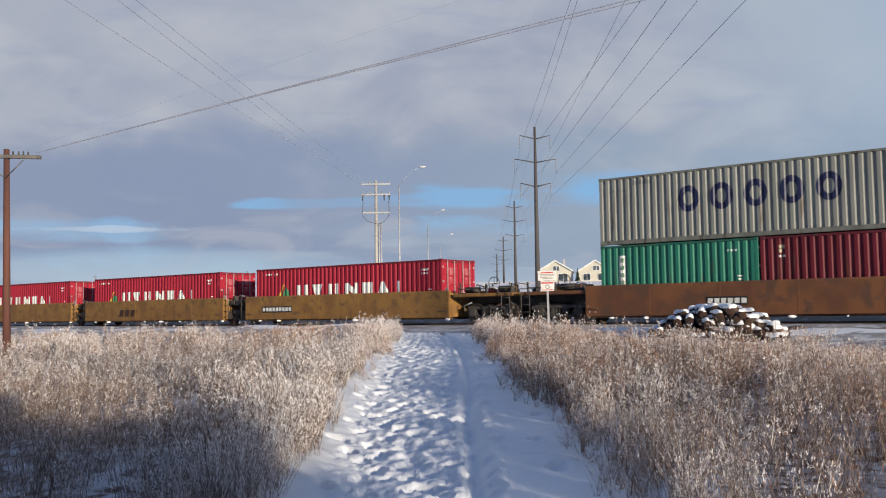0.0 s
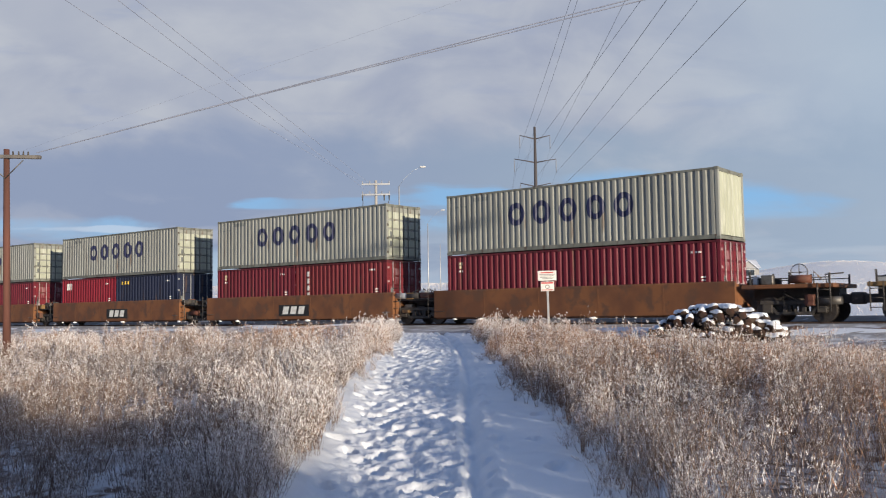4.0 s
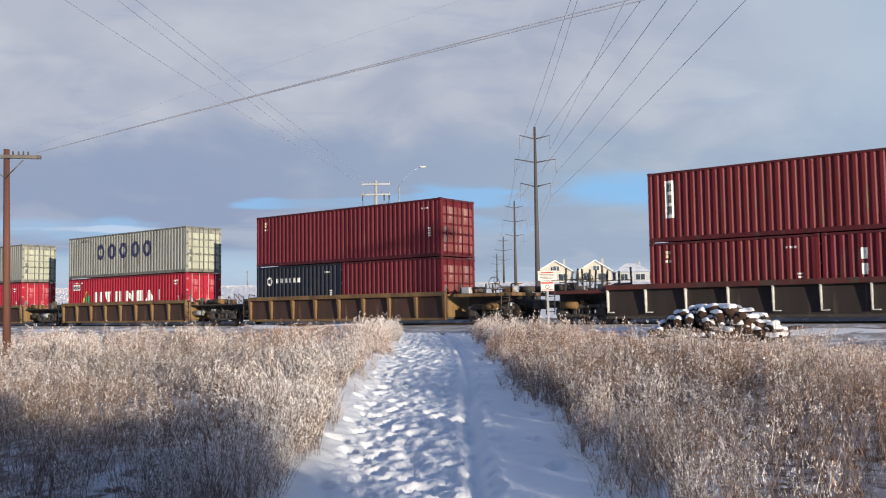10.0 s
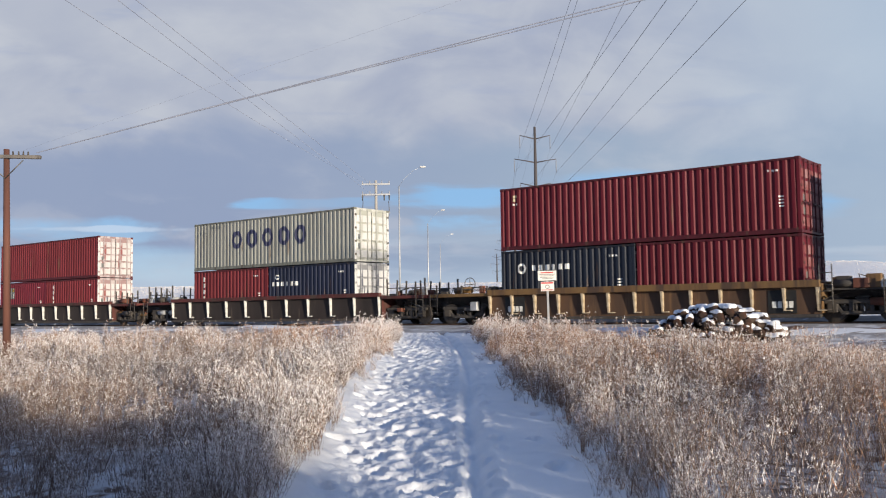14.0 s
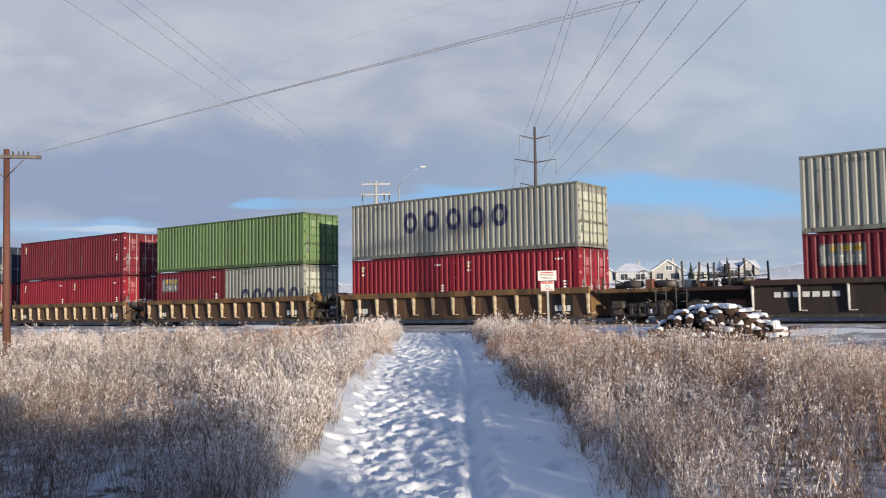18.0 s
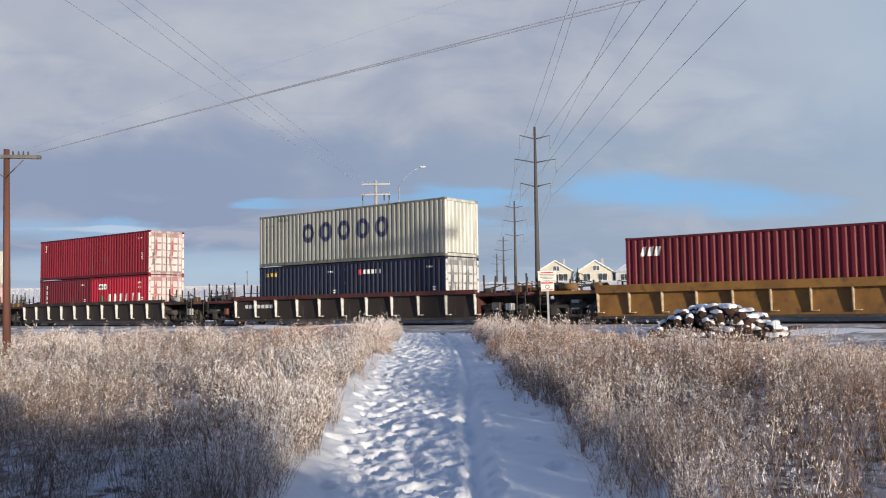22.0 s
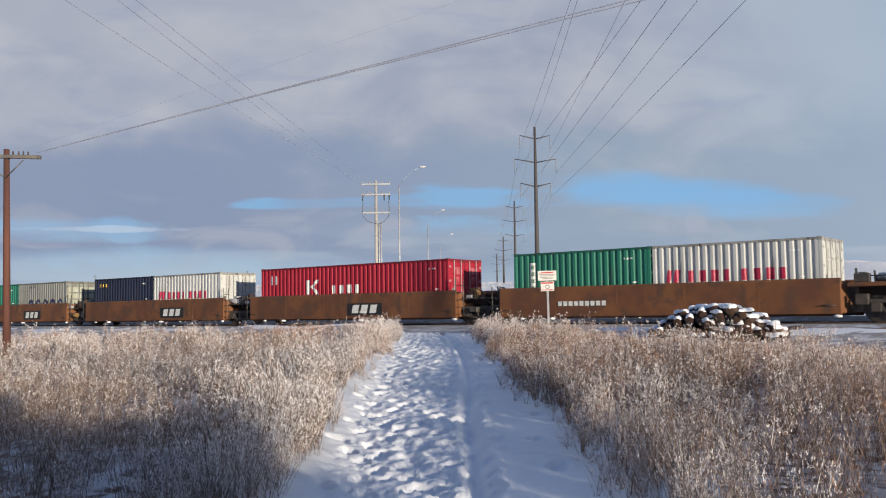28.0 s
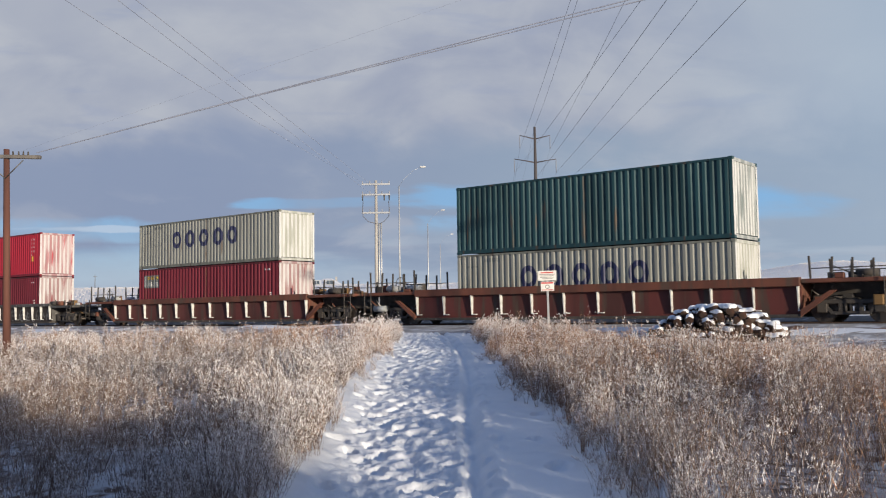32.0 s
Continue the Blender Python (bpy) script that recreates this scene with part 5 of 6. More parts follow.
# ---- poles, wires and the distance ----
def gz(x, y):
    return float(ground_z(np.array(x), np.array(y)))


def wire(name, pts, r, label, group="", mat=None):
    bm = tube(bmesh.new(), pts, r, seg=5, cap=False)
    ob = new(name, mesh_of(name, bm, mat or CABLE))
    return tagged(ob, label, "cable", group)


def sagging(a, b, sag, n=28):
    a, b = Vector(a), Vector(b)
    return [a.lerp(b, k / n) - Vector((0, 0, 4 * sag * (k / n) * (1 - k / n))) for k in range(n + 1)]


def telegraph_pole():
    x, y = -10.85, 23.0
    g = gz(x, y)
    r = thing("telegraph_pole", "red-brown wooden telegraph pole with one grey crossarm", "utility pole")
    r.matrix_basis = pose(x, y, g, 0, -1.1, 0)
    h = EYE + 4.26 - g
    part("pole", tube(bmesh.new(), [(0, 0, -0.3), (0, 0, h * 0.5), (0, 0, h)], 0.10, 0.070, seg=12), WOOD_POLE, r)
    part("crossarm", boxes((-0.75, 0.62, -0.13, -0.03, h - 0.25, h - 0.16), bevel=0.01), WOOD_GREY, r, m=pose(0, 0, 0, 0, 3, 0))
    for dx in (-0.62, -0.38, 0.2, 0.34, 0.46, 0.58):
        part("insulator", tube(bmesh.new(), [(dx, -0.08, h - 0.17 - dx * 0.05), (dx, -0.08, h - 0.11 - dx * 0.05), (dx, -0.08, h - 0.06 - dx * 0.05)], 0.026, 0.018, seg=8), BLACK_STEEL, r, "small dark insulator")
    for sg in (-1, 1):
        part("brace", bar((sg * 0.45, -0.07, h - 0.30), (0, -0.09, h - 0.75), 0.014, seg=5), STEEL, r)


telegraph_pole()

DARK_STEEL = surface("weathering_steel", (0.075, 0.066, 0.066), (0.06, 0.054, 0.056), rough=0.7, scale=0.8, streak=True)
INSUL = surface("insulator_grey", (0.30, 0.31, 0.34), rough=0.4, scale=4)


def transmission_pole(x, y, top, turn, base_r=0.27):
    """A tall steel pole with three pairs of upswept arms and hanging insulators. Returns the wire points."""
    g = gz(x, y)
    r = thing("transmission_pole", "tall dark steel transmission pole with three pairs of arms", "power pole", "transmission line")
    r.matrix_basis = pose(x, y, g, 0, 0, turn)
    h = top - g
    part("pole", tube(bmesh.new(), [(0, 0, -0.5), (0, 0, h * 0.5), (0, 0, h)], base_r, 0.11, seg=12), DARK_STEEL, r)
    ends = []
    for dz, w in ((0.80, 1.42), (3.02, 1.95), (5.28, 1.42)):
        for sg in (-1, 1):
            z = h - dz
            part("arm", tube(bmesh.new(), [(sg * 0.1, 0, z - 0.32), (sg * w * 0.5, 0, z - 0.16), (sg * w, 0, z)], 0.065, 0.035, seg=7), DARK_STEEL, r)
            bm = bmesh.new()
            tube(bm, [(sg * w, 0, z), (sg * w, 0, z - 1.25)], 0.022, seg=5)
            for k in range(7):
                tube(bm, [(sg * w, 0, z - 0.2 - k * 0.15), (sg * w, 0, z - 0.24 - k * 0.15)], 0.075, 0.05, seg=7)
            part("insulator", bm, INSUL, r, "hanging grey insulator string")
            ends.append(Vector((x + sg * w * math.cos(radians(turn)), y + sg * w * math.sin(radians(turn)), g + z - 1.25)))
    return ends + [Vector((x, y, top))]


LINE = [transmission_pole(8.69, 85.0, EYE + 17.17, 4), transmission_pole(11.36, 145.0, EYE + 17.5, 2),
        transmission_pole(13.9, 212.0, EYE + 17.4, 2), transmission_pole(16.9, 290.0, EYE + 18.3, 2)]
for a, b in zip(LINE, LINE[1:]):
    for p, q in zip(a, b):
        wire("power_line", sagging(p, q, 1.0, 14), 0.007, "thin dark overhead power line", "power lines")
# the span that comes over the path from the nearest pole
def through_points(a, m, y_end, n=40):
    """A sagging wire from a through m and on to the line y = y_end, where it is as high as at a."""
    a, m = Vector(a), Vector(m)
    t1 = (a.y - m.y) / (a.y - y_end)
    c = (m.z - a.z) / (t1 * (t1 - 1))
    out = []
    for k in range(n + 1):
        t = k / n
        out.append(Vector((a.x + (m.x - a.x) * t / t1, a.y + (y_end - a.y) * t, a.z + c * t * (t - 1))))
    return out


for p, q in zip(LINE[0], ((6.24, 43, 14.78), (8.64, 42, 14.40), (8.04, 36, 12.34), (10.01, 35, 11.96), (7.29, 29, 9.93), (9.83, 29, 9.89), (6.72, 44, 15.12))):
    wire("power_line", through_points(p, (q[0], q[1], q[2] + EYE), -35.0), 0.010, "thin dark overhead power line", "power lines")


def riser_pole():
    x, y = -6.0, 83.0
    g = gz(x, y)
    r = thing("utility_pole", "pale wooden utility pole with three crossarms and cable risers", "utility pole")
    r.matrix_basis = pose(x, y, g)
    h = EYE + 12.05 - g
    part("pole", tube(bmesh.new(), [(0, 0, -0.3), (0, 0, h)], 0.19, 0.12, seg=12), surface("pale_pole", (0.42, 0.40, 0.37), (0.33, 0.31, 0.29), rough=0.8, scale=2, streak=True), r)
    for dz in (0.36, 1.30, 2.95):
        part("crossarm", boxes((-1.28, 1.28, -0.22, -0.09, h - dz - 0.08, h - dz + 0.08), bevel=0.012), GALV, r)
        for dx in (-1.2, -0.55, 0.55, 1.2):
            part("insulator", tube(bmesh.new(), [(dx, -0.15, h - dz + 0.08), (dx, -0.15, h - dz + 0.32)], 0.055, 0.035, seg=7), INSUL, r)
    for dx in (-1.2, 0.75, 1.2):
        part("cutout", bar((dx, -0.18, h - 1.35), (dx, -0.18, h - 1.85), 0.07, 0.05, seg=7), BLACK_STEEL, r, "dark hanging fuse cutout")
    for dx in (-1.15, 1.15):
        pts = [(dx, -0.2, h - 1.9), (dx * 1.05, -0.2, h - 2.7), (dx * 1.0, -0.2, h - 3.3), (dx * 0.62, -0.2, h - 3.75), (0.1 if dx < 0 else 0.35, -0.22, h - 3.95)]
        part("riser_cable", tube(bmesh.new(), pts, 0.035, seg=6), CABLE, r)
    for dx in (0.26, 0.46):
        part("conduit", bar((dx, -0.15, 0), (dx, -0.15, h - 3.9), 0.075, seg=8), GALV, r, "pale steel cable conduit")
    return [Vector((x - 1.2, y, EYE + 11.9)), Vector((x - 0.55, y, EYE + 10.9)), Vector((x + 0.55, y, EYE + 10.9))]


for p, q in zip(riser_pole(), ((-12.86, 31, 10.90), (-11.06, 31, 10.88), (-10.43, 31, 10.87))):
    wire("power_line", through_points(p, (q[0], q[1], q[2] + EYE), -20.0), 0.011, "thin overhead power line", "power lines", CABLE_GREY)

# telephone cables that cross the path from the old pole
for a, b, sag, r in (((-10.2, 23.0, 4.16), (10.98, 12.5, 6.14), -0.08, 0.012), ((-10.2, 23.0, 4.16), (10.98, 12.5, 6.27), -0.06, 0.012), ((-10.6, 23.0, 4.2), (8.6, 12.5, 7.1), 0.0, 0.0016)):
    wire("telephone_cable", sagging((a[0], a[1], a[2] + EYE), (b[0], b[1], b[2] + EYE), sag, 40), r, "grey overhead telephone cable", "telephone cables", CABLE_GREY)


def street_lamp(x, y, top, reach):
    g = gz(x, y)
    r = thing("street_lamp", "slim grey street lamp with a long curved arm", "street lamp", "street lamps")
    r.matrix_basis = pose(x, y, g)
    h = top - g
    part("post", bar((0, 0, -0.2), (0, 0, h - 1.3), 0.075, 0.04, seg=8), GALV, r)
    part("arm", tube(bmesh.new(), [(0, 0, h - 1.3), (reach * 0.25, 0, h - 0.75), (reach * 0.6, 0, h - 0.25), (reach - 0.2, 0, h - 0.02)], 0.011, 0.008, seg=6), GALV, r)
    bm = boxes((reach - 0.2, reach + 0.2, -0.12, 0.12, h - 0.06, h + 0.06), bevel=0.04)
    part("lamp_head", bm, BAR_METAL, r, "pale lamp head")


street_lamp(-2.97, 63.0, EYE + 10.04, 1.65)
street_lamp(-1.46, 90.0, EYE + 10.05, 1.5)
street_lamp(-0.35, 116.0, EYE + 9.9, 1.5)

SIDING = [surface("siding_" + n, c, tuple(v * 0.9 for v in c), rough=0.7, scale=0.6) for n, c in
          (("cream", (0.52, 0.49, 0.41)), ("sand", (0.46, 0.43, 0.36)), ("grey", (0.40, 0.42, 0.44)), ("taupe", (0.36, 0.35, 0.34)), ("sage", (0.42, 0.44, 0.39)))]
ROOF_SNOW = surface("snowy_shingles", (0.72, 0.74, 0.78), (0.55, 0.57, 0.62), rough=0.85, scale=0.5, dirt=(0.14, 0.13, 0.13), dirt_amount=0.06)
TRIM = surface("white_trim", (0.74, 0.74, 0.72), rough=0.6, scale=2)
GLASS = surface("window_glass", (0.06, 0.08, 0.10), (0.10, 0.12, 0.15), rough=0.12, scale=1.5, bump=0, spec=0.6)


def prism(bm, x0, x1, y0, y1, z0, z1, along="y", over=0.0):
    """A gable block: ridge along y (gable faces -y) or along x."""
    if along == "y":
        xm = (x0 + x1) / 2
        pts = [(x0 - over, y0, z0), (x1 + over, y0, z0), (xm, y0, z1), (x0 - over, y1, z0), (x1 + over, y1, z0), (xm, y1, z1)]
    else:
        ym = (y0 + y1) / 2
        pts = [(x0, y1 + over, z0), (x0, y0 - over, z0), (x0, ym, z1), (x1, y1 + over, z0), (x1, y0 - over, z0), (x1, ym, z1)]
    v = [bm.verts.new(p) for p in pts]
    for q in ((0, 1, 2), (5, 4, 3), (0, 3, 4, 1), (1, 4, 5, 2), (2, 5, 3, 0)):
        bm.faces.new([v[i] for i in q])
    bmesh.ops.recalc_face_normals(bm, faces=bm.faces[:])
    return bm


def roof_slabs(root, x0, x1, y0, y1, z0, z1, over=0.4, th=0.22):
    """Two snowy slopes over a gable that faces the track."""
    xm = (x0 + x1) / 2
    for sg in (-1, 1):
        xe = x0 - over if sg < 0 else x1 + over
        drop = over * (z1 - z0) / ((x1 - x0) / 2)
        bm = bmesh.new()
        v = [bm.verts.new(p) for p in ((xe, y0 - over, z0 - drop), (xm, y0 - over, z1), (xm, y1, z1), (xe, y1, z0 - drop),
                                       (xe, y0 - over, z0 - drop + th), (xm, y0 - over, z1 + th), (xm, y1, z1 + th), (xe, y1, z0 - drop + th))]
        for q in ((0, 1, 2, 3), (4, 7, 6, 5), (0, 4, 5, 1), (1, 5, 6, 2), (2, 6, 7, 3), (3, 7, 4, 0)):
            bm.faces.new([v[i] for i in q])
        bmesh.ops.recalc_face_normals(bm, faces=bm.faces[:])
        part("roof_slope", bm, ROOF_SNOW, root, "snowy roof slope")


def window(root, x, y, z, w, h, n=2):
    f = part("window", boxes((x - w / 2 - 0.1, x + w / 2 + 0.1, y - 0.06, y + 0.02, z - 0.1, z + h + 0.1)), TRIM, root)
    for k in range(n):
        a = x - w / 2 + w * k / n
        part("pane", boxes((a + 0.05, a + w / n - 0.05, y - 0.075, y - 0.055, z, z + h)), GLASS, f, "dark window pane")


def house(x, y, w, wall, top, style, base=None):
    """A two-storey house with a snowy roof, its garden side towards the railway."""
    g = gz(x, y) - 0.3 if base is None else base
    r = thing("house", "two-storey %s house with a snowy %s roof" % (("cream", "sand-coloured", "grey", "taupe", "sage green")[wall], ("gable", "hipped", "side-gable")[style]), "house", "houses on the ridge")
    r.matrix_basis = pose(x, y, g, 0, 0, -6)
    h = top - g
    eave = h - (2.9 if style == 0 else 2.3)
    mat = SIDING[wall]
    hw = w / 2
    part("wall", boxes((-hw, hw, 0, 10, 0, eave)), mat, r)
    if style == 0:
        part("gable", prism(bmesh.new(), -hw, hw, 0.02, 9.98, eave, h - 0.3), mat, r)
        roof_slabs(r, -hw, hw, 0, 10, eave, h - 0.3)
        window(r, 0.3, 0, eave + 0.2, 1.6, 1.1, 2)
        for sg in (-1, 1):
            bm = bmesh.new()
            v = [bm.verts.new(p) for p in ((sg * (hw + 0.4), -0.43, eave - 0.25), (sg * (hw + 0.4), -0.43, eave + 0.05), (0, -0.43, h - 0.08), (0, -0.43, h - 0.38))]
            bm.faces.new(v if sg < 0 else v[::-1])
            part("fascia", bm, TRIM, r, "white gable trim")
    elif style == 1:
        bm = bmesh.new()
        o = 0.5
        v = [bm.verts.new(p) for p in ((-hw - o, -o, eave), (hw + o, -o, eave), (hw + o, 10 + o, eave), (-hw - o, 10 + o, eave), (-hw * 0.3, 5, h), (hw * 0.3, 5, h))]
        for q in ((0, 1, 5, 4), (1, 2, 5), (2, 3, 4, 5), (3, 0, 4), (3, 2, 1, 0)):
            bm.faces.new([v[i] for i in q])
        part("roof", bm, ROOF_SNOW, r, "snowy hipped roof")
    else:
        part("roof", prism(bmesh.new(), -hw - 0.4, hw + 0.4, 0, 10, eave, h, "x", 0.5), ROOF_SNOW, r, "snowy side-gable roof")
        part("dormer", prism(bmesh.new(), -hw * 0.2, hw * 0.9, -0.25, 5, eave - 0.1, h - 0.5), mat, r)
        roof_slabs(r, -hw * 0.2, hw * 0.9, -0.25, 5, eave - 0.1, h - 0.5, 0.3, 0.18)
    for dx, ww in ((-hw * 0.5, 1.7), (hw * 0.45, 2.2)):
        window(r, dx, 0, eave - 1.9, ww, 1.3, 2)
        window(r, dx, 0, max(0.5, eave - 4.7), ww, 1.4, 2)
    part("deck", boxes((-hw * 0.7, hw * 0.4, -2.4, -0.02, eave - 3.4, eave - 3.15)), ROOF_SNOW, r, "snowy timber deck")
    part("chimney", boxes((hw * 0.5, hw * 0.5 + 0.5, 6, 6.5, eave, h + 0.5)), SIDING[3], r)


for x, y, w, wall, top, style in ((27.4, 226, 8.6, 0, 12.6, 0), (37.2, 226, 8.0, 0, 12.6, 0), (46.4, 226, 8.2, 2, 11.7, 1), (55.0, 226, 7.6, 3, 12.4, 0),
                                  (64.6, 226, 6.0, 4, 11.4, 1), (73.3, 226, 8.0, 3, 12.2, 2), (-34.0, 262, 8.0, 3, 10.4, 1)):
    house(x, y, w, wall, EYE + top, style)


def far_pole(x, y, h):
    """A small wooden pole with a crossarm, far off on the ridge."""
    r = thing("utility_pole", "small distant wooden utility pole on the ridge", "utility pole", "poles on the ridge")
    r.matrix_basis = pose(x, y, gz(x, y))
    part("pole", bar((0, 0, -0.3), (0, 0, h), 0.10, 0.07, seg=7), WOOD_GREY, r)
    part("crossarm", boxes((-0.5, 0.5, -0.10, 0, h - 0.4, h - 0.32)), WOOD_GREY, r)


for x, y, h in ((-85.0, 225, 3.2), (-48.5, 228, 3.8), (-36.4, 236, 4.2)):
    far_pole(x, y, h)


def far_grass():
    """Frosted dry grass standing out of the snow beyond the track, added to catch the sun and brighten the slope."""
    rng = np.random.default_rng(77)
    n = 90000
    y = 50 + 200 * rng.random(n) ** 0.8
    x = (rng.random(n) * 1.3 - 0.65) * (y + 12)
    p = D_NEAR - (AN.x * x + AN.y * y)
    keep = p < -7
    x, y = x[keep], y[keep]
    n = len(x)
    z = ground_z(x, y) - 0.05
    a = rng.random(n) * math.pi
    w = rng.uniform(0.02, 0.06, n) * np.clip(y / 120, 0.5, 1.5)
    h = rng.uniform(0.10, 0.34, n)
    dx, dy = np.cos(a) * w, np.sin(a) * w * 0.4
    tip = rng.normal(0, 0.08, n)
    V = np.stack([np.stack([x - dx, y - dy, z], 1), np.stack([x + dx, y + dy, z], 1), np.stack([x + tip, y, z + h], 1)], 1).reshape(-1, 3)
    m = weed_material("far_frosted_grass", (0.50, 0.46, 0.44), (0.58, 0.53, 0.50), (0.70, 0.69, 0.70))
    ob = new("far_grass", from_arrays("far_grass", V, np.arange(len(V)).reshape(-1, 3), [m]))
    tagged(ob, "frosted pale dry grass on the far field", "grass", kind="stuff")


# ---- near things ----
def warning_sign():
    x, y = 3.40, 30.0
    g = gz(x, y)
    r = thing("warning_sign", "white two-panel warning sign on a thin steel post", "sign")
    r.matrix_basis = pose(x, y, g, 0, -0.8, -8)
    t = EYE - g
    white = surface("sign_white", (0.76, 0.74, 0.70), (0.66, 0.63, 0.60), rough=0.5, scale=6)
    red = surface("sign_red", (0.55, 0.05, 0.05), rough=0.5, scale=6)
    part("post", boxes((-0.035, 0.035, -0.02, 0.02, -0.3, t + 1.3), bevel=0.006), GALV, r)
    up = part("panel", boxes((-0.30, 0.30, -0.045, -0.025, t + 1.00, t + 1.32), bevel=0.006), white, r, "white sign panel with dark lines")
    lo = part("panel", boxes((-0.215, 0.215, -0.045, -0.025, t + 0.66, t + 0.965), bevel=0.006), white, r, "white sign panel with a red band")
    part("text_bar", boxes((-0.20, 0.20, -0.049, -0.045, t + 1.24, t + 1.275)), red, up)
    for k, w in enumerate((0.24, 0.21, 0.23, 0.17)):
        part("text_bar", boxes((-w, w, -0.049, -0.045, t + 1.19 - k * 0.045, t + 1.205 - k * 0.045)), LETTER_GREY, up)
    part("text_bar", boxes((-0.20, 0.20, -0.049, -0.045, t + 0.90, t + 0.945)), red, lo)
    bm = bmesh.new()
    for q in ring(0, t + 0.80, 0.07, 0.07, 0.022, 14):
        bm.faces.new([bm.verts.new((a, -0.048, c)) for a, c in q][::-1])
    part("symbol", bm, LETTER_GREY, lo)
    part("text_bar", boxes((-0.19, 0.19, -0.049, -0.045, t + 0.685, t + 0.71)), red, lo)


warning_sign()

BARK = surface("log_bark", (0.085, 0.055, 0.04), (0.05, 0.035, 0.028), rough=0.9, scale=6, fine=30, bump=0.8, spread=0.25)
CUT = surface("log_end", (0.060, 0.026, 0.016), (0.016, 0.010, 0.008), rough=0.9, scale=2, fine=40, bump=0.5, spread=0.3)


def log_pile():
    cx, cy = 7.95, 26.3
    g = gz(cx, cy)
    r = thing("log_pile", "pile of dark old logs capped with fresh snow", "log pile")
    r.matrix_basis = pose(cx, cy, g)
    rng = random.Random(11)
    rad = 0.106

    def log_mesh(seed):
        q = random.Random(seed)
        bm = bmesh.new()
        n = 9
        rings = []
        for k in range(5):
            x = -0.6 + 1.2 * k / 4
            rings.append([bm.verts.new((x, (1 + q.uniform(-0.1, 0.1)) * rad * math.cos(a), (1 + q.uniform(-0.1, 0.1)) * rad * math.sin(a))) for a in (2 * math.pi * j / n for j in range(n))])
        for a, b in zip(rings, rings[1:]):
            for j in range(n):
                bm.faces.new((a[j], a[(j + 1) % n], b[(j + 1) % n], b[j]))
        f0 = bm.faces.new(rings[0][::-1])
        f1 = bm.faces.new(rings[-1])
        bmesh.ops.recalc_face_normals(bm, faces=bm.faces[:])
        f0.material_index = f1.material_index = 1
        me = mesh_of("log", bm, BARK)
        me.materials.append(CUT)
        return me

    def cap_mesh(seed):
        q = random.Random(seed)
        bm = bmesh.new()
        rows = []
        m = 8
        for k in range(9):
            u = k / 8
            x = -0.605 + 1.21 * u
            end = min(1.0, math.sqrt(max(0.0, 1 - (2 * u - 1) ** 4)) + 0.25)
            rows.append([bm.verts.new((x, 0.108 * end * math.cos(a) * (1 + q.uniform(-0.06, 0.06)), 0.03 + (0.092 * math.sin(a) * end if 0 < j < m else -0.03) + q.uniform(-0.008, 0.008)))
                         for j, a in ((j, math.pi * j / m) for j in range(m + 1))])
        for a, b in zip(rows, rows[1:]):
            for j in range(m):
                bm.faces.new((a[j], b[j], b[j + 1], a[j + 1])).smooth = True
        bm.faces.new(rows[0])
        bm.faces.new(rows[-1][::-1])
        bmesh.ops.recalc_face_normals(bm, faces=bm.faces[:])
        return mesh_of("snow_cap", bm, SNOW_FINE)
    logs = [log_mesh(k) for k in range(4)]
    caps = [cap_mesh(k + 9) for k in range(4)]
    levels = ((0.09, 1.80, 15), (0.26, 1.70, 14), (0.43, 1.52, 12), (0.60, 1.26, 10), (0.75, 0.94, 7), (0.87, 0.55, 5))
    i = 0
    for li, (z, half, n) in enumerate(levels):
        for k in range(n):
            f = 2 * k / (n - 1) - 1
            x = half * f + rng.uniform(-0.05, 0.05) + 0.02
            lying = f > 0.42
            yaw = (rng.uniform(12, 55) if lying else 90 + 22 * f + rng.uniform(-12, 12))
            y = -0.25 + 0.35 * f * f + rng.uniform(-0.28, 0.15) + 0.07 * li
            sc = rng.uniform(0.8, 1.2) * (0.62 if lying else 1.0)
            zz = z + rng.uniform(-0.03, 0.03)
            tilt = rng.uniform(-7, 5)
            if lying:
                x -= 0.15
            part("log", logs[i % 4], None, r, m=pose(x, y, zz, 0, tilt, yaw) @ Matrix.Diagonal((sc, 1, 1, 1)))
            if lying or li == len(levels) - 1 or rng.random() < 0.78:
                part("snow_cap", caps[i % 4], None, r, "white snow cap", m=pose(x, y, zz + rad * 0.62, 0, tilt, yaw) @ Matrix.Diagonal((sc * rng.uniform(0.85, 1.0), rng.uniform(0.8, 1.05), rng.uniform(0.7, 1.2), 1)))
            if li > 3 or k % 3 == 0:
                part("log", logs[(i + 1) % 4], None, r, m=pose(x * 0.93, y + 1.1, zz, 0, 0, yaw + rng.uniform(-6, 6)))
                part("snow_cap", caps[(i + 1) % 4], None, r, m=pose(x * 0.93, y + 1.1, zz + rad * 0.62, 0, 0, yaw))
            i += 1


log_pile()


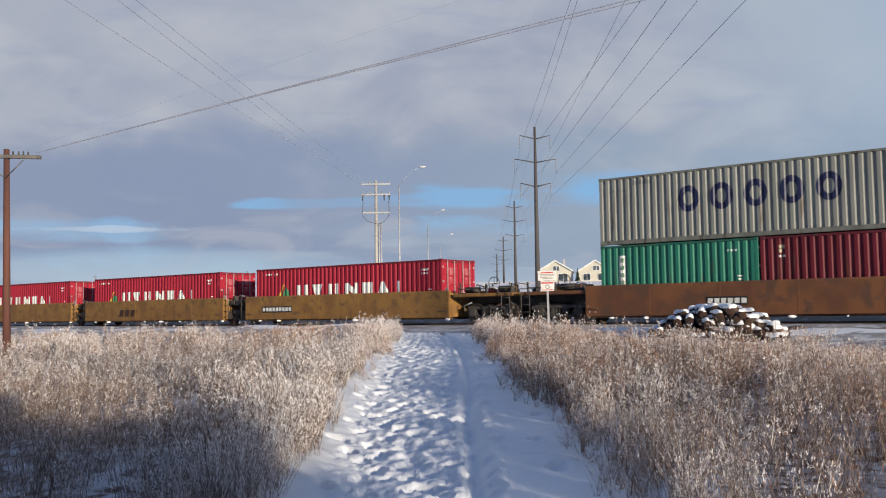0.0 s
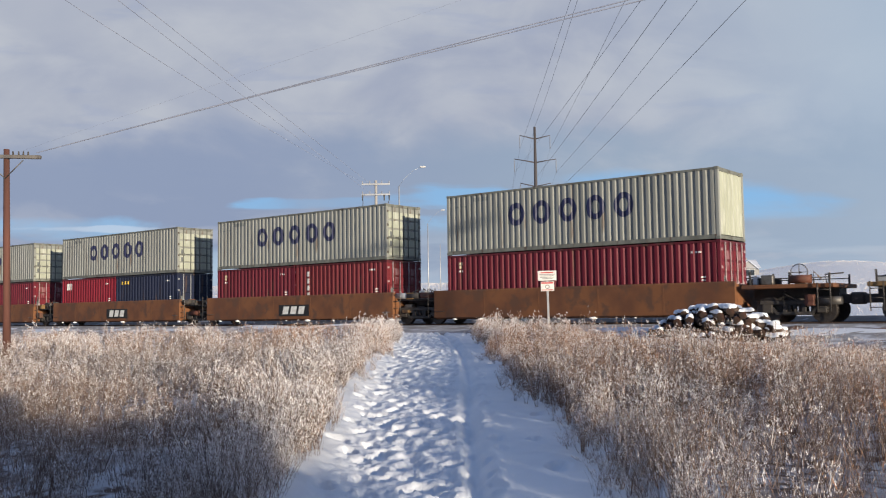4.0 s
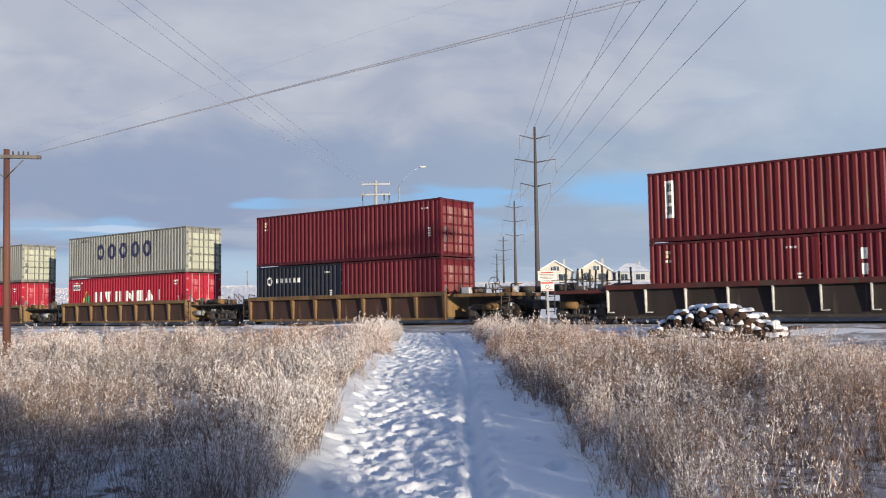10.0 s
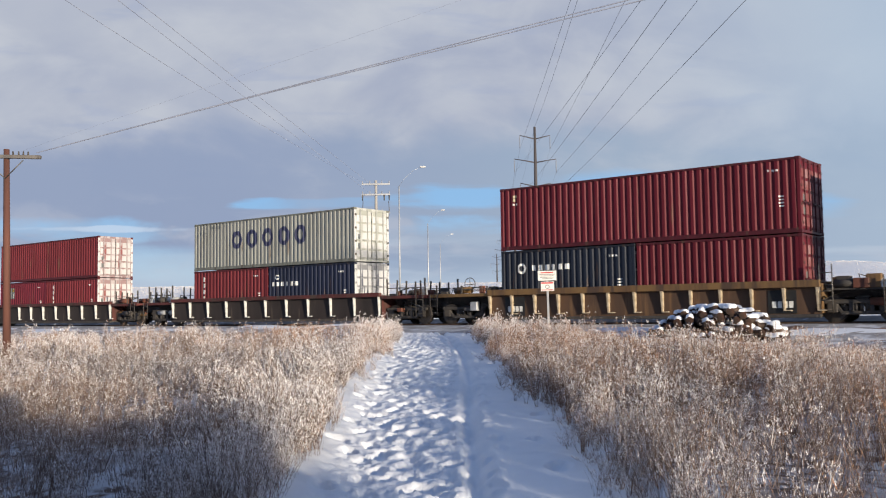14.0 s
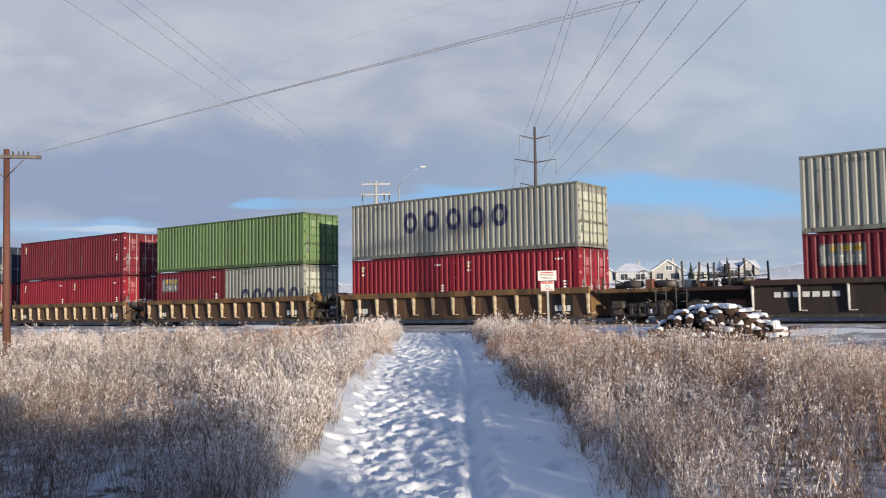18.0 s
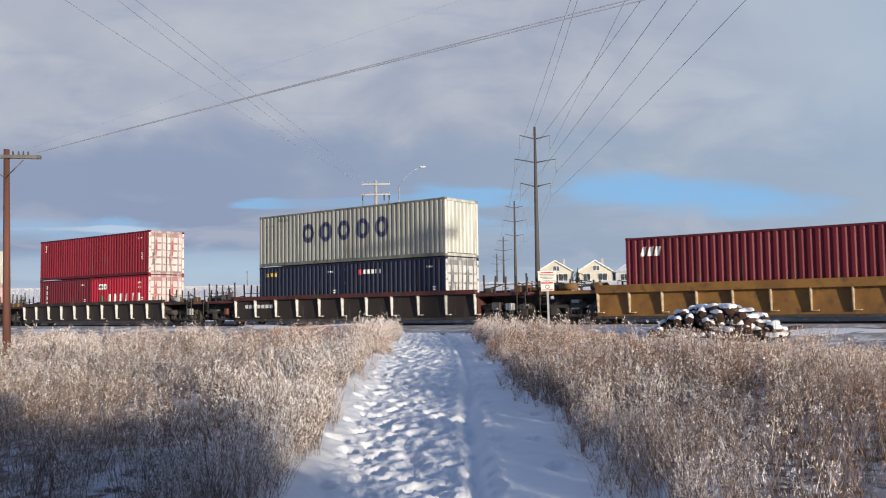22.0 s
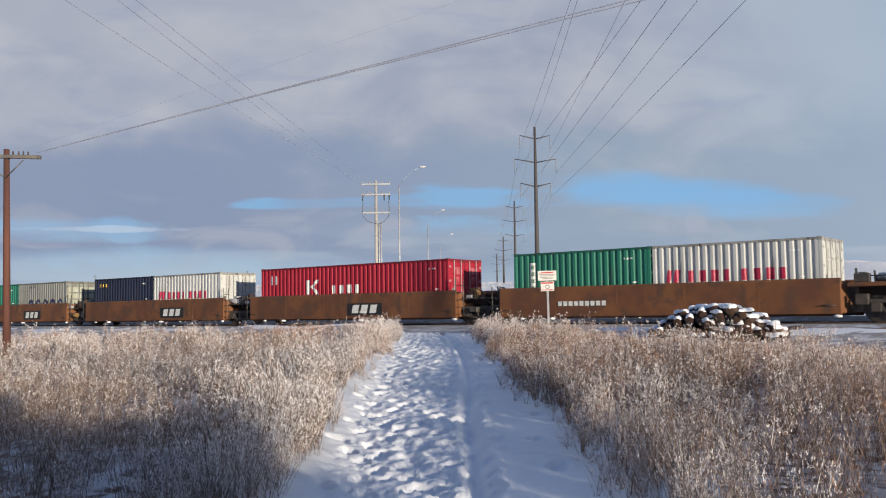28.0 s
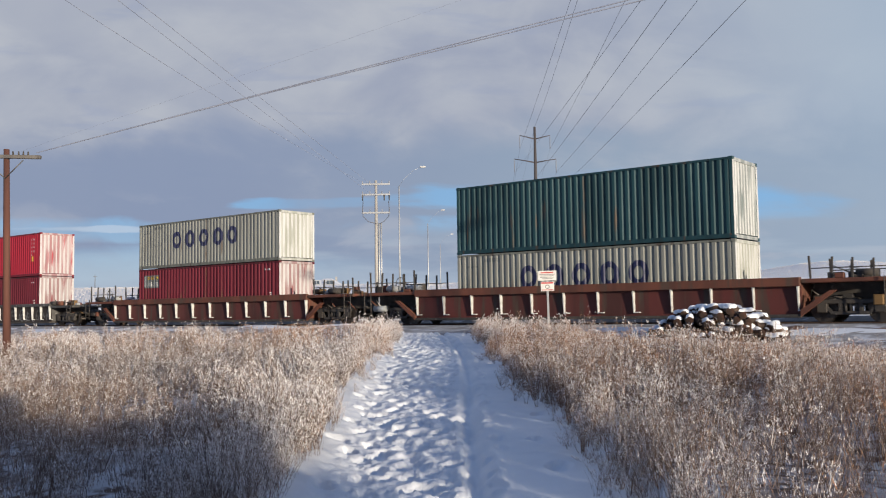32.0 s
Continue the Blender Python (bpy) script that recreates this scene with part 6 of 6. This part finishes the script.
def soil_mound(x, y, rx, ry, h, label):
    """A low bare hump of earth with a ragged edge."""
    bm = bmesh.new()
    n, m = 18, 5
    rows = []
    for j in range(m + 1):
        f = j / m
        rows.append([bm.verts.new((rx * f * math.cos(a) * (1 + 0.12 * math.sin(3 * a)), ry * f * math.sin(a), h * (1 - f * f) - 0.12 * f + 0.03 * math.sin(5 * a + j * 2)))
                     for a in (2 * math.pi * k / n for k in range(n))])
    for p, q in zip(rows, rows[1:]):
        for k in range(n):
            bm.faces.new((p[k], q[k], q[(k + 1) % n], p[(k + 1) % n])).smooth = True
    bmesh.ops.remove_doubles(bm, verts=bm.verts[:], dist=0.001)
    bmesh.ops.recalc_face_normals(bm, faces=bm.faces[:])
    ob = new("soil_mound", mesh_of("soil_mound", bm, surface("bare_soil", (0.20, 0.11, 0.075), (0.13, 0.08, 0.06), rough=0.95, scale=4, fine=25, bump=0.8, dirt=(0.6, 0.6, 0.63), dirt_amount=0.12)))
    ob.matrix_basis = pose(x, y, gz(x, y) - 0.02)
    tagged(ob, label, "soil")


soil_mound(10.4, 27.4, 1.1, 0.8, 0.22, "low mound of bare brown soil beside the logs")
# a shaded snow bank, its shade given by the dark soil colour
soil_mound(12.6, 26.6, 1.6, 0.7, 0.14, "low bank in dark soil colour for its shade")


SPRUCE = surface("spruce_needles", (0.035, 0.06, 0.045), (0.05, 0.075, 0.06), rough=0.9, scale=2, dirt=(0.5, 0.52, 0.55), dirt_amount=0.10)


def spruce(x, y, h, seed):
    r = thing("spruce_tree", "dark green spruce tree lightly dusted with snow", "tree", "spruces on the ridge")
    r.matrix_basis = pose(x, y, gz(x, y))
    rng = np.random.default_rng(seed)
    part("trunk", bar((0, 0, -0.2), (0, 0, h * 0.95), 0.14, 0.02, seg=7), WOOD_GREY, r)
    n = 900
    z = h * (0.08 + 0.92 * rng.random(n) ** 1.5)
    a = rng.random(n) * 2 * np.pi
    rad = (h - z) * 0.24 * rng.uniform(0.35, 1.0, n) + 0.03
    c = np.stack([rad * 0.5 * np.cos(a), rad * 0.5 * np.sin(a), z], 1)
    e = np.stack([rad * np.cos(a), rad * np.sin(a), z - 0.12 * rad - 0.05], 1)
    w = np.stack([-np.sin(a), np.cos(a), rng.normal(0, 0.4, n)], 1) * 0.11
    V = np.stack([c - w, c + w, e + w * 0.5, e - w * 0.5], 1).reshape(-1, 3)
    part("crown", from_arrays("crown", V, np.arange(len(V)).reshape(-1, 4), [SPRUCE]), None, r)


for k, (x, y, h) in enumerate(((59.6, 222, 4.2), (69.0, 224, 5.0), (32.6, 224, 3.2))):
    spruce(x, y, h, k)


# ---- frosted weeds ----
def weed_material(name, a, b, c, rough=0.85):
    m = bpy.data.materials.new(name)
    m.use_nodes = True
    nt = m.node_tree
    bs = nt.nodes["Principled BSDF"]
    bs.inputs["Roughness"].default_value = rough
    bs.inputs["Specular IOR Level"].default_value = 0.2
    geo = nt.nodes.new("ShaderNodeNewGeometry")
    nz = nt.nodes.new("ShaderNodeTexNoise")
    nz.inputs["Scale"].default_value, nz.inputs["Detail"].default_value = 0.28, 2
    nt.links.new(geo.outputs["Position"], nz.inputs["Vector"])
    mr = nt.nodes.new("ShaderNodeMapRange")
    mr.inputs["From Min"].default_value, mr.inputs["From Max"].default_value = 0.38, 0.62
    nt.links.new(nz.outputs[0], mr.inputs["Value"])
    m1 = nt.nodes.new("ShaderNodeMix")
    m1.data_type = "RGBA"
    m1.inputs[6].default_value, m1.inputs[7].default_value = (*a, 1), (*b, 1)
    nt.links.new(mr.outputs[0], m1.inputs[0])
    m2 = nt.nodes.new("ShaderNodeMix")
    m2.data_type = "RGBA"
    m2.inputs[7].default_value = (*c, 1)
    pw = nt.nodes.new("ShaderNodeMath")
    pw.operation = "POWER"
    pw.inputs[1].default_value = 2.2
    nt.links.new(geo.outputs["Random Per Island"], pw.inputs[0])
    nt.links.new(pw.outputs[0], m2.inputs[0])
    nt.links.new(m1.outputs[2], m2.inputs[6])
    nt.links.new(m2.outputs[2], bs.inputs["Base Color"])
    return m


WEED_STEM = weed_material("weed_stem", (0.088, 0.067, 0.062), (0.14, 0.085, 0.062), (0.21, 0.155, 0.12))
WEED_SEED = weed_material("weed_seed_head", (0.25, 0.205, 0.185), (0.30, 0.215, 0.17), (0.44, 0.39, 0.36))
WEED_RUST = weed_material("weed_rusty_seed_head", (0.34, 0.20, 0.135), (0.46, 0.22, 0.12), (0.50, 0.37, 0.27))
WEED_FROST = weed_material("weed_frost", (0.62, 0.58, 0.58), (0.64, 0.56, 0.52), (0.92, 0.91, 0.92))


def plant_template(seed, stems, twigs, width, flecks, size, frost, spread=0.30):
    """One frosted weed, about 1 m tall: dark stems, steep twigs, and leaves, seed heads and rime as flecks."""
    rng = np.random.default_rng(seed)
    V, M = [], []

    def blade(p, q, w, mat):
        d = q - p
        side = np.cross(d, rng.normal(size=3))
        side *= w / (np.linalg.norm(side) + 1e-9)
        V.extend([p - side, p + side, q])
        M.append(mat)

    for s in range(stems):
        a = rng.random() * 2 * np.pi
        lean = rng.uniform(0.02, spread)
        h = rng.uniform(0.6, 1.0)
        own = np.clip(frost + rng.normal(0, 0.22), 0, 1)
        out = np.array([np.cos(a), np.sin(a), 0])
        p = out * rng.uniform(0, 0.05)
        d = out * lean + np.array([0, 0, 1.0])
        pts = [p]
        for k in range(3):
            q = p + d * h / 3 + rng.normal(0, 0.012, 3)
            blade(p, q + (q - p) * 0.15, width * (1.3 - k * 0.32), 0)
            p = q
            pts.append(p)
            d = d + out * 0.04
        for k in range(twigs):
            f = rng.uniform(0.22, 1.0) ** 0.8
            i = min(2, int(f * 3))
            b = pts[i] + (pts[i + 1] - pts[i]) * (f * 3 - i)
            ta = rng.random() * 2 * np.pi
            ln = rng.uniform(0.08, 0.22) * (1.25 - 0.5 * f)
            e = b + np.array([np.cos(ta) * 0.36, np.sin(ta) * 0.36, rng.uniform(0.75, 1.1)]) * ln
            white = rng.random() < own * (0.45 + 0.65 * f)
            blade(b, e, width * (0.95 if white else 0.65), 2 if white and rng.random() < 0.25 else (0 if rng.random() < 0.6 else 1))
            for j in range(flecks + 2 if white else flecks):
                c = b + (e - b) * (rng.uniform(0.7, 1.0) if white else rng.uniform(0.3, 1.0)) + rng.normal(0, 0.008 if white else 0.005, 3)
                dd = (e - b) / ln + rng.normal(0, 0.5 if white else 0.24, 3)
                dd = dd / np.linalg.norm(dd) * size * rng.uniform(0.6, 1.7) * (1.25 if white else 0.85)
                blade(c, c + dd, size * rng.uniform(0.13, 0.22) * (1.6 if white else 0.9), 2 if (white and rng.random() < 0.85) else 1)
    return np.array(V), np.array(M)


def weeds(name, side, seed, label):
    rng = np.random.default_rng(seed)
    rime = (0.03, 0.10, 0.20, 0.32, 0.46, 0.62, 0.82, 1.05)
    close = [plant_template(300 + k, 8, 8, 0.0027, 3, 0.0135, rime[k]) for k in range(8)]
    near = [plant_template(100 + k, 8, 8, 0.0031, 3, 0.020, rime[k]) for k in range(8)]
    far = [plant_template(200 + k, 7, 7, 0.0046, 2, 0.032, rime[k], 0.24) for k in range(8)]
    spots = []
    for y0, y1, dens in ((3.0, 7.5, 12 if side > 0 else 9), (7.5, 12, 30 if side > 0 else 32), (12, 17, 23), (17, 24, 15), (24, 36, 6.5), (36, 52, 3), (52, 75, 1.5)):
        xe = y1 * 0.53 + 2.5
        if y0 < 7:
            xe = 9.0
        n = int((y1 - y0) * xe * dens)
        spots.append(np.stack([rng.uniform(1.0, 1.0 + xe, n) * side, rng.uniform(y0, y1, n)], 1))
    # low tufts on the strip before the track
    n = 600
    sx = rng.uniform(3.0, 24, n) * side
    spots.append(np.stack([sx, (D_NEAR - rng.uniform(3.4, 7.5, n) - AN.x * sx) / AN.y], 1))
    n = 1100
    spots.append(np.stack([rng.uniform(1.0, 2.0, n) * side, 6 + 32 * rng.random(n) ** 1.4], 1))
    # low growth that fringes the path
    n = 900
    fringe = np.stack([rng.uniform(0.92, 1.75, n) * side, 7.5 + 31 * rng.random(n) ** 1.3], 1)
    spots.append(fringe)
    P = np.concatenate(spots)
    low = np.arange(len(P)) >= len(P) - n
    u = P[:, 0]
    P[:, 0] = u + path_mid(P[:, 1])
    p = D_NEAR - (AN.x * P[:, 0] + AN.y * P[:, 1])
    wobble = 0.10 * np.sin(P[:, 1] * 1.1 + side) + 0.07 * np.sin(P[:, 1] * 3.7)
    edge = wobble + (np.interp(P[:, 1], [8, 11, 16, 40], [1.60, 1.46, 1.12, 1.10]) if side > 0 else np.interp(P[:, 1], [8, 9, 11.5, 14, 18, 24, 40], [1.36, 1.40, 1.50, 1.58, 1.64, 1.50, 1.45]))
    keep = (np.abs(u) > edge - 0.26 * low * rng.random(len(P))) & (p > 3.4) & (~low | ((np.abs(u) < edge + 0.1) & ((side > 0) | (P[:, 1] > 14))))
    # thin low tufts towards the track, none in the log pile
    patch = np.sin(P[:, 0] * 0.9 + 2) * np.sin(P[:, 1] * 0.7 + 1) + 0.6 * np.sin(P[:, 0] * 2.3 + P[:, 1] * 1.9)
    thin = ((p < 9) & (np.abs(u) > 9)) | ((p < 5) & (np.abs(u) > 4.5))
    keep &= ~(thin & (patch > 0.75))
    keep &= np.hypot((P[:, 0] - 7.95) / 1.9, (P[:, 1] - 26.6) / 1.1) > 1
    keep &= (patch < 1.35)
    # bare snow round the foot of the old pole and before the rails
    if side < 0:
        keep &= ~((p < 8.0) & (P[:, 0] < -9.5) & (patch > -0.1))
        keep &= p > np.interp(P[:, 0], [-13, -8, -4], [9.0, 7.4, 3.8])
    # nothing far off to the side of the view
    reach = np.abs(P[:, 0]) - 0.50 * P[:, 1]
    keep &= reach < (3.0 if side > 0 else 0.8)
    keep &= (P[:, 1] > (3.5 if side > 0 else 6.0))
    P, p, u, patch, thin, low = P[keep], p[keep], u[keep], patch[keep], thin[keep], low[keep]
    # plants stand in bushes: each has its own height and coat of rime, tall in the middle, splayed at the rim
    nb = 2600
    B = np.stack([rng.uniform(0.8, 26, nb) * side, 5 + 40 * rng.random(nb) ** 1.5], 1)
    near_bush, far_bush = np.zeros(len(P), int), np.zeros(len(P))
    for i0 in range(0, len(P), 800):
        d2 = (P[i0:i0 + 800, None, 0] - B[None, :, 0]) ** 2 + (P[i0:i0 + 800, None, 1] - B[None, :, 1]) ** 2
        near_bush[i0:i0 + 800] = np.argmin(d2, 1)
        far_bush[i0:i0 + 800] = np.sqrt(np.min(d2, 1))
    own, own2 = rng.random(nb)[near_bush], rng.random(nb)[near_bush]
    from_mid = P - B[near_bush]
    gap = np.clip(far_bush / 0.42, 0, 1.2)
    h = np.interp(p, [2.4, 6, 12, 20, 28], [0.30, 0.44, 0.60, 0.72, 0.82]) * (1.0 if side > 0 else 0.95)
    h = h * (1 + (0.28 if side > 0 else 0.12) * np.exp(-((np.abs(u) - 2.0) / 0.7) ** 2) * (p < 13))
    h = np.where(thin, h * 0.5, h)
    if side < 0:
        # low on the snowy strip beside the track
        h = h * np.where(p < 11, np.interp(P[:, 0], [-12, -7, -4], [0.42, 0.62, 1.0]), 1.0)
    if side > 0:
        # short at the edge of the path, short again before the log pile
        h = h * np.where(p > 13, np.interp(u, [1.1, 2.0, 3.6], [0.66, 0.85, 1.0]), 1.0)
        h = h * np.where((P[:, 0] > 3.8) & (p < 18), np.interp(p, [3, 8, 13, 18], [0.5, 0.5, 0.58, 1.0]), 1.0)
        h = h * np.where((np.abs(P[:, 0] - 7.3) < 3.0) & (p < 12), np.interp(p, [6, 8, 12], [0.28, 0.36, 0.9]), 1.0)
    h = h * rng.uniform(0.72, 1.18, len(h)) * (1 + 0.10 * patch) * (0.74 + 0.52 * own2) * (1.10 - 0.34 * gap * gap)
    h = np.minimum(h, np.interp(p, [3.4, 5, 8, 12], [0.22, 0.32, 0.46, 1.2]) * np.where(np.abs(u) < 3.2, 1.8, 1.0))
    h = np.where(low, h * rng.uniform(0.22, 0.6, len(h)), h)
    z = ground_z(P[:, 0], P[:, 1]) + 0.02
    # more rime along the sunny edge of the path and in drifts
    drift = 0.5 * np.sin(P[:, 0] * 1.7 + 3 * np.sin(P[:, 1] * 0.5)) + 0.5 * np.sin(P[:, 1] * 1.3 + 2 * np.sin(P[:, 0] * 0.8))
    level = 0.25 * rng.random(len(P)) + 0.80 * own ** 1.4 + 0.26 * drift + (0.04 if side < 0 else 0.12)
    if side < 0:
        level += np.interp(np.abs(u), [1.3, 2.4, 3.4, 5, 8], [0.85, 0.50, 0.10, 0.0, 0.30]) * np.interp(p, [17, 22], [1.0, 0.5])
        # less rime; nearest the camera it also deepens the shaded corner
        level -= np.interp(p, [6, 9, 13, 17, 23], [0.15, 0.30, 0.28, 0.05, 0.12]) * np.interp(np.abs(u), [1.6, 3.2], [0.3, 1.0])
    else:
        level += np.interp(p, [4, 9, 13], [0.25, 0.15, 0.0]) * (u < 4) + np.interp(u, [3.5, 6], [0.0, 0.36])
        # less rime beside the near path stands in for the weeds' self-shadow
        level -= np.interp(p, [8, 15, 19], [0.0, 0.06, 0.10]) * np.interp(u, [3.0, 6.5], [1.0, 0.0])
    pick = np.clip(level * 8, 0, 7).astype(int)
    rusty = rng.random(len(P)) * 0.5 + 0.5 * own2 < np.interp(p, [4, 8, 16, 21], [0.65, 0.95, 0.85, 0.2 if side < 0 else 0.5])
    # stems at the rim of a bush lean outwards
    tilt = from_mid * np.where(gap > 0.2, 0.55, 0.2)[:, None] + rng.normal(0, 0.05, (len(P), 2))
    verts, mats = [], []
    is_far = P[:, 1] > 21
    is_close = P[:, 1] < 9.5
    for group, sel in ((close, is_close), (near, ~is_far & ~is_close), (far, is_far)):
        for k, (V, M) in enumerate(group):
            idx = np.nonzero(sel & (pick == k))[0]
            if not len(idx):
                continue
            a = rng.random(len(idx)) * 2 * np.pi
            c, s = np.cos(a)[:, None], np.sin(a)[:, None]
            wide = rng.uniform(0.85, 1.25, len(idx))[:, None] * np.maximum(h[idx], 0.5)[:, None]
            Zv = V[None, :, 2] * h[idx][:, None]
            X = (V[None, :, 0] * c - V[None, :, 1] * s) * wide + P[idx, 0][:, None] + Zv * tilt[idx, 0][:, None]
            Yv = (V[None, :, 0] * s + V[None, :, 1] * c) * wide + P[idx, 1][:, None] + Zv * tilt[idx, 1][:, None]
            verts.append(np.stack([X, Yv, Zv + z[idx][:, None]], -1).reshape(-1, 3))
            tint = np.tile(M, (len(idx), 1))
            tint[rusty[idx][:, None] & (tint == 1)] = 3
            mats.append(tint.ravel())
    verts = np.concatenate(verts)
    mats = np.concatenate(mats)
    tris = np.arange(len(verts)).reshape(-1, 3)
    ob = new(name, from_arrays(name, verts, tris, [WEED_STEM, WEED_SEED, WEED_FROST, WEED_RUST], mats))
    tagged(ob, label, "weeds", kind="stuff")


far_grass()
weeds("weeds", -1, 21, "tall brown dry weeds rimed with frost")
weeds("weeds", 1, 22, "tall brown dry weeds rimed with frost")


# ---- behind the camera ----
def shade_pole():
    """The wooden pole beside the path, out of sight, whose shadow lies across the train."""
    k = 58.0
    x, y = -0.79 + 0.559 * k, 40.74 - 0.829 * k
    g = gz(x, y)
    r = thing("utility_pole", "tall brown wooden utility pole with one crossarm", "utility pole")
    r.matrix_basis = pose(x, y, g, 0, 0, 34)
    h = EYE + 11.75 - g
    part("pole", bar((0, 0, -0.3), (0, 0, h), 0.16, 0.13, seg=12), WOOD_POLE, r)
    part("crossarm", boxes((-1.45, 1.15, -0.22, -0.08, h - 0.62, h - 0.42)), WOOD_GREY, r)
    for dx in (-1.6, -0.8, 0.5, 1.0):
        part("insulator", bar((dx, -0.15, h - 0.42), (dx, -0.15, h - 0.15), 0.08, 0.05, seg=7), INSUL, r)
    for sg in (-1, 1):
        part("brace", bar((sg * 0.7, -0.1, h - 0.6), (0, -0.1, h - 1.25), 0.04, seg=6), STEEL, r)


shade_pole()


def thicket():
    """Dense willow shrubs beside the place of the camera, never in view; added to shade the near weeds."""
    twig = surface("willow_bark", (0.10, 0.07, 0.05), (0.07, 0.05, 0.04), rough=0.9, scale=6)
    rng = np.random.default_rng(5)
    for k in range(8):
        x, y = 0.3 + k * 0.84, -3.0 + 0.3 * math.sin(k * 2.1)
        r = thing("shrub", "unseen bare willow shrub added to shade the weeds", "shrub", "willow shrubs")
        r.matrix_basis = pose(x, y, gz(x, y))
        top = (2.75, 2.45, 2.75, 2.4, 3.0, 2.5, 2.65, 2.05)[k]
        bm = bmesh.new()
        for j in range(10):
            a = j * 0.63
            tube(bm, [(0, 0, -0.1), (0.25 * math.cos(a), 0.25 * math.sin(a), top * 0.5), (0.55 * math.cos(a), 0.5 * math.sin(a), top * 0.95)], 0.04, 0.012, seg=5)
        part("stems", bm, twig, r)
        n = 1700
        c = np.stack([rng.normal(0, 0.30, n), rng.normal(0, 0.28, n), rng.uniform(0.05, 1, n) ** 0.9 * top], 1)
        d = np.stack([rng.normal(0, 0.5, n), rng.normal(0, 0.5, n), rng.uniform(0.3, 1.0, n)], 1) * 0.32
        d[:, 2] = np.minimum(d[:, 2], top + 0.15 - c[:, 2])
        w = np.cross(d, rng.normal(size=(n, 3)))
        w = w / np.linalg.norm(w, axis=1)[:, None] * 0.014
        V = np.stack([c - w, c + w, c + d + w * 0.5, c + d - w * 0.5], 1).reshape(-1, 3)
        part("twigs", from_arrays("twigs", V, np.arange(len(V)).reshape(-1, 4), [twig]), None, r)


thicket()
motions()
